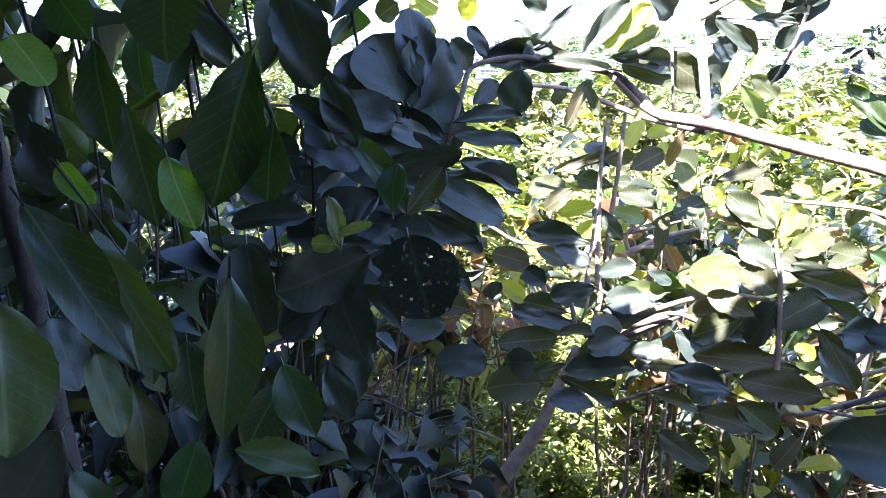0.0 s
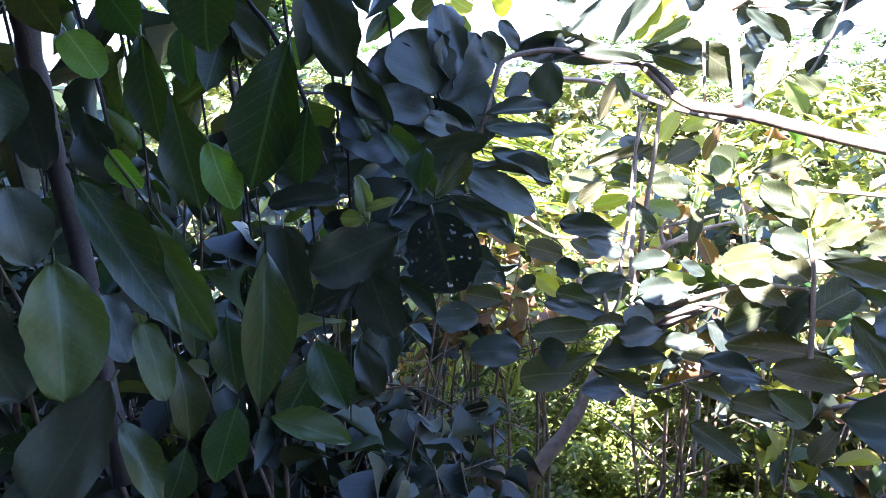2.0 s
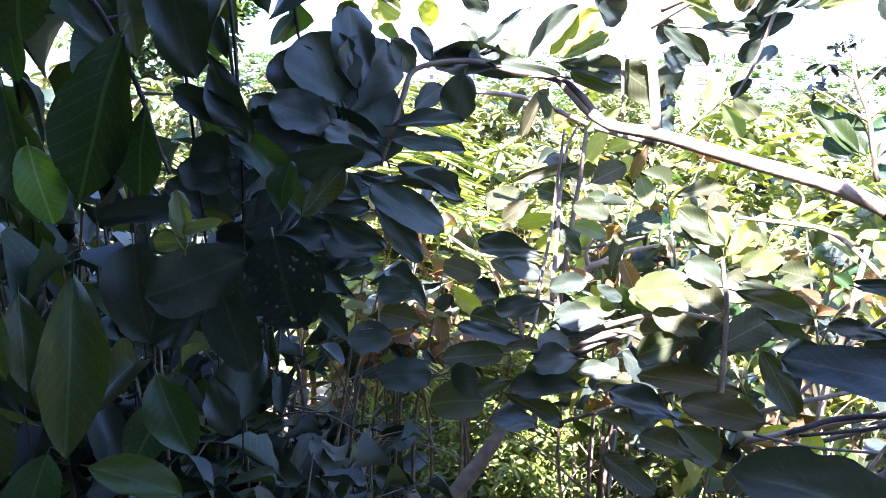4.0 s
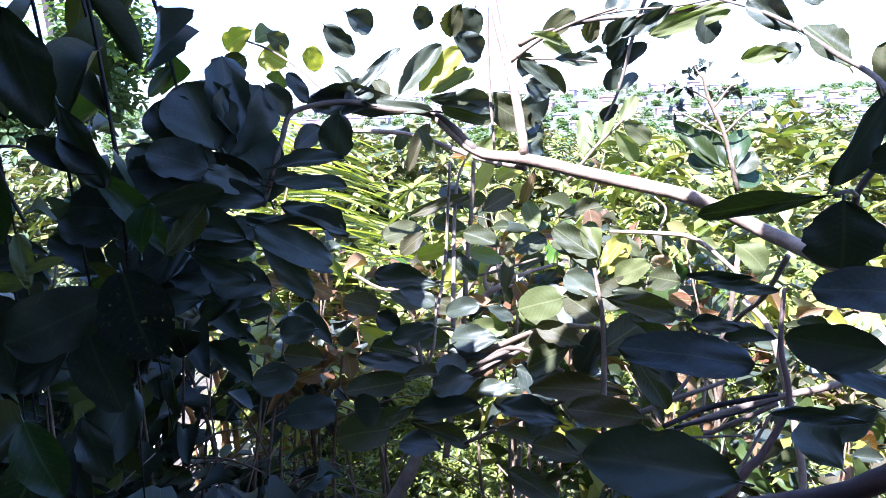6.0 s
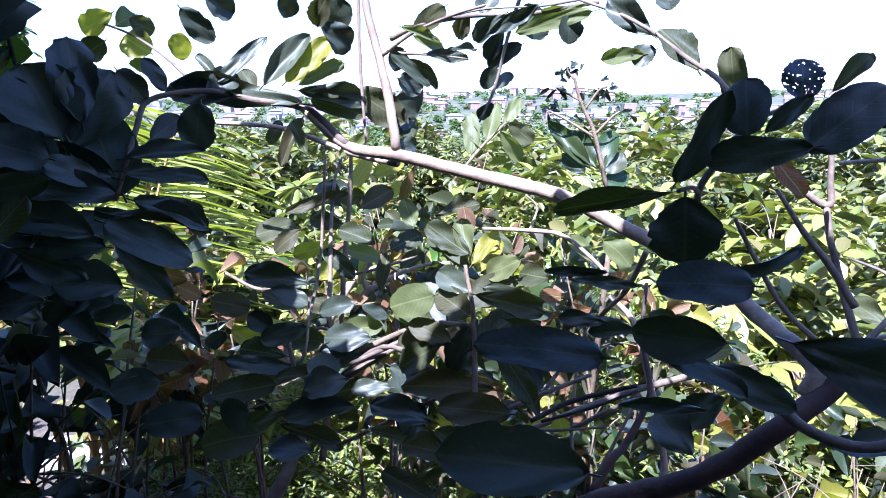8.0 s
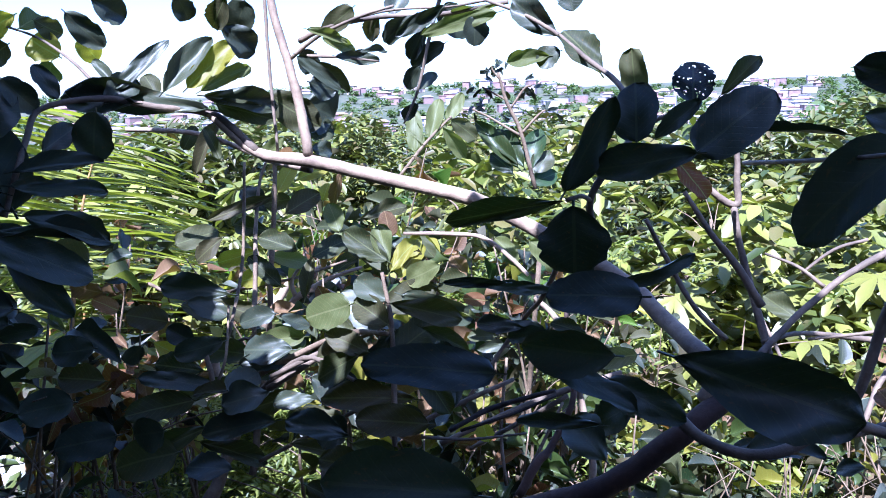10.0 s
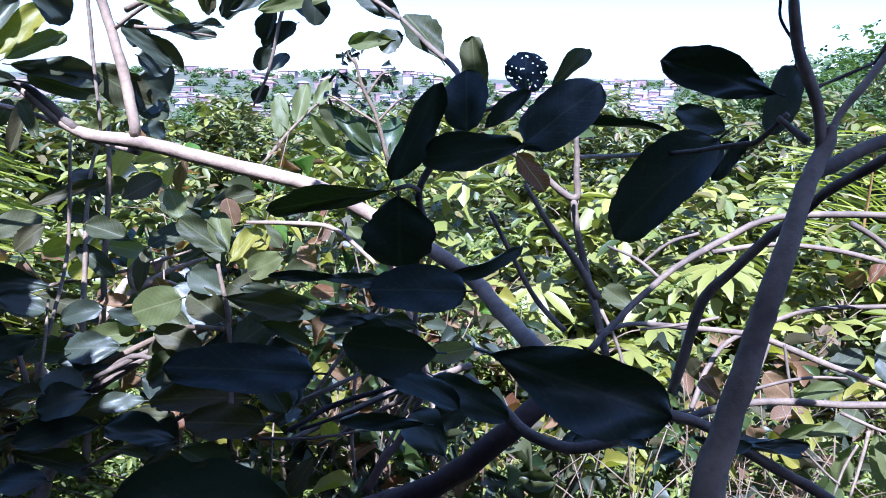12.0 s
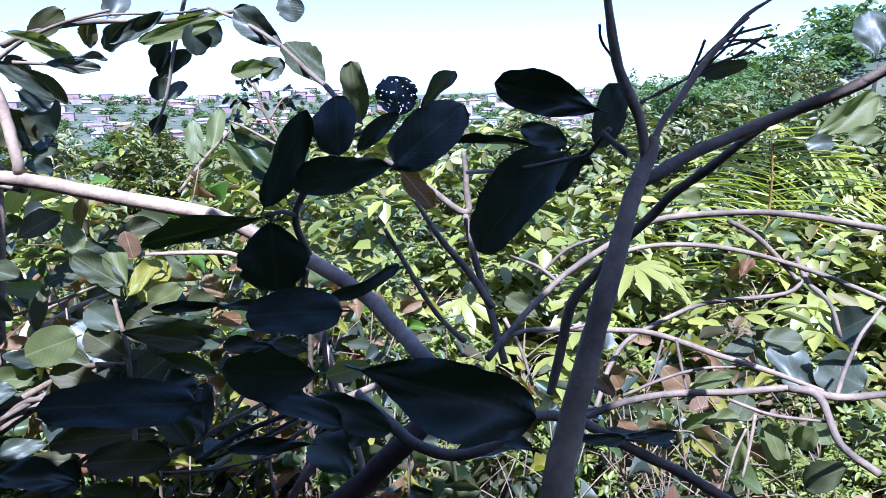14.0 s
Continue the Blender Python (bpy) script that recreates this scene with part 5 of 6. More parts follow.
# the second tree, with the forked upright stem
forked_tree = thing("tree", (0.78, 0.62, 0.0), "small forked tree with smooth grey stems and few dark oval leaves", "tree")
branch(forked_tree, [(0.652, 0.386, 1.530, 0.0107), (0.658, 0.388, 1.553, 0.0093), (0.665, 0.392, 1.575, 0.0081), (0.676, 0.395, 1.603, 0.0071), (0.688, 0.398, 1.631, 0.0066), (0.701, 0.403, 1.658, 0.0062), (0.717, 0.409, 1.686, 0.0057), (0.735, 0.419, 1.713, 0.0049), (0.753, 0.425, 1.736, 0.0042), (0.756, 0.426, 1.746, 0.0025)], BARK, "trunk")
branch(forked_tree, [(0.750, 0.425, 1.730, 0.0028), (0.750, 0.430, 1.752, 0.0031), (0.746, 0.435, 1.769, 0.0031), (0.741, 0.440, 1.786, 0.0032), (0.738, 0.443, 1.803, 0.0029), (0.737, 0.446, 1.820, 0.0023), (0.735, 0.449, 1.843, 0.0015)], BARK, "trunk")
branch(forked_tree, [(0.752, 0.425, 1.735, 0.0022), (0.762, 0.426, 1.753, 0.0022), (0.774, 0.424, 1.768, 0.0023), (0.787, 0.423, 1.783, 0.0022), (0.804, 0.422, 1.799, 0.0017), (0.820, 0.419, 1.815, 0.0013), (0.838, 0.413, 1.826, 0.0008)], BARK, "trunk")
branch(forked_tree, [(0.776, 0.550, 1.534, 0.0031), (0.779, 0.548, 1.550, 0.0038), (0.786, 0.547, 1.582, 0.0039), (0.791, 0.542, 1.612, 0.0043), (0.801, 0.531, 1.632, 0.0040), (0.814, 0.511, 1.663, 0.0037), (0.829, 0.498, 1.683, 0.0036), (0.834, 0.484, 1.700, 0.0035), (0.844, 0.466, 1.716, 0.0034), (0.851, 0.445, 1.735, 0.0029), (0.862, 0.432, 1.749, 0.0023)], BARK_HALF_SHADED, "branch")
branch(forked_tree, [(0.752, 0.430, 1.719, 0.0032), (0.765, 0.431, 1.723, 0.0042), (0.788, 0.428, 1.733, 0.0039), (0.820, 0.422, 1.744, 0.0038), (0.848, 0.407, 1.757, 0.0039), (0.867, 0.374, 1.774, 0.0034), (0.878, 0.346, 1.793, 0.0029)], BARK_HALF_SHADED, "branch")
branch(forked_tree, [(0.649, 0.652, 1.525, 0.0030), (0.656, 0.610, 1.517, 0.0048), (0.669, 0.585, 1.503, 0.0048), (0.690, 0.559, 1.499, 0.0046), (0.718, 0.547, 1.505, 0.0046), (0.754, 0.545, 1.521, 0.0047), (0.787, 0.531, 1.516, 0.0044), (0.821, 0.502, 1.495, 0.0041), (0.852, 0.472, 1.477, 0.0041), (0.883, 0.449, 1.453, 0.0043)], BARK_HALF_SHADED, "branch")
branch(forked_tree, [(0.842, 0.755, 1.484, 0.0039), (0.903, 0.778, 1.515, 0.0038), (0.976, 0.790, 1.556, 0.0038), (1.048, 0.792, 1.585, 0.0040), (1.111, 0.780, 1.611, 0.0041), (1.189, 0.742, 1.618, 0.0043), (1.250, 0.698, 1.617, 0.0041), (1.347, 0.634, 1.598, 0.0044), (1.426, 0.587, 1.579, 0.0040)], BARK_HALF_SHADED, "branch")
branch(forked_tree, [(0.863, 0.772, 1.496, 0.0030), (0.933, 0.798, 1.490, 0.0030), (1.060, 0.845, 1.454, 0.0037), (1.154, 0.823, 1.439, 0.0041), (1.227, 0.776, 1.409, 0.0042), (1.283, 0.726, 1.388, 0.0037), (1.337, 0.668, 1.363, 0.0033)], BARK_HALF_SHADED, "branch")
branch(forked_tree, [(1.075, 0.843, 1.337, 0.0036), (1.120, 0.869, 1.378, 0.0037), (1.162, 0.876, 1.412, 0.0037), (1.229, 0.865, 1.437, 0.0035), (1.286, 0.843, 1.457, 0.0034), (1.380, 0.780, 1.473, 0.0034), (1.418, 0.773, 1.500, 0.0029)], BARK_HALF_SHADED, "branch")
branch(forked_tree, [(0.965, 0.747, 1.384, 0.0044), (1.036, 0.747, 1.390, 0.0045), (1.110, 0.735, 1.390, 0.0045), (1.171, 0.698, 1.392, 0.0046), (1.233, 0.656, 1.399, 0.0047), (1.276, 0.623, 1.390, 0.0051), (1.319, 0.594, 1.394, 0.0046), (1.388, 0.558, 1.402, 0.0043)], BARK_HALF_SHADED, "branch")
branch(forked_tree, [(1.276, 0.623, 1.390, 0.0030), (1.300, 0.628, 1.425, 0.0028), (1.334, 0.634, 1.459, 0.0026), (1.379, 0.636, 1.489, 0.0024)], BARK_HALF_SHADED, "branch")
branch(forked_tree, [(1.105, 0.867, 1.549, 0.0034), (1.183, 0.839, 1.560, 0.0033), (1.258, 0.786, 1.555, 0.0034), (1.338, 0.719, 1.528, 0.0034), (1.395, 0.651, 1.495, 0.0033), (1.449, 0.597, 1.462, 0.0028)], BARK_HALF_SHADED, "branch")
branch(forked_tree, [(1.076, 0.790, 1.374, 0.0022), (1.118, 0.763, 1.398, 0.0022), (1.170, 0.744, 1.409, 0.0020), (1.220, 0.732, 1.405, 0.0016)], BARK_HALF_SHADED, "branch")
branch(forked_tree, [(1.169, 0.696, 1.383, 0.0022), (1.194, 0.656, 1.373, 0.0022), (1.219, 0.620, 1.374, 0.0019), (1.236, 0.595, 1.377, 0.0016)], BARK_HALF_SHADED, "branch")
branch(forked_tree, [(0.783, 0.886, 1.702, 0.0030), (0.823, 0.864, 1.670, 0.0040), (0.868, 0.846, 1.635, 0.0044), (0.872, 0.848, 1.663, 0.0037), (0.871, 0.853, 1.708, 0.0030)], BARK_HALF_SHADED, "twig")
branch(forked_tree, [(0.868, 0.846, 1.635, 0.0041), (0.871, 0.834, 1.590, 0.0041), (0.876, 0.820, 1.550, 0.0044), (0.876, 0.788, 1.496, 0.0047), (0.872, 0.767, 1.469, 0.0046)], BARK_HALF_SHADED, "twig")
branch(forked_tree, [(0.795, 0.831, 1.657, 0.0025), (0.817, 0.811, 1.613, 0.0035), (0.845, 0.797, 1.573, 0.0042), (0.867, 0.783, 1.533, 0.0046)], BARK_HALF_SHADED, "twig")
branch(forked_tree, [(0.780, 0.886, 1.618, 0.0024), (0.804, 0.876, 1.569, 0.0031), (0.827, 0.848, 1.515, 0.0031), (0.847, 0.814, 1.486, 0.0034)], BARK_HALF_SHADED, "twig")
branch(forked_tree, [(1.156, 0.778, 1.443, 0.0020), (1.153, 0.763, 1.408, 0.0020), (1.150, 0.748, 1.378, 0.0016)], BARK_HALF_SHADED, "twig")
branch(forked_tree, [(1.144, 0.790, 1.441, 0.0020), (1.125, 0.786, 1.398, 0.0016), (1.112, 0.786, 1.376, 0.0012)], BARK_HALF_SHADED, "twig")
branch(forked_tree, [(1.246, 0.779, 1.597, 0.0038), (1.282, 0.761, 1.573, 0.0038), (1.322, 0.743, 1.531, 0.0035), (1.330, 0.724, 1.510, 0.0031)], BARK_HALF_SHADED, "twig")
branch(forked_tree, [(1.332, 0.734, 1.544, 0.0035), (1.336, 0.716, 1.511, 0.0035), (1.346, 0.688, 1.485, 0.0031), (1.345, 0.667, 1.443, 0.0026)], BARK_HALF_SHADED, "twig")
branch(forked_tree, [(1.184, 0.668, 1.370, 0.0024), (1.169, 0.661, 1.335, 0.0020), (1.150, 0.654, 1.297, 0.0016)], BARK_HALF_SHADED, "twig")
branch(forked_tree, [(1.172, 0.670, 1.353, 0.0016), (1.156, 0.671, 1.326, 0.0016), (1.138, 0.666, 1.294, 0.0012)], BARK_HALF_SHADED, "twig")
branch(forked_tree, [(1.216, 0.648, 1.407, 0.0056), (1.234, 0.618, 1.401, 0.0052), (1.216, 0.574, 1.362, 0.0047), (1.212, 0.524, 1.349, 0.0046)], BARK_HALF_SHADED, "twig")
branch(forked_tree, [(1.014, 0.774, 1.377, 0.0019), (0.984, 0.793, 1.368, 0.0015), (0.943, 0.822, 1.363, 0.0015)], BARK_HALF_SHADED, "twig")
branch(forked_tree, [(1.022, 0.758, 1.501, 0.0021), (0.995, 0.778, 1.490, 0.0021), (0.938, 0.793, 1.484, 0.0018)], BARK_HALF_SHADED, "twig")
branch(forked_tree, [(0.969, 0.917, 1.467, 0.0028), (0.981, 0.891, 1.423, 0.0024), (0.984, 0.869, 1.380, 0.0020)], BARK_HALF_SHADED, "twig")
branch(forked_tree, [(1.057, 0.656, 1.380, 0.0014), (1.084, 0.637, 1.350, 0.0015), (1.089, 0.625, 1.344, 0.0011)], BARK_HALF_SHADED, "twig")
branch(forked_tree, [(1.099, 0.960, 1.488, 0.0031), (1.075, 0.985, 1.513, 0.0026), (1.053, 1.029, 1.525, 0.0018)], BARK_HALF_SHADED, "twig")
branch(forked_tree, [(1.147, 0.941, 1.557, 0.0026), (1.113, 0.965, 1.539, 0.0026), (1.078, 0.981, 1.504, 0.0022)], BARK_HALF_SHADED, "twig")
branch(forked_tree, [(0.721, 0.424, 1.752, 0.0016), (0.718, 0.439, 1.737, 0.0015), (0.717, 0.452, 1.734, 0.0015), (0.730, 0.529, 1.721, 0.0016), (0.849, 0.806, 1.688, 0.0025)], BARK_HALF_SHADED, "twig")
branch(forked_tree, [(0.721, 0.409, 1.739, 0.0022), (0.719, 0.419, 1.745, 0.0018), (0.718, 0.427, 1.750, 0.0015)], BARK_HALF_SHADED, "twig")
branch(forked_tree, [(0.803, 0.425, 1.798, 0.0009), (0.810, 0.416, 1.804, 0.0007), (0.821, 0.402, 1.808, 0.0004)], BARK_HALF_SHADED, "twig")
branch(forked_tree, [(0.800, 0.429, 1.793, 0.0009), (0.809, 0.418, 1.798, 0.0006), (0.823, 0.399, 1.802, 0.0004)], BARK_HALF_SHADED, "twig")
branch(forked_tree, [(0.793, 0.430, 1.787, 0.0007), (0.805, 0.423, 1.801, 0.0006), (0.813, 0.411, 1.813, 0.0004)], BARK_HALF_SHADED, "twig")
branch(forked_tree, [(0.788, 0.431, 1.780, 0.0007), (0.776, 0.441, 1.771, 0.0005), (0.767, 0.450, 1.766, 0.0004)], BARK_HALF_SHADED, "twig")
branch(forked_tree, [(0.805, 0.423, 1.800, 0.0007), (0.813, 0.412, 1.800, 0.0006), (0.820, 0.404, 1.795, 0.0004)], BARK_HALF_SHADED, "twig")
branch(forked_tree, [(0.789, 0.427, 1.781, 0.0011), (0.798, 0.416, 1.794, 0.0007), (0.804, 0.407, 1.807, 0.0004)], BARK_HALF_SHADED, "twig")
branch(forked_tree, [(0.790, 0.426, 1.780, 0.0009), (0.802, 0.412, 1.790, 0.0007), (0.811, 0.399, 1.801, 0.0004)], BARK_HALF_SHADED, "twig")
branch(forked_tree, [(0.786, 0.430, 1.778, 0.0009), (0.789, 0.426, 1.790, 0.0005), (0.791, 0.423, 1.801, 0.0004)], BARK_HALF_SHADED, "twig")
branch(forked_tree, [(0.760, 0.443, 1.765, 0.0007), (0.774, 0.436, 1.773, 0.0007), (0.786, 0.430, 1.779, 0.0005)], BARK_HALF_SHADED, "twig")
branch(forked_tree, [(0.791, 0.424, 1.784, 0.0007), (0.800, 0.414, 1.789, 0.0005), (0.809, 0.403, 1.793, 0.0004)], BARK_HALF_SHADED, "twig")
branch(forked_tree, [(0.746, 0.448, 1.789, 0.0007), (0.736, 0.450, 1.801, 0.0005), (0.734, 0.450, 1.811, 0.0004)], BARK_HALF_SHADED, "twig")
leaf(forked_tree, (0.720, 0.432, 1.762), (0.669, 0.461, 1.778), 0.025, -87, "dark")
leaf(forked_tree, (0.746, 0.446, 1.777), (0.730, 0.441, 1.740), 0.021, -58, "dark")
leaf(forked_tree, (0.752, 0.503, 1.733), (0.685, 0.517, 1.676), 0.044, -44, "dark")
leaf(forked_tree, (0.740, 0.486, 1.739), (0.712, 0.500, 1.751), 0.017, -76, "dark")
leaf(forked_tree, (0.798, 0.609, 1.730), (0.744, 0.647, 1.737), 0.008, -61, "dark")
leaf(forked_tree, (0.744, 0.471, 1.737), (0.723, 0.474, 1.711), 0.010, -72, "dark")
leaf(forked_tree, (1.014, 0.457, 1.796), (1.015, 0.466, 1.832), 0.029, -40, "dark")
leaf(forked_tree, (1.155, 0.601, 1.723), (1.219, 0.568, 1.765), 0.034, 86, "pale")
leaf(forked_tree, (0.817, 0.442, 1.784), (0.841, 0.432, 1.788), 0.010, 107, "mid")
leaf(forked_tree, (1.142, 0.569, 1.716), (1.116, 0.579, 1.719), 0.018, -64, "dark")
leaf(forked_tree, (1.156, 0.564, 1.725), (1.182, 0.546, 1.724), 0.021, 79, "pale")
leaf(forked_tree, (0.771, 0.517, 1.514), (0.810, 0.496, 1.508), 0.011, 88, "dark")
leaf(forked_tree, (0.810, 0.497, 1.512), (0.844, 0.478, 1.513), 0.009, 87, "dark")
leaf(forked_tree, (1.211, 0.834, 1.634), (1.238, 0.817, 1.621), 0.028, 78, "pale")
leaf(forked_tree, (1.107, 0.642, 1.566), (1.120, 0.639, 1.588), 0.016, 32, "red")
leaf(forked_tree, (1.242, 0.691, 1.334), (1.249, 0.670, 1.288), 0.024, 43, "pale")
leaf(forked_tree, (1.316, 0.700, 1.311), (1.324, 0.690, 1.279), 0.031, 112, "pale")
leaf(forked_tree, (1.375, 0.809, 1.394), (1.423, 0.775, 1.386), 0.048, 48, "mid")
leaf(forked_tree, (0.778, 0.505, 1.723), (0.766, 0.515, 1.729), 0.008, -83, "dark")
leaf(forked_tree, (1.265, 0.711, 1.330), (1.270, 0.687, 1.257), 0.036, 49, "pale")
leaf(forked_tree, (1.241, 0.727, 1.308), (1.229, 0.731, 1.243), 0.028, -43, "pale")
leaf(forked_tree, (1.234, 0.750, 1.327), (1.199, 0.803, 1.291), 0.020, -62, "pale")
leaf(forked_tree, (1.238, 0.739, 1.320), (1.273, 0.751, 1.346), 0.036, 10, "mid")
leaf(forked_tree, (1.303, 0.640, 1.310), (1.314, 0.682, 1.330), 0.032, -34, "pale")
leaf(forked_tree, (1.456, 0.788, 1.292), (1.474, 0.861, 1.372), 0.063, -30, "dark")
leaf(forked_tree, (1.456, 0.689, 1.451), (1.440, 0.742, 1.412), 0.058, -74, "dark")
leaf(forked_tree, (1.426, 0.675, 1.350), (1.423, 0.744, 1.370), 0.068, -52, "dark")
leaf(forked_tree, (1.383, 0.661, 1.245), (1.354, 0.715, 1.199), 0.048, -60, "mid")
leaf(forked_tree, (1.008, 0.891, 1.468), (0.985, 0.941, 1.492), 0.032, -51, "mid")
leaf(forked_tree, (1.322, 0.834, 1.360), (1.373, 0.826, 1.390), 0.033, 39, "mid")
leaf(forked_tree, (1.292, 0.783, 1.527), (1.291, 0.809, 1.497), 0.023, -111, "red")
leaf(forked_tree, (0.844, 0.483, 1.502), (0.814, 0.528, 1.497), 0.020, -9, "dark")
leaf(forked_tree, (0.769, 0.565, 1.481), (0.728, 0.608, 1.480), 0.028, -12, "dark")
leaf(forked_tree, (0.746, 0.652, 1.447), (0.803, 0.628, 1.448), 0.026, 32, "dark")
leaf(forked_tree, (0.828, 0.586, 1.451), (0.817, 0.611, 1.442), 0.018, -49, "dark")
leaf(forked_tree, (0.993, 0.713, 1.421), (0.993, 0.749, 1.435), 0.021, -49, "dry")
leaf(forked_tree, (0.801, 0.414, 1.780), (0.795, 0.434, 1.785), 0.011, -56, "mid")
leaf(forked_tree, (1.131, 0.888, 1.378), (1.154, 0.875, 1.334), 0.036, 79, "dry")
leaf(forked_tree, (1.189, 0.832, 1.377), (1.219, 0.815, 1.342), 0.044, 76, "dry")
leaf(forked_tree, (1.174, 0.765, 1.370), (1.233, 0.741, 1.388), 0.025, 41, "pale")
leaf(forked_tree, (1.093, 0.817, 1.322), (1.117, 0.808, 1.294), 0.031, 77, "dry")
leaf(forked_tree, (1.128, 0.789, 1.330), (1.144, 0.787, 1.301), 0.029, 102, "dry")
leaf(forked_tree, (1.173, 0.741, 1.331), (1.224, 0.720, 1.340), 0.021, 39, "pale")
leaf(forked_tree, (1.131, 0.888, 1.378), (1.127, 0.908, 1.350), 0.036, -100, "mid")
leaf(forked_tree, (1.259, 0.637, 1.346), (1.254, 0.654, 1.308), 0.031, -86, "pale")

# the tree with long drooping leaves
drooping_tree = thing("tree", (-0.25, 0.55, 0.0), "shaded tree with long drooping glossy dark green leaves", "tree")
branch(drooping_tree, [(-0.369, 0.737, 1.869, 0.0130), (-0.376, 0.738, 1.808, 0.0130), (-0.383, 0.749, 1.743, 0.0125), (-0.382, 0.756, 1.657, 0.0119), (-0.375, 0.762, 1.538, 0.0117), (-0.336, 0.719, 1.303, 0.0125)], BARK_DARK, "trunk")
leaf(drooping_tree, (-0.049, 0.611, 1.791), (-0.085, 0.577, 1.681), 0.056, -57, "green")
leaf(drooping_tree, (-0.037, 0.609, 1.742), (-0.048, 0.594, 1.681), 0.039, -34, "green")
leaf(drooping_tree, (-0.097, 0.584, 1.838), (-0.099, 0.572, 1.784), 0.053, -13, "green")
leaf(drooping_tree, (-0.037, 0.646, 1.847), (-0.007, 0.620, 1.771), 0.045, 32, "dark")
leaf(drooping_tree, (-0.014, 0.664, 1.779), (0.014, 0.658, 1.714), 0.029, 72, "dark")
leaf(drooping_tree, (-0.267, 0.650, 1.805), (-0.238, 0.649, 1.767), 0.038, 37, "lime")
leaf(drooping_tree, (-0.122, 0.441, 1.714), (-0.057, 0.426, 1.624), 0.033, 28, "green")
leaf(drooping_tree, (-0.128, 0.511, 1.669), (-0.079, 0.497, 1.587), 0.034, 45, "olive")
leaf(drooping_tree, (-0.080, 0.360, 1.688), (-0.068, 0.336, 1.625), 0.041, -29, "olive")
leaf(drooping_tree, (-0.063, 0.364, 1.623), (-0.098, 0.337, 1.564), 0.041, -52, "dark")
leaf(drooping_tree, (-0.079, 0.388, 1.586), (-0.056, 0.382, 1.535), 0.021, 15, "green")
leaf(drooping_tree, (-0.042, 0.517, 1.651), (-0.043, 0.492, 1.535), 0.040, -47, "green")
leaf(drooping_tree, (-0.128, 0.491, 1.602), (-0.109, 0.481, 1.548), 0.026, 5, "olive")
leaf(drooping_tree, (-0.230, 0.632, 1.704), (-0.203, 0.623, 1.673), 0.022, 62, "lime")
leaf(drooping_tree, (-0.115, 0.592, 1.716), (-0.094, 0.576, 1.663), 0.031, 9, "lime")
leaf(drooping_tree, (-0.157, 0.648, 1.806), (-0.157, 0.640, 1.756), 0.025, -8, "green")
leaf(drooping_tree, (-0.229, 0.703, 1.803), (-0.216, 0.673, 1.707), 0.044, 16, "green")
leaf(drooping_tree, (-0.189, 0.671, 1.750), (-0.165, 0.647, 1.649), 0.047, 26, "green")
leaf(drooping_tree, (-0.306, 0.711, 1.730), (-0.274, 0.693, 1.666), 0.049, 51, "dark")
leaf(drooping_tree, (-0.339, 0.671, 1.776), (-0.315, 0.654, 1.684), 0.053, 42, "dark")
leaf(drooping_tree, (-0.223, 0.500, 1.697), (-0.206, 0.493, 1.642), 0.045, 14, "dark")
leaf(drooping_tree, (-0.133, 0.534, 1.562), (-0.113, 0.516, 1.495), 0.032, -5, "green")
leaf(drooping_tree, (-0.059, 0.533, 1.509), (0.004, 0.534, 1.493), 0.029, 32, "olive")
leaf(drooping_tree, (-0.042, 0.599, 1.548), (-0.016, 0.583, 1.489), 0.038, 40, "green")
leaf(drooping_tree, (-0.010, 0.624, 1.538), (0.007, 0.608, 1.493), 0.030, 37, "dark")
leaf(drooping_tree, (-0.096, 0.474, 1.517), (-0.107, 0.459, 1.476), 0.028, -67, "green")
leaf(drooping_tree, (-0.083, 0.527, 1.520), (-0.101, 0.511, 1.459), 0.035, -70, "green")
leaf(drooping_tree, (-0.040, 0.657, 1.753), (0.012, 0.657, 1.728), 0.023, 78, "dark")
leaf(drooping_tree, (-0.005, 0.674, 1.729), (0.061, 0.670, 1.658), 0.027, 48, "green")
leaf(drooping_tree, (0.044, 0.642, 1.662), (0.042, 0.659, 1.703), 0.028, -21, "green")
leaf(drooping_tree, (0.050, 0.674, 1.655), (0.081, 0.693, 1.692), 0.022, 86, "mid")
leaf(drooping_tree, (0.037, 0.501, 1.672), (0.033, 0.506, 1.705), 0.013, -6, "pale")
leaf(drooping_tree, (0.039, 0.501, 1.676), (0.020, 0.497, 1.677), 0.012, -72, "pale")
leaf(drooping_tree, (0.035, 0.503, 1.682), (0.057, 0.506, 1.689), 0.008, 55, "pale")
leaf(drooping_tree, (-0.011, 0.598, 1.670), (-0.068, 0.583, 1.672), 0.021, -53, "dark")
leaf(drooping_tree, (0.029, 0.696, 1.692), (0.095, 0.705, 1.703), 0.026, 97, "dark")
leaf(drooping_tree, (0.072, 0.544, 1.671), (0.086, 0.536, 1.613), 0.061, 74, "holed")
leaf(drooping_tree, (0.032, 0.606, 1.639), (-0.037, 0.584, 1.613), 0.050, -83, "dark")
leaf(drooping_tree, (0.001, 0.598, 1.600), (-0.042, 0.586, 1.581), 0.034, -58, "dark")
leaf(drooping_tree, (0.055, 0.710, 1.650), (0.110, 0.705, 1.622), 0.024, 87, "dark")
leaf(drooping_tree, (-0.010, 0.640, 1.616), (0.019, 0.629, 1.538), 0.047, 70, "dark")
leaf(drooping_tree, (-0.096, 0.678, 1.626), (-0.081, 0.649, 1.548), 0.052, 29, "dark")
leaf(drooping_tree, (0.010, 0.672, 1.542), (-0.019, 0.643, 1.485), 0.043, -62, "dark")
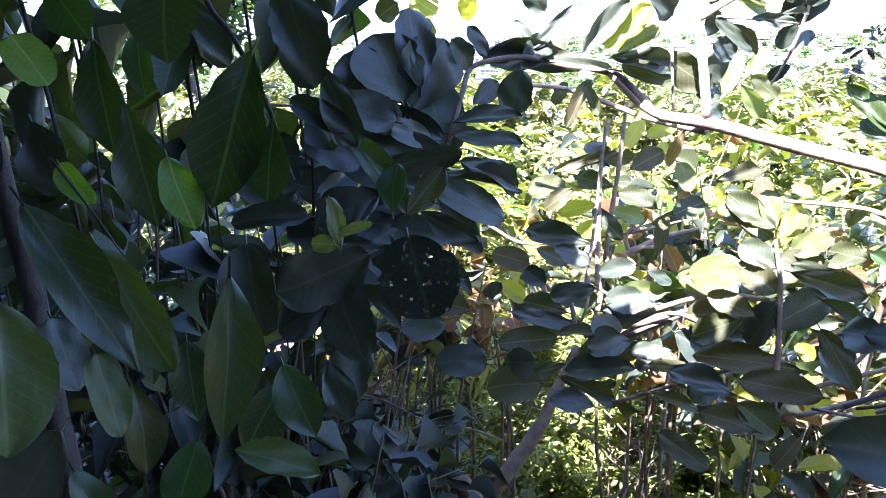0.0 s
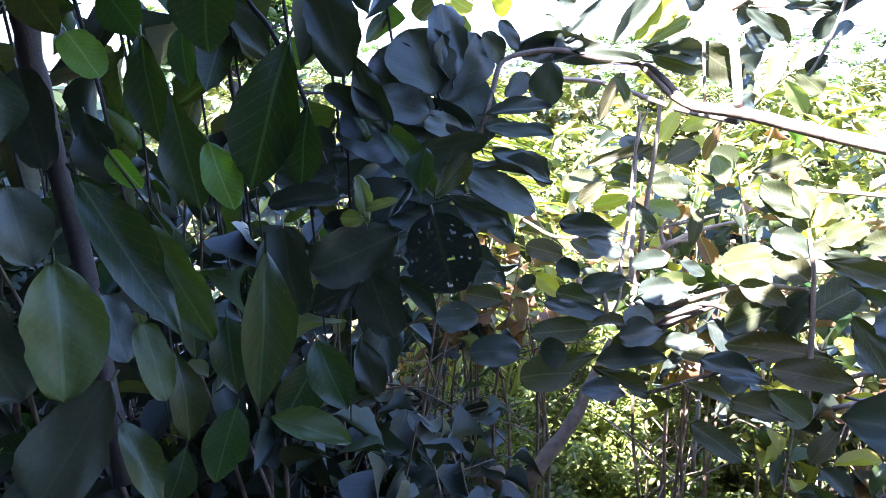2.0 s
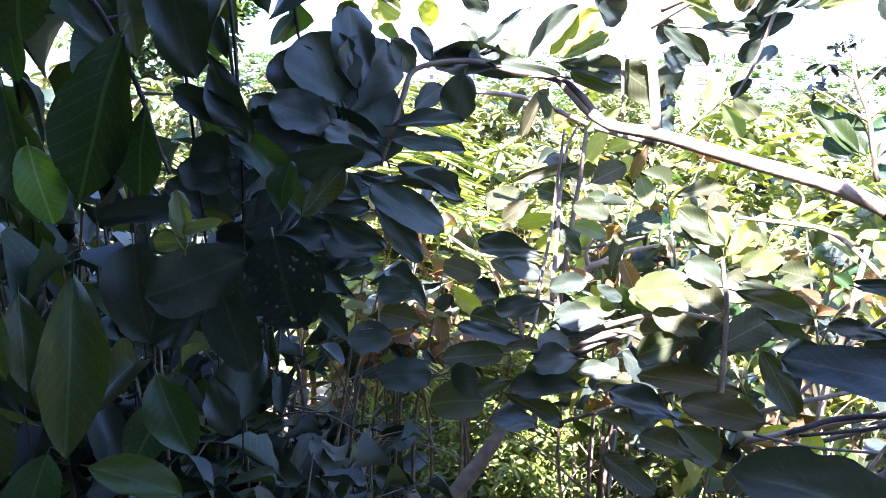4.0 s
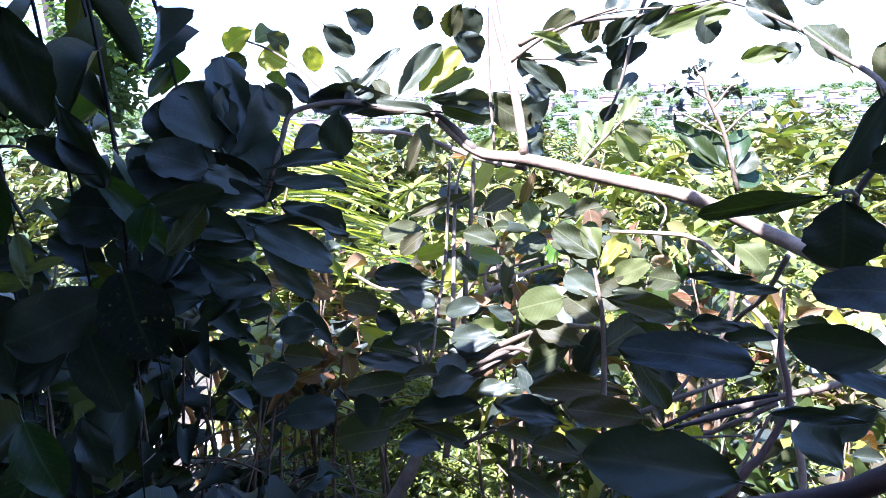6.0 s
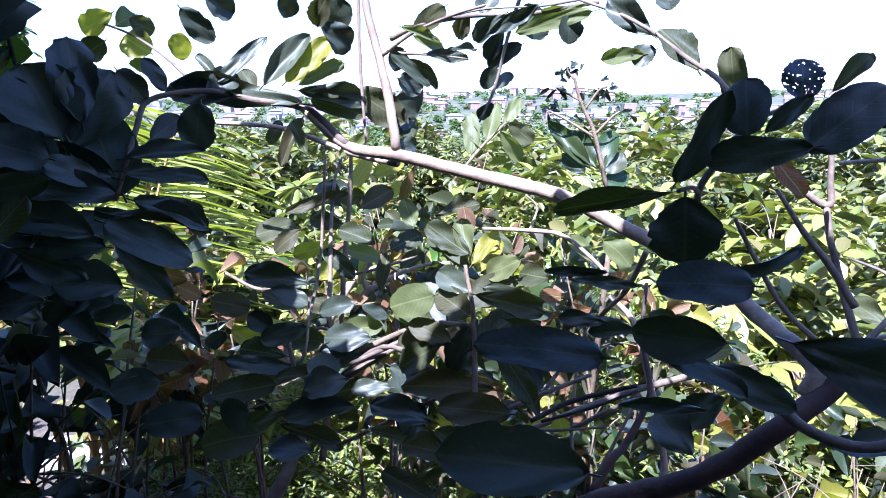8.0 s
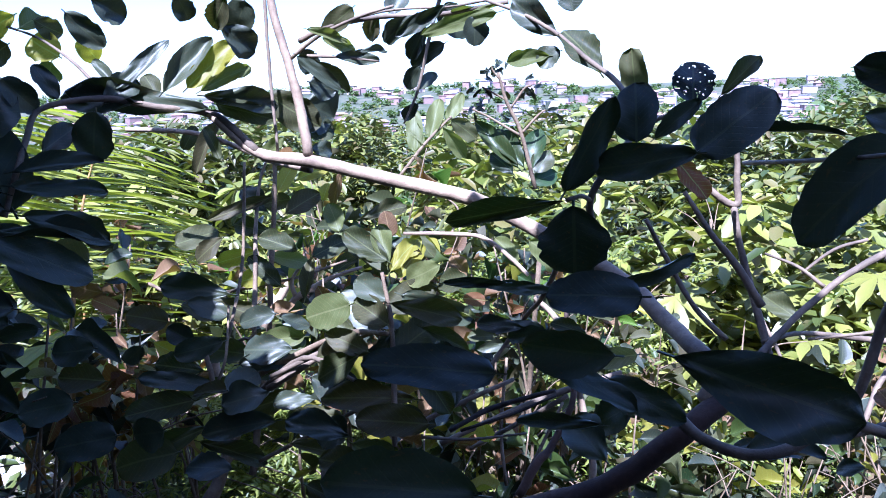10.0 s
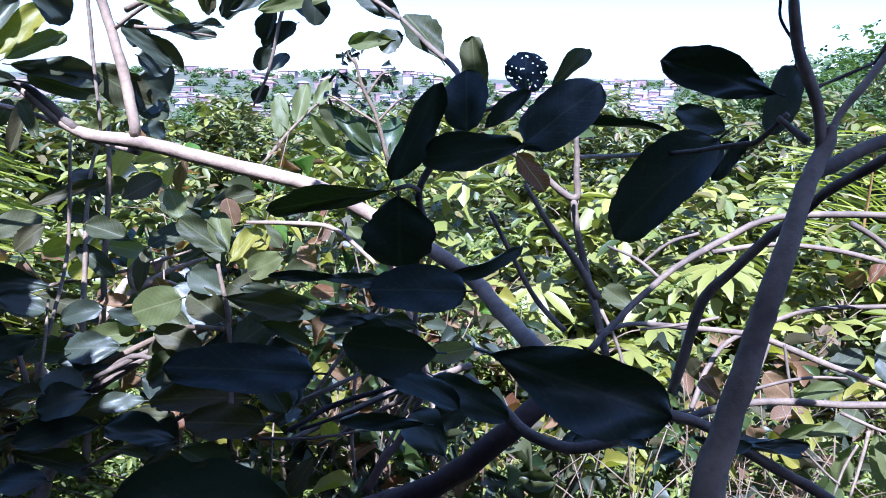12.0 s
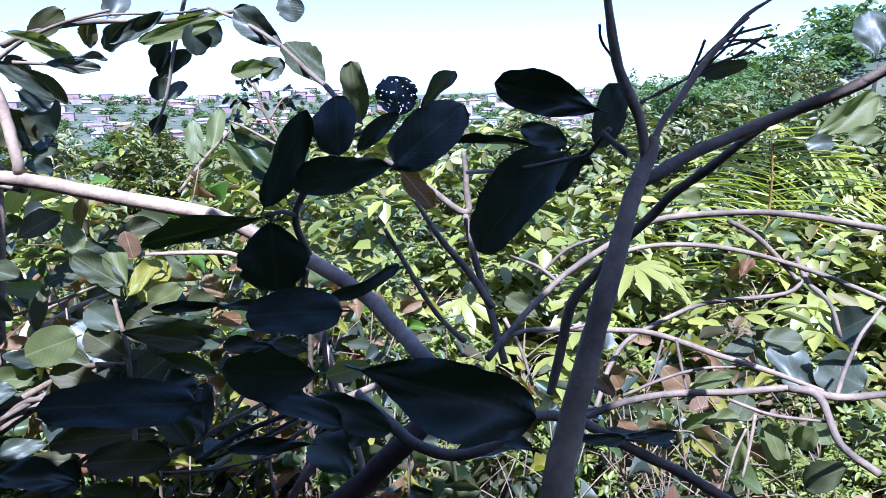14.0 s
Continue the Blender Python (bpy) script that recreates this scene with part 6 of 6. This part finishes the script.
leaf(drooping_tree, (-0.300, 0.640, 1.859), (-0.268, 0.631, 1.803), 0.042, 67, "green")
leaf(drooping_tree, (-0.265, 0.708, 1.849), (-0.237, 0.698, 1.803), 0.046, 66, "green")
leaf(drooping_tree, (-0.131, 0.684, 1.832), (-0.096, 0.677, 1.784), 0.030, 51, "dark")
leaf(drooping_tree, (-0.075, 0.681, 1.488), (-0.106, 0.655, 1.426), 0.047, -79, "green")
leaf(drooping_tree, (-0.223, 0.581, 1.589), (-0.194, 0.564, 1.536), 0.035, 2, "dark")
leaf(drooping_tree, (-0.208, 0.434, 1.641), (-0.181, 0.423, 1.570), 0.049, 48, "dark")
leaf(drooping_tree, (-0.330, 0.618, 1.786), (-0.301, 0.598, 1.722), 0.053, -9, "green")
leaf(drooping_tree, (-0.124, 0.604, 1.563), (-0.117, 0.594, 1.493), 0.035, 9, "green")
leaf(drooping_tree, (-0.182, 0.648, 1.589), (-0.169, 0.626, 1.509), 0.033, -16, "green")
branch(drooping_tree, [(-0.092, 0.628, 1.836, 0.0022), (-0.083, 0.625, 1.818, 0.0020), (-0.068, 0.622, 1.800, 0.0020), (-0.044, 0.614, 1.755, 0.0018), (-0.034, 0.615, 1.717, 0.0014), (-0.029, 0.620, 1.694, 0.0012)], BARK_DARK, "twig")
branch(drooping_tree, [(-0.068, 0.622, 1.800, 0.0013), (-0.060, 0.636, 1.804, 0.0009)], BARK_DARK, "twig")
branch(drooping_tree, [(-0.044, 0.613, 1.751, 0.0013), (-0.031, 0.635, 1.749, 0.0009)], BARK_DARK, "twig")
branch(drooping_tree, [(-0.223, 0.612, 1.712, 0.0010), (-0.196, 0.607, 1.677, 0.0010), (-0.165, 0.600, 1.635, 0.0007)], BARK_DARK, "twig")
branch(near_tree, [(0.62, 0.75, -0.03, 0.0255), (0.58, 0.82, 0.5, 0.0225), (0.53, 0.85, 0.95, 0.0203), (0.503, 0.790, 1.270, 0.0165), (0.557, 0.736, 1.355, 0.0128), (0.597, 0.696, 1.392, 0.0112)], BARK_SHADED_BROWN, "trunk")
branch(forked_tree, [(0.78, 0.62, -0.03, 0.0130), (0.77, 0.60, 0.6, 0.0115), (0.745, 0.55, 1.1, 0.0107), (0.735, 0.515, 1.32, 0.0104)], BARK, "trunk")
branch(drooping_tree, [(-0.25, 0.55, -0.03, 0.016), (-0.22, 0.60, 0.6, 0.0135), (-0.16, 0.63, 1.2, 0.011)], BARK_DARK, "trunk")

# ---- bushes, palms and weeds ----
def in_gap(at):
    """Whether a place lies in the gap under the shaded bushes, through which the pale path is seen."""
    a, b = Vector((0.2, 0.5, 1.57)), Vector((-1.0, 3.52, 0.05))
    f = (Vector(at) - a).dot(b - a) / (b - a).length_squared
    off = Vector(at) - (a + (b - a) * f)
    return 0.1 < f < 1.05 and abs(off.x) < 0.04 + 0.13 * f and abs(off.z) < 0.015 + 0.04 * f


def bush(x, y, tall, wide, stems, per_stem, size, kinds, label, low=0.3, twigs=4):
    """A shrub: curving stems with side twigs, and single leaves set along them."""
    z = float(land(x, y))
    ob = thing("bush", (x, y, z), label, "bush")
    pick = random.Random(int(x * 1000) + int(y * 77))
    for s in range(stems):
        th = pick.uniform(0, 2 * math.pi)
        reach = wide * pick.uniform(0.4, 1.0)
        top = Vector((x + reach * math.cos(th), y + reach * math.sin(th), z + tall * pick.uniform(0.75, 1.0)))
        foot = Vector((x + 0.08 * math.cos(th), y + 0.08 * math.sin(th), z - 0.03))
        mid = foot.lerp(top, 0.55) + Vector((pick.gauss(0, 0.06), pick.gauss(0, 0.06), 0.12 * tall))
        r = 0.003 + 0.0022 * tall
        points = [(*foot, r), (*foot.lerp(mid, 0.5), r * 0.85), (*mid, r * 0.65), (*top, r * 0.25)]
        verts, faces = tube(points, 6)
        along = spline([p[:3] for p in points], 8)
        for k in range(twigs):
            start = Vector(along[int(pick.uniform(0.3, 0.85) * (len(along) - 1))])
            end = start + Vector((pick.gauss(0, 1), pick.gauss(0, 1), pick.uniform(0.1, 1.2))).normalized() * pick.uniform(0.12, 0.32)
            more, skin = tube([(*start, r * 0.4), (*(start.lerp(end, 0.5) + Vector((0, 0, 0.02))), r * 0.3), (*end, r * 0.15)], 5, 3)
            faces += [tuple(i + len(verts) for i in f) for f in skin]
            verts += more
        under(new("stem", mesh_from("stem", verts, faces, STEM)), ob)
        line = spline([p[:3] for p in points], 8)
        for k in range(per_stem):
            f = pick.uniform(low, 1.0) ** 0.8
            at = Vector(line[min(len(line) - 1, int(f * (len(line) - 1)))])
            way = Vector((pick.gauss(0, 1), pick.gauss(0, 1), pick.gauss(0.15, 0.5))).normalized()
            root = at + way * size * pick.uniform(0.1, 1.3)
            length = size * pick.uniform(0.6, 1.25)
            tip = root + way * length + Vector((0, 0, -0.25 * length * pick.random()))
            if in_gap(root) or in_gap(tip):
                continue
            leaf(ob, root, tip, length * pick.uniform(0.42, 0.6), pick.gauss(0, 45), pick.choice(kinds), True)
    return ob


MIXED = ("mid", "mid", "dark", "dark", "green", "olive", "yellow", "dry")
WARM = ("mid", "mid", "yellow", "lime", "pale", "dark", "dark", "red", "dry", "dry")
for x, y, tall, wide, stems, per_stem, size, kinds in (
    (0.12, 2.6, 1.45, 0.40, 7, 24, 0.075, WARM),
    (0.95, 2.3, 1.30, 0.45, 7, 24, 0.085, MIXED),
    (0.60, 2.7, 1.60, 0.50, 7, 26, 0.09, WARM),
    (1.35, 1.9, 1.05, 0.45, 7, 26, 0.08, MIXED),
    (1.7, 1.5, 0.95, 0.45, 7, 26, 0.08, MIXED),
    (1.45, 2.8, 1.15, 0.50, 7, 26, 0.09, WARM),
    (2.2, 1.9, 0.95, 0.5, 7, 26, 0.09, MIXED),
):
    bush(x, y, tall, wide, stems, per_stem, size, kinds, "leafy bush with oval green and yellowing leaves", 0.6)

DUSKY = ("mid", "olive", "mid", "green", "dark", "dark", "dry", "red", "yellow")
for x, y, tall, kinds in ((0.45, 1.68, 1.50, DUSKY), (0.80, 1.55, 1.45, DUSKY), (1.0, 1.75, 1.42, DUSKY), (0.62, 1.42, 1.42, DUSKY), (0.78, 1.8, 1.5, DUSKY), (0.5, 2.0, 1.52, DUSKY), (0.95, 1.4, 1.3, DUSKY)):
    bush(x, y, tall, 0.22, 4, 24, 0.062, kinds, "slender bush with olive and browning oval leaves at the top", 0.82, 5)
for x, y, tall in ((1.2, 1.3, 1.05), (1.5, 1.15, 1.1), (1.9, 1.2, 1.1)):
    bush(x, y, tall, 0.4, 8, 6, 0.055, MIXED, "straggly bush of thin tan twigs with few leaves", 0.4, 14)

for x, y, tall in ((0.0, 1.62, 1.50), (-0.09, 1.68, 1.47), (0.07, 1.72, 1.47)):
    bush(x, y, tall, 0.11, 4, 18, 0.05, ("dry", "dry", "red", "white", "dark"), "withered shrub with curled brown leaves", 0.86, 4)


def sight_cap(places):
    """Which leaves stay below the line over which the town is seen: higher to the far sides."""
    r = np.hypot(places[:, 0], places[:, 1])
    side = np.degrees(np.arctan2(places[:, 0], places[:, 1]))
    slack = 0.02 * np.sin(side * 0.9) + 0.012 * np.sin(side * 2.7 + 1)
    over = np.clip((side - 34) / 20, 0, 1) * 0.03
    return places[:, 2] < 1.76 + r * (-0.042 + slack + over)


def thicket(name, label, spots, tall, size, count, leaf_size, mat, n=6, slim=0.34):
    places = []
    for (x, y), h in zip(spots, tall):
        s = size * rng.uniform(0.7, 1.3)
        z = float(land(x, y))
        tufts = crown_points(max(4, count // 8), (x, y, z + h * 0.55), (s, s, h * 0.5), 0.5)
        places.append(np.repeat(tufts, 8, 0) + rng.normal(0, 1, (len(tufts) * 8, 3)) * leaf_size * np.array((0.85, 0.85, 0.6)))
    places = np.vstack(places)
    places = places[sight_cap(places)]
    places, ways, ups, lengths = whorled(places, n, leaf_size)
    ob = new(name, many_leaves(name, places, ways, ups, lengths, lengths * rng.uniform(slim * 0.8, slim * 1.3, len(places)), mat))
    return tagged(ob, label, "bushes", kind="stuff")


spots = polar_spots(172, 3.4, 9, -14, 80)
thicket("bushes", "sunlit bright green bushes with broad leaves", spots, rng.uniform(0.8, 1.5, 172), 0.5, 85, 0.095, LUSH, 6, 0.42)
spots = polar_spots(290, 6, 45, -40, 85)
thicket("bushes", "green bushes and small trees on the slope", spots, rng.uniform(1.3, 2.2, 290) + 0.14 * np.maximum(0, np.hypot(spots[:, 0], spots[:, 1]) - 9), 1.0, 125, 0.12, BUSH)
spots = polar_spots(190, 2.0, 4.5, -8, 80)
thicket("weeds", "low weeds with small yellow-green leaves", spots, rng.uniform(0.25, 0.7, 190), 0.28, 60, 0.036, WEED, 5, 0.36)

spots = polar_spots(16, 2.2, 4.4, 14, 78)
thicket("dry_brush", "dry brown leaves caught among the bushes", spots, rng.uniform(0.5, 0.9, 16), 0.35, 40, 0.06, DRY, 5, 0.4)
spots = polar_spots(115, 2.1, 3.2, -4, 60)
thicket("weeds", "tangled sunlit weeds with tiny yellow-green leaves", spots, rng.uniform(0.5, 0.95, 115), 0.24, 64, 0.026, WEED, 5, 0.32)

spots = np.stack([rng.uniform(0.12, 1.7, 170), rng.uniform(2.15, 3.4, 170)], 1)
thicket("weeds", "tall sunlit weeds with small yellow-green leaves", spots, rng.uniform(0.7, 1.05, 170), 0.22, 72, 0.03, WEED, 5, 0.34)

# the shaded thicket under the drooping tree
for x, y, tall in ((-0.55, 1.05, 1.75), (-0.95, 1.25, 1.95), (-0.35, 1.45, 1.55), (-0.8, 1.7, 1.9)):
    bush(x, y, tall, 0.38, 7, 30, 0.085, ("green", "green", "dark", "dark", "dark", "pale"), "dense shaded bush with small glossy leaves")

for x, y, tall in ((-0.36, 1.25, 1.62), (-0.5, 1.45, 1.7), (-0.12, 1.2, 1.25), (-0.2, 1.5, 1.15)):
    bush(x, y, tall, 0.25, 8, 32, 0.085, ("dark", "dark", "dark", "green"), "dense bush with dark leathery leaves added to deepen the shade")

# hanging shoots of the drooping tree
pick = random.Random(21)
for i in range(16):
    x, y = -0.75 + 0.042 * i + pick.gauss(0, 0.02), 0.98 + pick.uniform(-0.12, 0.22)
    top, end = pick.uniform(1.95, 2.2), pick.uniform(1.2, 1.55)
    line = [(x - 0.08, y + 0.05, top, 0.0035), (x, y, top - 0.12, 0.003), (x + 0.03, y, (top + end) / 2, 0.0024), (x + pick.gauss(0.03, 0.03), y, end, 0.001)]
    branch(drooping_tree, line, BARK_DARK, "twig", 5)
    along = spline([p[:3] for p in line], 6)
    for k in range(9):
        at = Vector(along[int((0.12 + 0.86 * k / 9) * (len(along) - 1))])
        way = Vector((pick.gauss(0, 0.7), pick.gauss(0, 0.5), pick.uniform(-1.2, -0.3))).normalized()
        size = pick.uniform(0.06, 0.115)
        leaf(drooping_tree, at, at + way * size, size * pick.uniform(0.4, 0.52), pick.gauss(0, 40), pick.choice(("green", "green", "dark", "dark", "mid", "olive")), True)

# a thicket added beside the camera to keep sun off the left side
def shade_thicket():
    places = np.stack([rng.uniform(-2.8, -1.85, 2400), rng.uniform(-0.4, 3.4, 2400), rng.uniform(0.1, 2.5, 2400)], 1)
    places = places[(places[:, 1] < 1.2) | (places[:, 2] < 1.7)]
    places, ways, ups, lengths = whorled(places, 5, 0.16)
    ob = new("bushes", many_leaves("bushes", places, ways, ups, lengths, lengths * 0.5, SHADE_LEAVES))
    tagged(ob, "tall dense dark thicket added to block the sun", "bushes", kind="stuff")


shade_thicket()


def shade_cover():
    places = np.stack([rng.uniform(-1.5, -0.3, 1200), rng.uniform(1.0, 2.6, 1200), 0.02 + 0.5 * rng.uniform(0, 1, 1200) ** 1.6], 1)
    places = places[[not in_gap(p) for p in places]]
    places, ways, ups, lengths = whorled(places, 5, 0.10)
    ob = new("weeds", many_leaves("weeds", places, ways, ups, lengths, lengths * 0.4, SHADE_LEAVES))
    tagged(ob, "low dark-leaved plants added to blacken the shaded ground", "weeds", kind="stuff")


shade_cover()


# leaf tufts added overhead, out of view, to shade the near leaves
def shade_tufts(parent, x0, x1, y0, y1, z0, z1, tufts, count, loose=0.09):
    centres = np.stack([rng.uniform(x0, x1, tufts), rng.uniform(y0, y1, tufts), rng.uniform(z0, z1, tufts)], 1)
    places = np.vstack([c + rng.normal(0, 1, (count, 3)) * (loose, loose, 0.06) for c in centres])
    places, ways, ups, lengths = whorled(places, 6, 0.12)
    ob = new("crown", many_leaves("crown", places, ways, ups, lengths, lengths * 0.5, SHADE_LEAVES))
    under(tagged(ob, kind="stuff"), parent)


shade_tufts(drooping_tree, -2.5, -1.5, -0.5, 1.2, 2.3, 2.6, 60, 6)
shade_tufts(drooping_tree, -1.35, -0.5, -0.1, 1.2, 2.12, 2.5, 190, 6, 0.06)
shade_tufts(drooping_tree, -0.55, -0.09, -0.2, 0.84, 2.14, 2.36, 84, 6, 0.05)
shade_tufts(drooping_tree, -1.4, -0.75, 1.1, 1.75, 2.15, 2.5, 45, 6, 0.06)
shade_tufts(near_tree, 0.3, 0.58, 0.0, 0.44, 2.14, 2.36, 31, 6, 0.04)
shade_tufts(near_tree, 0.1, 0.31, 0.0, 0.34, 2.14, 2.36, 20, 6, 0.04)
shade_tufts(near_tree, 0.08, 0.46, 0.46, 0.56, 2.14, 2.3, 4, 3, 0.03)
shade_tufts(near_tree, -0.1, 0.5, 0.92, 1.32, 2.3, 2.5, 6, 2, 0.04)
shade_tufts(drooping_tree, -0.85, -0.4, 1.05, 1.5, 2.75, 2.95, 10, 4, 0.06)
branch(near_tree, [(0.359, 1.160, 1.943, 0.0050), (0.36, 1.15, 2.2, 0.0048), (0.45, 1.0, 2.5, 0.005), (0.55, 0.8, 2.7, 0.003)], BARK, "branch")
branch(drooping_tree, [(-0.05, 0.62, 1.95, 0.011), (-0.1, 0.7, 2.3, 0.01), (-0.4, 1.2, 2.7, 0.008), (-0.8, 2.0, 2.9, 0.004)], BARK_DARK, "branch")


# ---- palms ----
def leaflet_mesh():
    rows, verts, faces = 8, [], []
    for i in range(rows + 1):
        t = i / rows
        half = 0.5 * math.sin(math.pi * min(0.97, t * 0.9 + 0.08)) ** 0.7
        z = -0.22 * t ** 2.2
        verts += [(-half, t, z + 0.012), (0, t, z), (half, t, z + 0.012)]
    for i in range(rows):
        for c in (0, 1):
            a = i * 3 + c
            faces.append((a, a + 1, a + 4, a + 3))
    return mesh_from("leaflet", verts, faces, PALM)


LEAFLET = leaflet_mesh()


def frond(parent, points, length, count, sides, hang=0.15):
    """A feather frond: a tapering rachis with leaflets along one or both sides."""
    rachis = branch(parent, points, CANE, "frond", 6)
    line = spline([p[:3] for p in points], 12)
    pick = random.Random(int(points[0][0] * 1000))
    for i in range(count):
        f = 0.12 + 0.86 * i / count
        k = f * (len(line) - 1)
        a = Vector(line[int(k)]).lerp(Vector(line[min(len(line) - 1, int(k) + 1)]), k % 1)
        along = (Vector(line[min(len(line) - 1, int(k) + 2)]) - Vector(line[max(0, int(k) - 2)])).normalized()
        for s in sides:
            out = Vector(s) - Vector(s).dot(along) * along
            way = (out.normalized() + along * pick.uniform(0.25, 0.5) + Vector((0, 0, -hang * pick.uniform(0.6, 1.5)))).normalized()
            size = length * (0.55 + 0.45 * math.sin(math.pi * min(1, f * 0.95 + 0.1))) * pick.uniform(0.88, 1.08)
            ob = new("leaflet", LEAFLET)
            ob.matrix_basis = leaf_pose(a, a + way * size, 0.021, pick.gauss(0, 25))
            under(ob, rachis)
    return rachis


palm = thing("palm", (-0.42, 2.85, 0.0), "clumping palm with orange canes and yellow-green feather fronds", "palm")
for dx, dy, h in ((0, 0, 1.2), (0.09, 0.05, 1.0), (-0.1, 0.06, 1.3), (-0.2, -0.02, 1.0), (0.03, 0.14, 0.9), (-0.28, 0.1, 1.1), (-0.36, 0.0, 0.9)):
    branch(palm, [(-0.42 + dx, 2.85 + dy, -0.03, 0.016), (-0.41 + dx, 2.85 + dy, h * 0.5, 0.013), (-0.38 + dx * 1.5, 2.85 + dy * 1.4, h, 0.009)], CANE, "cane", 8)
for i in range(14):
    cx, cy = -1.45 + 0.085 * i + 0.03 * math.sin(i * 5.1), 3.05 + 0.12 * math.sin(i * 2.7)
    branch(palm, [(cx, cy, -0.03, 0.011), (cx + 0.02 * math.sin(i), cy, 0.4, 0.009), (cx + 0.06 * math.sin(i * 1.7), cy + 0.03, 0.85 + 0.2 * math.sin(i * 3.3), 0.005)], CANE, "cane", 6)
RIGHT, LEFT = (0.95, 0.25, 0.1), (-0.9, -0.3, 0.1)
frond(palm, [(-0.40, 2.85, 1.15, 0.008), (-0.36, 2.78, 1.35, 0.007), (-0.30, 2.7, 1.55, 0.005), (-0.16, 2.6, 1.72, 0.002)], 0.46, 34, (RIGHT, LEFT))
frond(palm, [(-0.33, 2.9, 0.9, 0.008), (-0.26, 2.8, 1.08, 0.007), (-0.12, 2.7, 1.2, 0.005), (0.08, 2.62, 1.22, 0.002)], 0.40, 28, (RIGHT, LEFT))
frond(palm, [(-0.45, 2.9, 0.8, 0.008), (-0.3, 2.7, 0.9, 0.006), (-0.05, 2.5, 0.86, 0.004), (0.12, 2.4, 0.7, 0.002)], 0.34, 26, (RIGHT, LEFT), 0.4)
frond(palm, [(-0.55, 2.85, 0.9, 0.008), (-0.62, 2.75, 1.15, 0.006), (-0.75, 2.65, 1.3, 0.004), (-0.95, 2.55, 1.3, 0.002)], 0.36, 26, (RIGHT, LEFT))
frond(palm, [(-0.42, 2.6, 0.95, 0.007), (-0.3, 2.3, 1.12, 0.006), (-0.18, 2.05, 1.1, 0.004), (-0.08, 1.9, 0.92, 0.002)], 0.26, 30, (RIGHT, LEFT), 0.5)
frond(palm, [(-0.353, 2.324, 0.808, 0.009), (-0.311, 2.376, 1.045, 0.008), (-0.274, 2.431, 1.300, 0.006), (-0.236, 2.475, 1.500, 0.004), (-0.177, 2.511, 1.673, 0.002)], 0.40, 36, (RIGHT, (-0.9, -0.2, 0.1)))
palm_right = thing("palm", (3.75, 2.6, 0.0), "young palm with ribbed yellow-green feather fronds", "palm")
branch(palm_right, [(3.75, 2.6, -0.03, 0.03), (3.74, 2.6, 0.3, 0.025), (3.72, 2.6, 0.6, 0.015)], CANE, "cane", 8)
frond(palm_right, [(3.72, 2.6, 0.6, 0.01), (3.66, 2.55, 1.0, 0.008), (3.6, 2.5, 1.35, 0.006), (3.5, 2.45, 1.6, 0.002)], 0.5, 32, ((0.55, -0.8, 0.1), (-0.55, 0.8, 0.1)))
frond(palm_right, [(3.75, 2.6, 0.6, 0.01), (3.85, 2.5, 0.9, 0.008), (4.0, 2.4, 1.15, 0.006), (4.2, 2.3, 1.25, 0.002)], 0.5, 28, ((0.55, -0.8, 0.1), (-0.55, 0.8, 0.1)))


# ---- plant with lobed leaves ----
def lobed_mesh(mat):
    verts, faces = [(0, 0, 0)], []
    for k in range(7):
        th = (k - 3) * 0.62
        size = 1.0 - 0.08 * abs(k - 3)
        way, side = Vector((math.sin(th), math.cos(th), 0)), Vector((math.cos(th), -math.sin(th), 0))
        n = len(verts)
        for f, w in ((0.35, 0.10), (0.65, 0.13), (0.85, 0.07)):
            for s in (-1, 0, 1):
                p = way * f * size + side * w * s
                verts.append((p.x, p.y, 0.03 * abs(s) - 0.25 * f * f))
        tip = way * size
        verts.append((tip.x, tip.y, -0.28))
        faces += [(0, n + 1, n), (0, n + 2, n + 1)]
        for r in (0, 3):
            for c in (0, 1):
                a = n + r + c
                faces.append((a, a + 1, a + 4, a + 3))
        faces += [(n + 6, n + 7, n + 9), (n + 7, n + 8, n + 9)]
    return mesh_from("leaf", verts, faces, mat)


LOBED = lobed_mesh(LUSH)


def lobed_plant(x, y, tall, count, size):
    z = float(land(x, y))
    ob = thing("plant", (x, y, z), "bright green plant with broad lobed leaves on long stalks", "plant")
    pick = random.Random(int(x * 100))
    branch(ob, [(x, y, z - 0.03, 0.014), (x + 0.03, y, z + tall * 0.5, 0.011), (x, y + 0.03, z + tall * 0.8, 0.007)], STEM, "stem", 6)
    for i in range(count):
        th, up = i * 2.4, pick.uniform(0.45, 0.8)
        a = Vector((x, y, z + tall * up))
        b = a + Vector((math.cos(th), math.sin(th), 0.55)) * size * pick.uniform(0.7, 1.3)
        branch(ob, [(*a, 0.004), (*(a.lerp(b, 0.5) + Vector((0, 0, 0.03))), 0.003), (*b, 0.002)], STEM, "stalk", 5)
        lf = new("leaf", LOBED)
        lf.matrix_basis = leaf_pose(b, b + Vector((math.cos(th), math.sin(th), pick.uniform(-0.5, 0.1))).normalized() * size, size, pick.gauss(0, 15))
        under(lf, ob)


for x, y, tall, count, size in ((1.75, 2.75, 1.15, 14, 0.2), (2.15, 3.0, 1.2, 14, 0.22), (1.95, 2.3, 0.95, 12, 0.18), (2.7, 2.6, 1.15, 13, 0.22), (2.6, 3.5, 1.3, 14, 0.24), (3.1, 3.2, 1.2, 12, 0.22), (1.55, 3.3, 1.25, 13, 0.22), (3.3, 2.3, 1.0, 12, 0.2)):
    lobed_plant(x, y, tall, count, size)
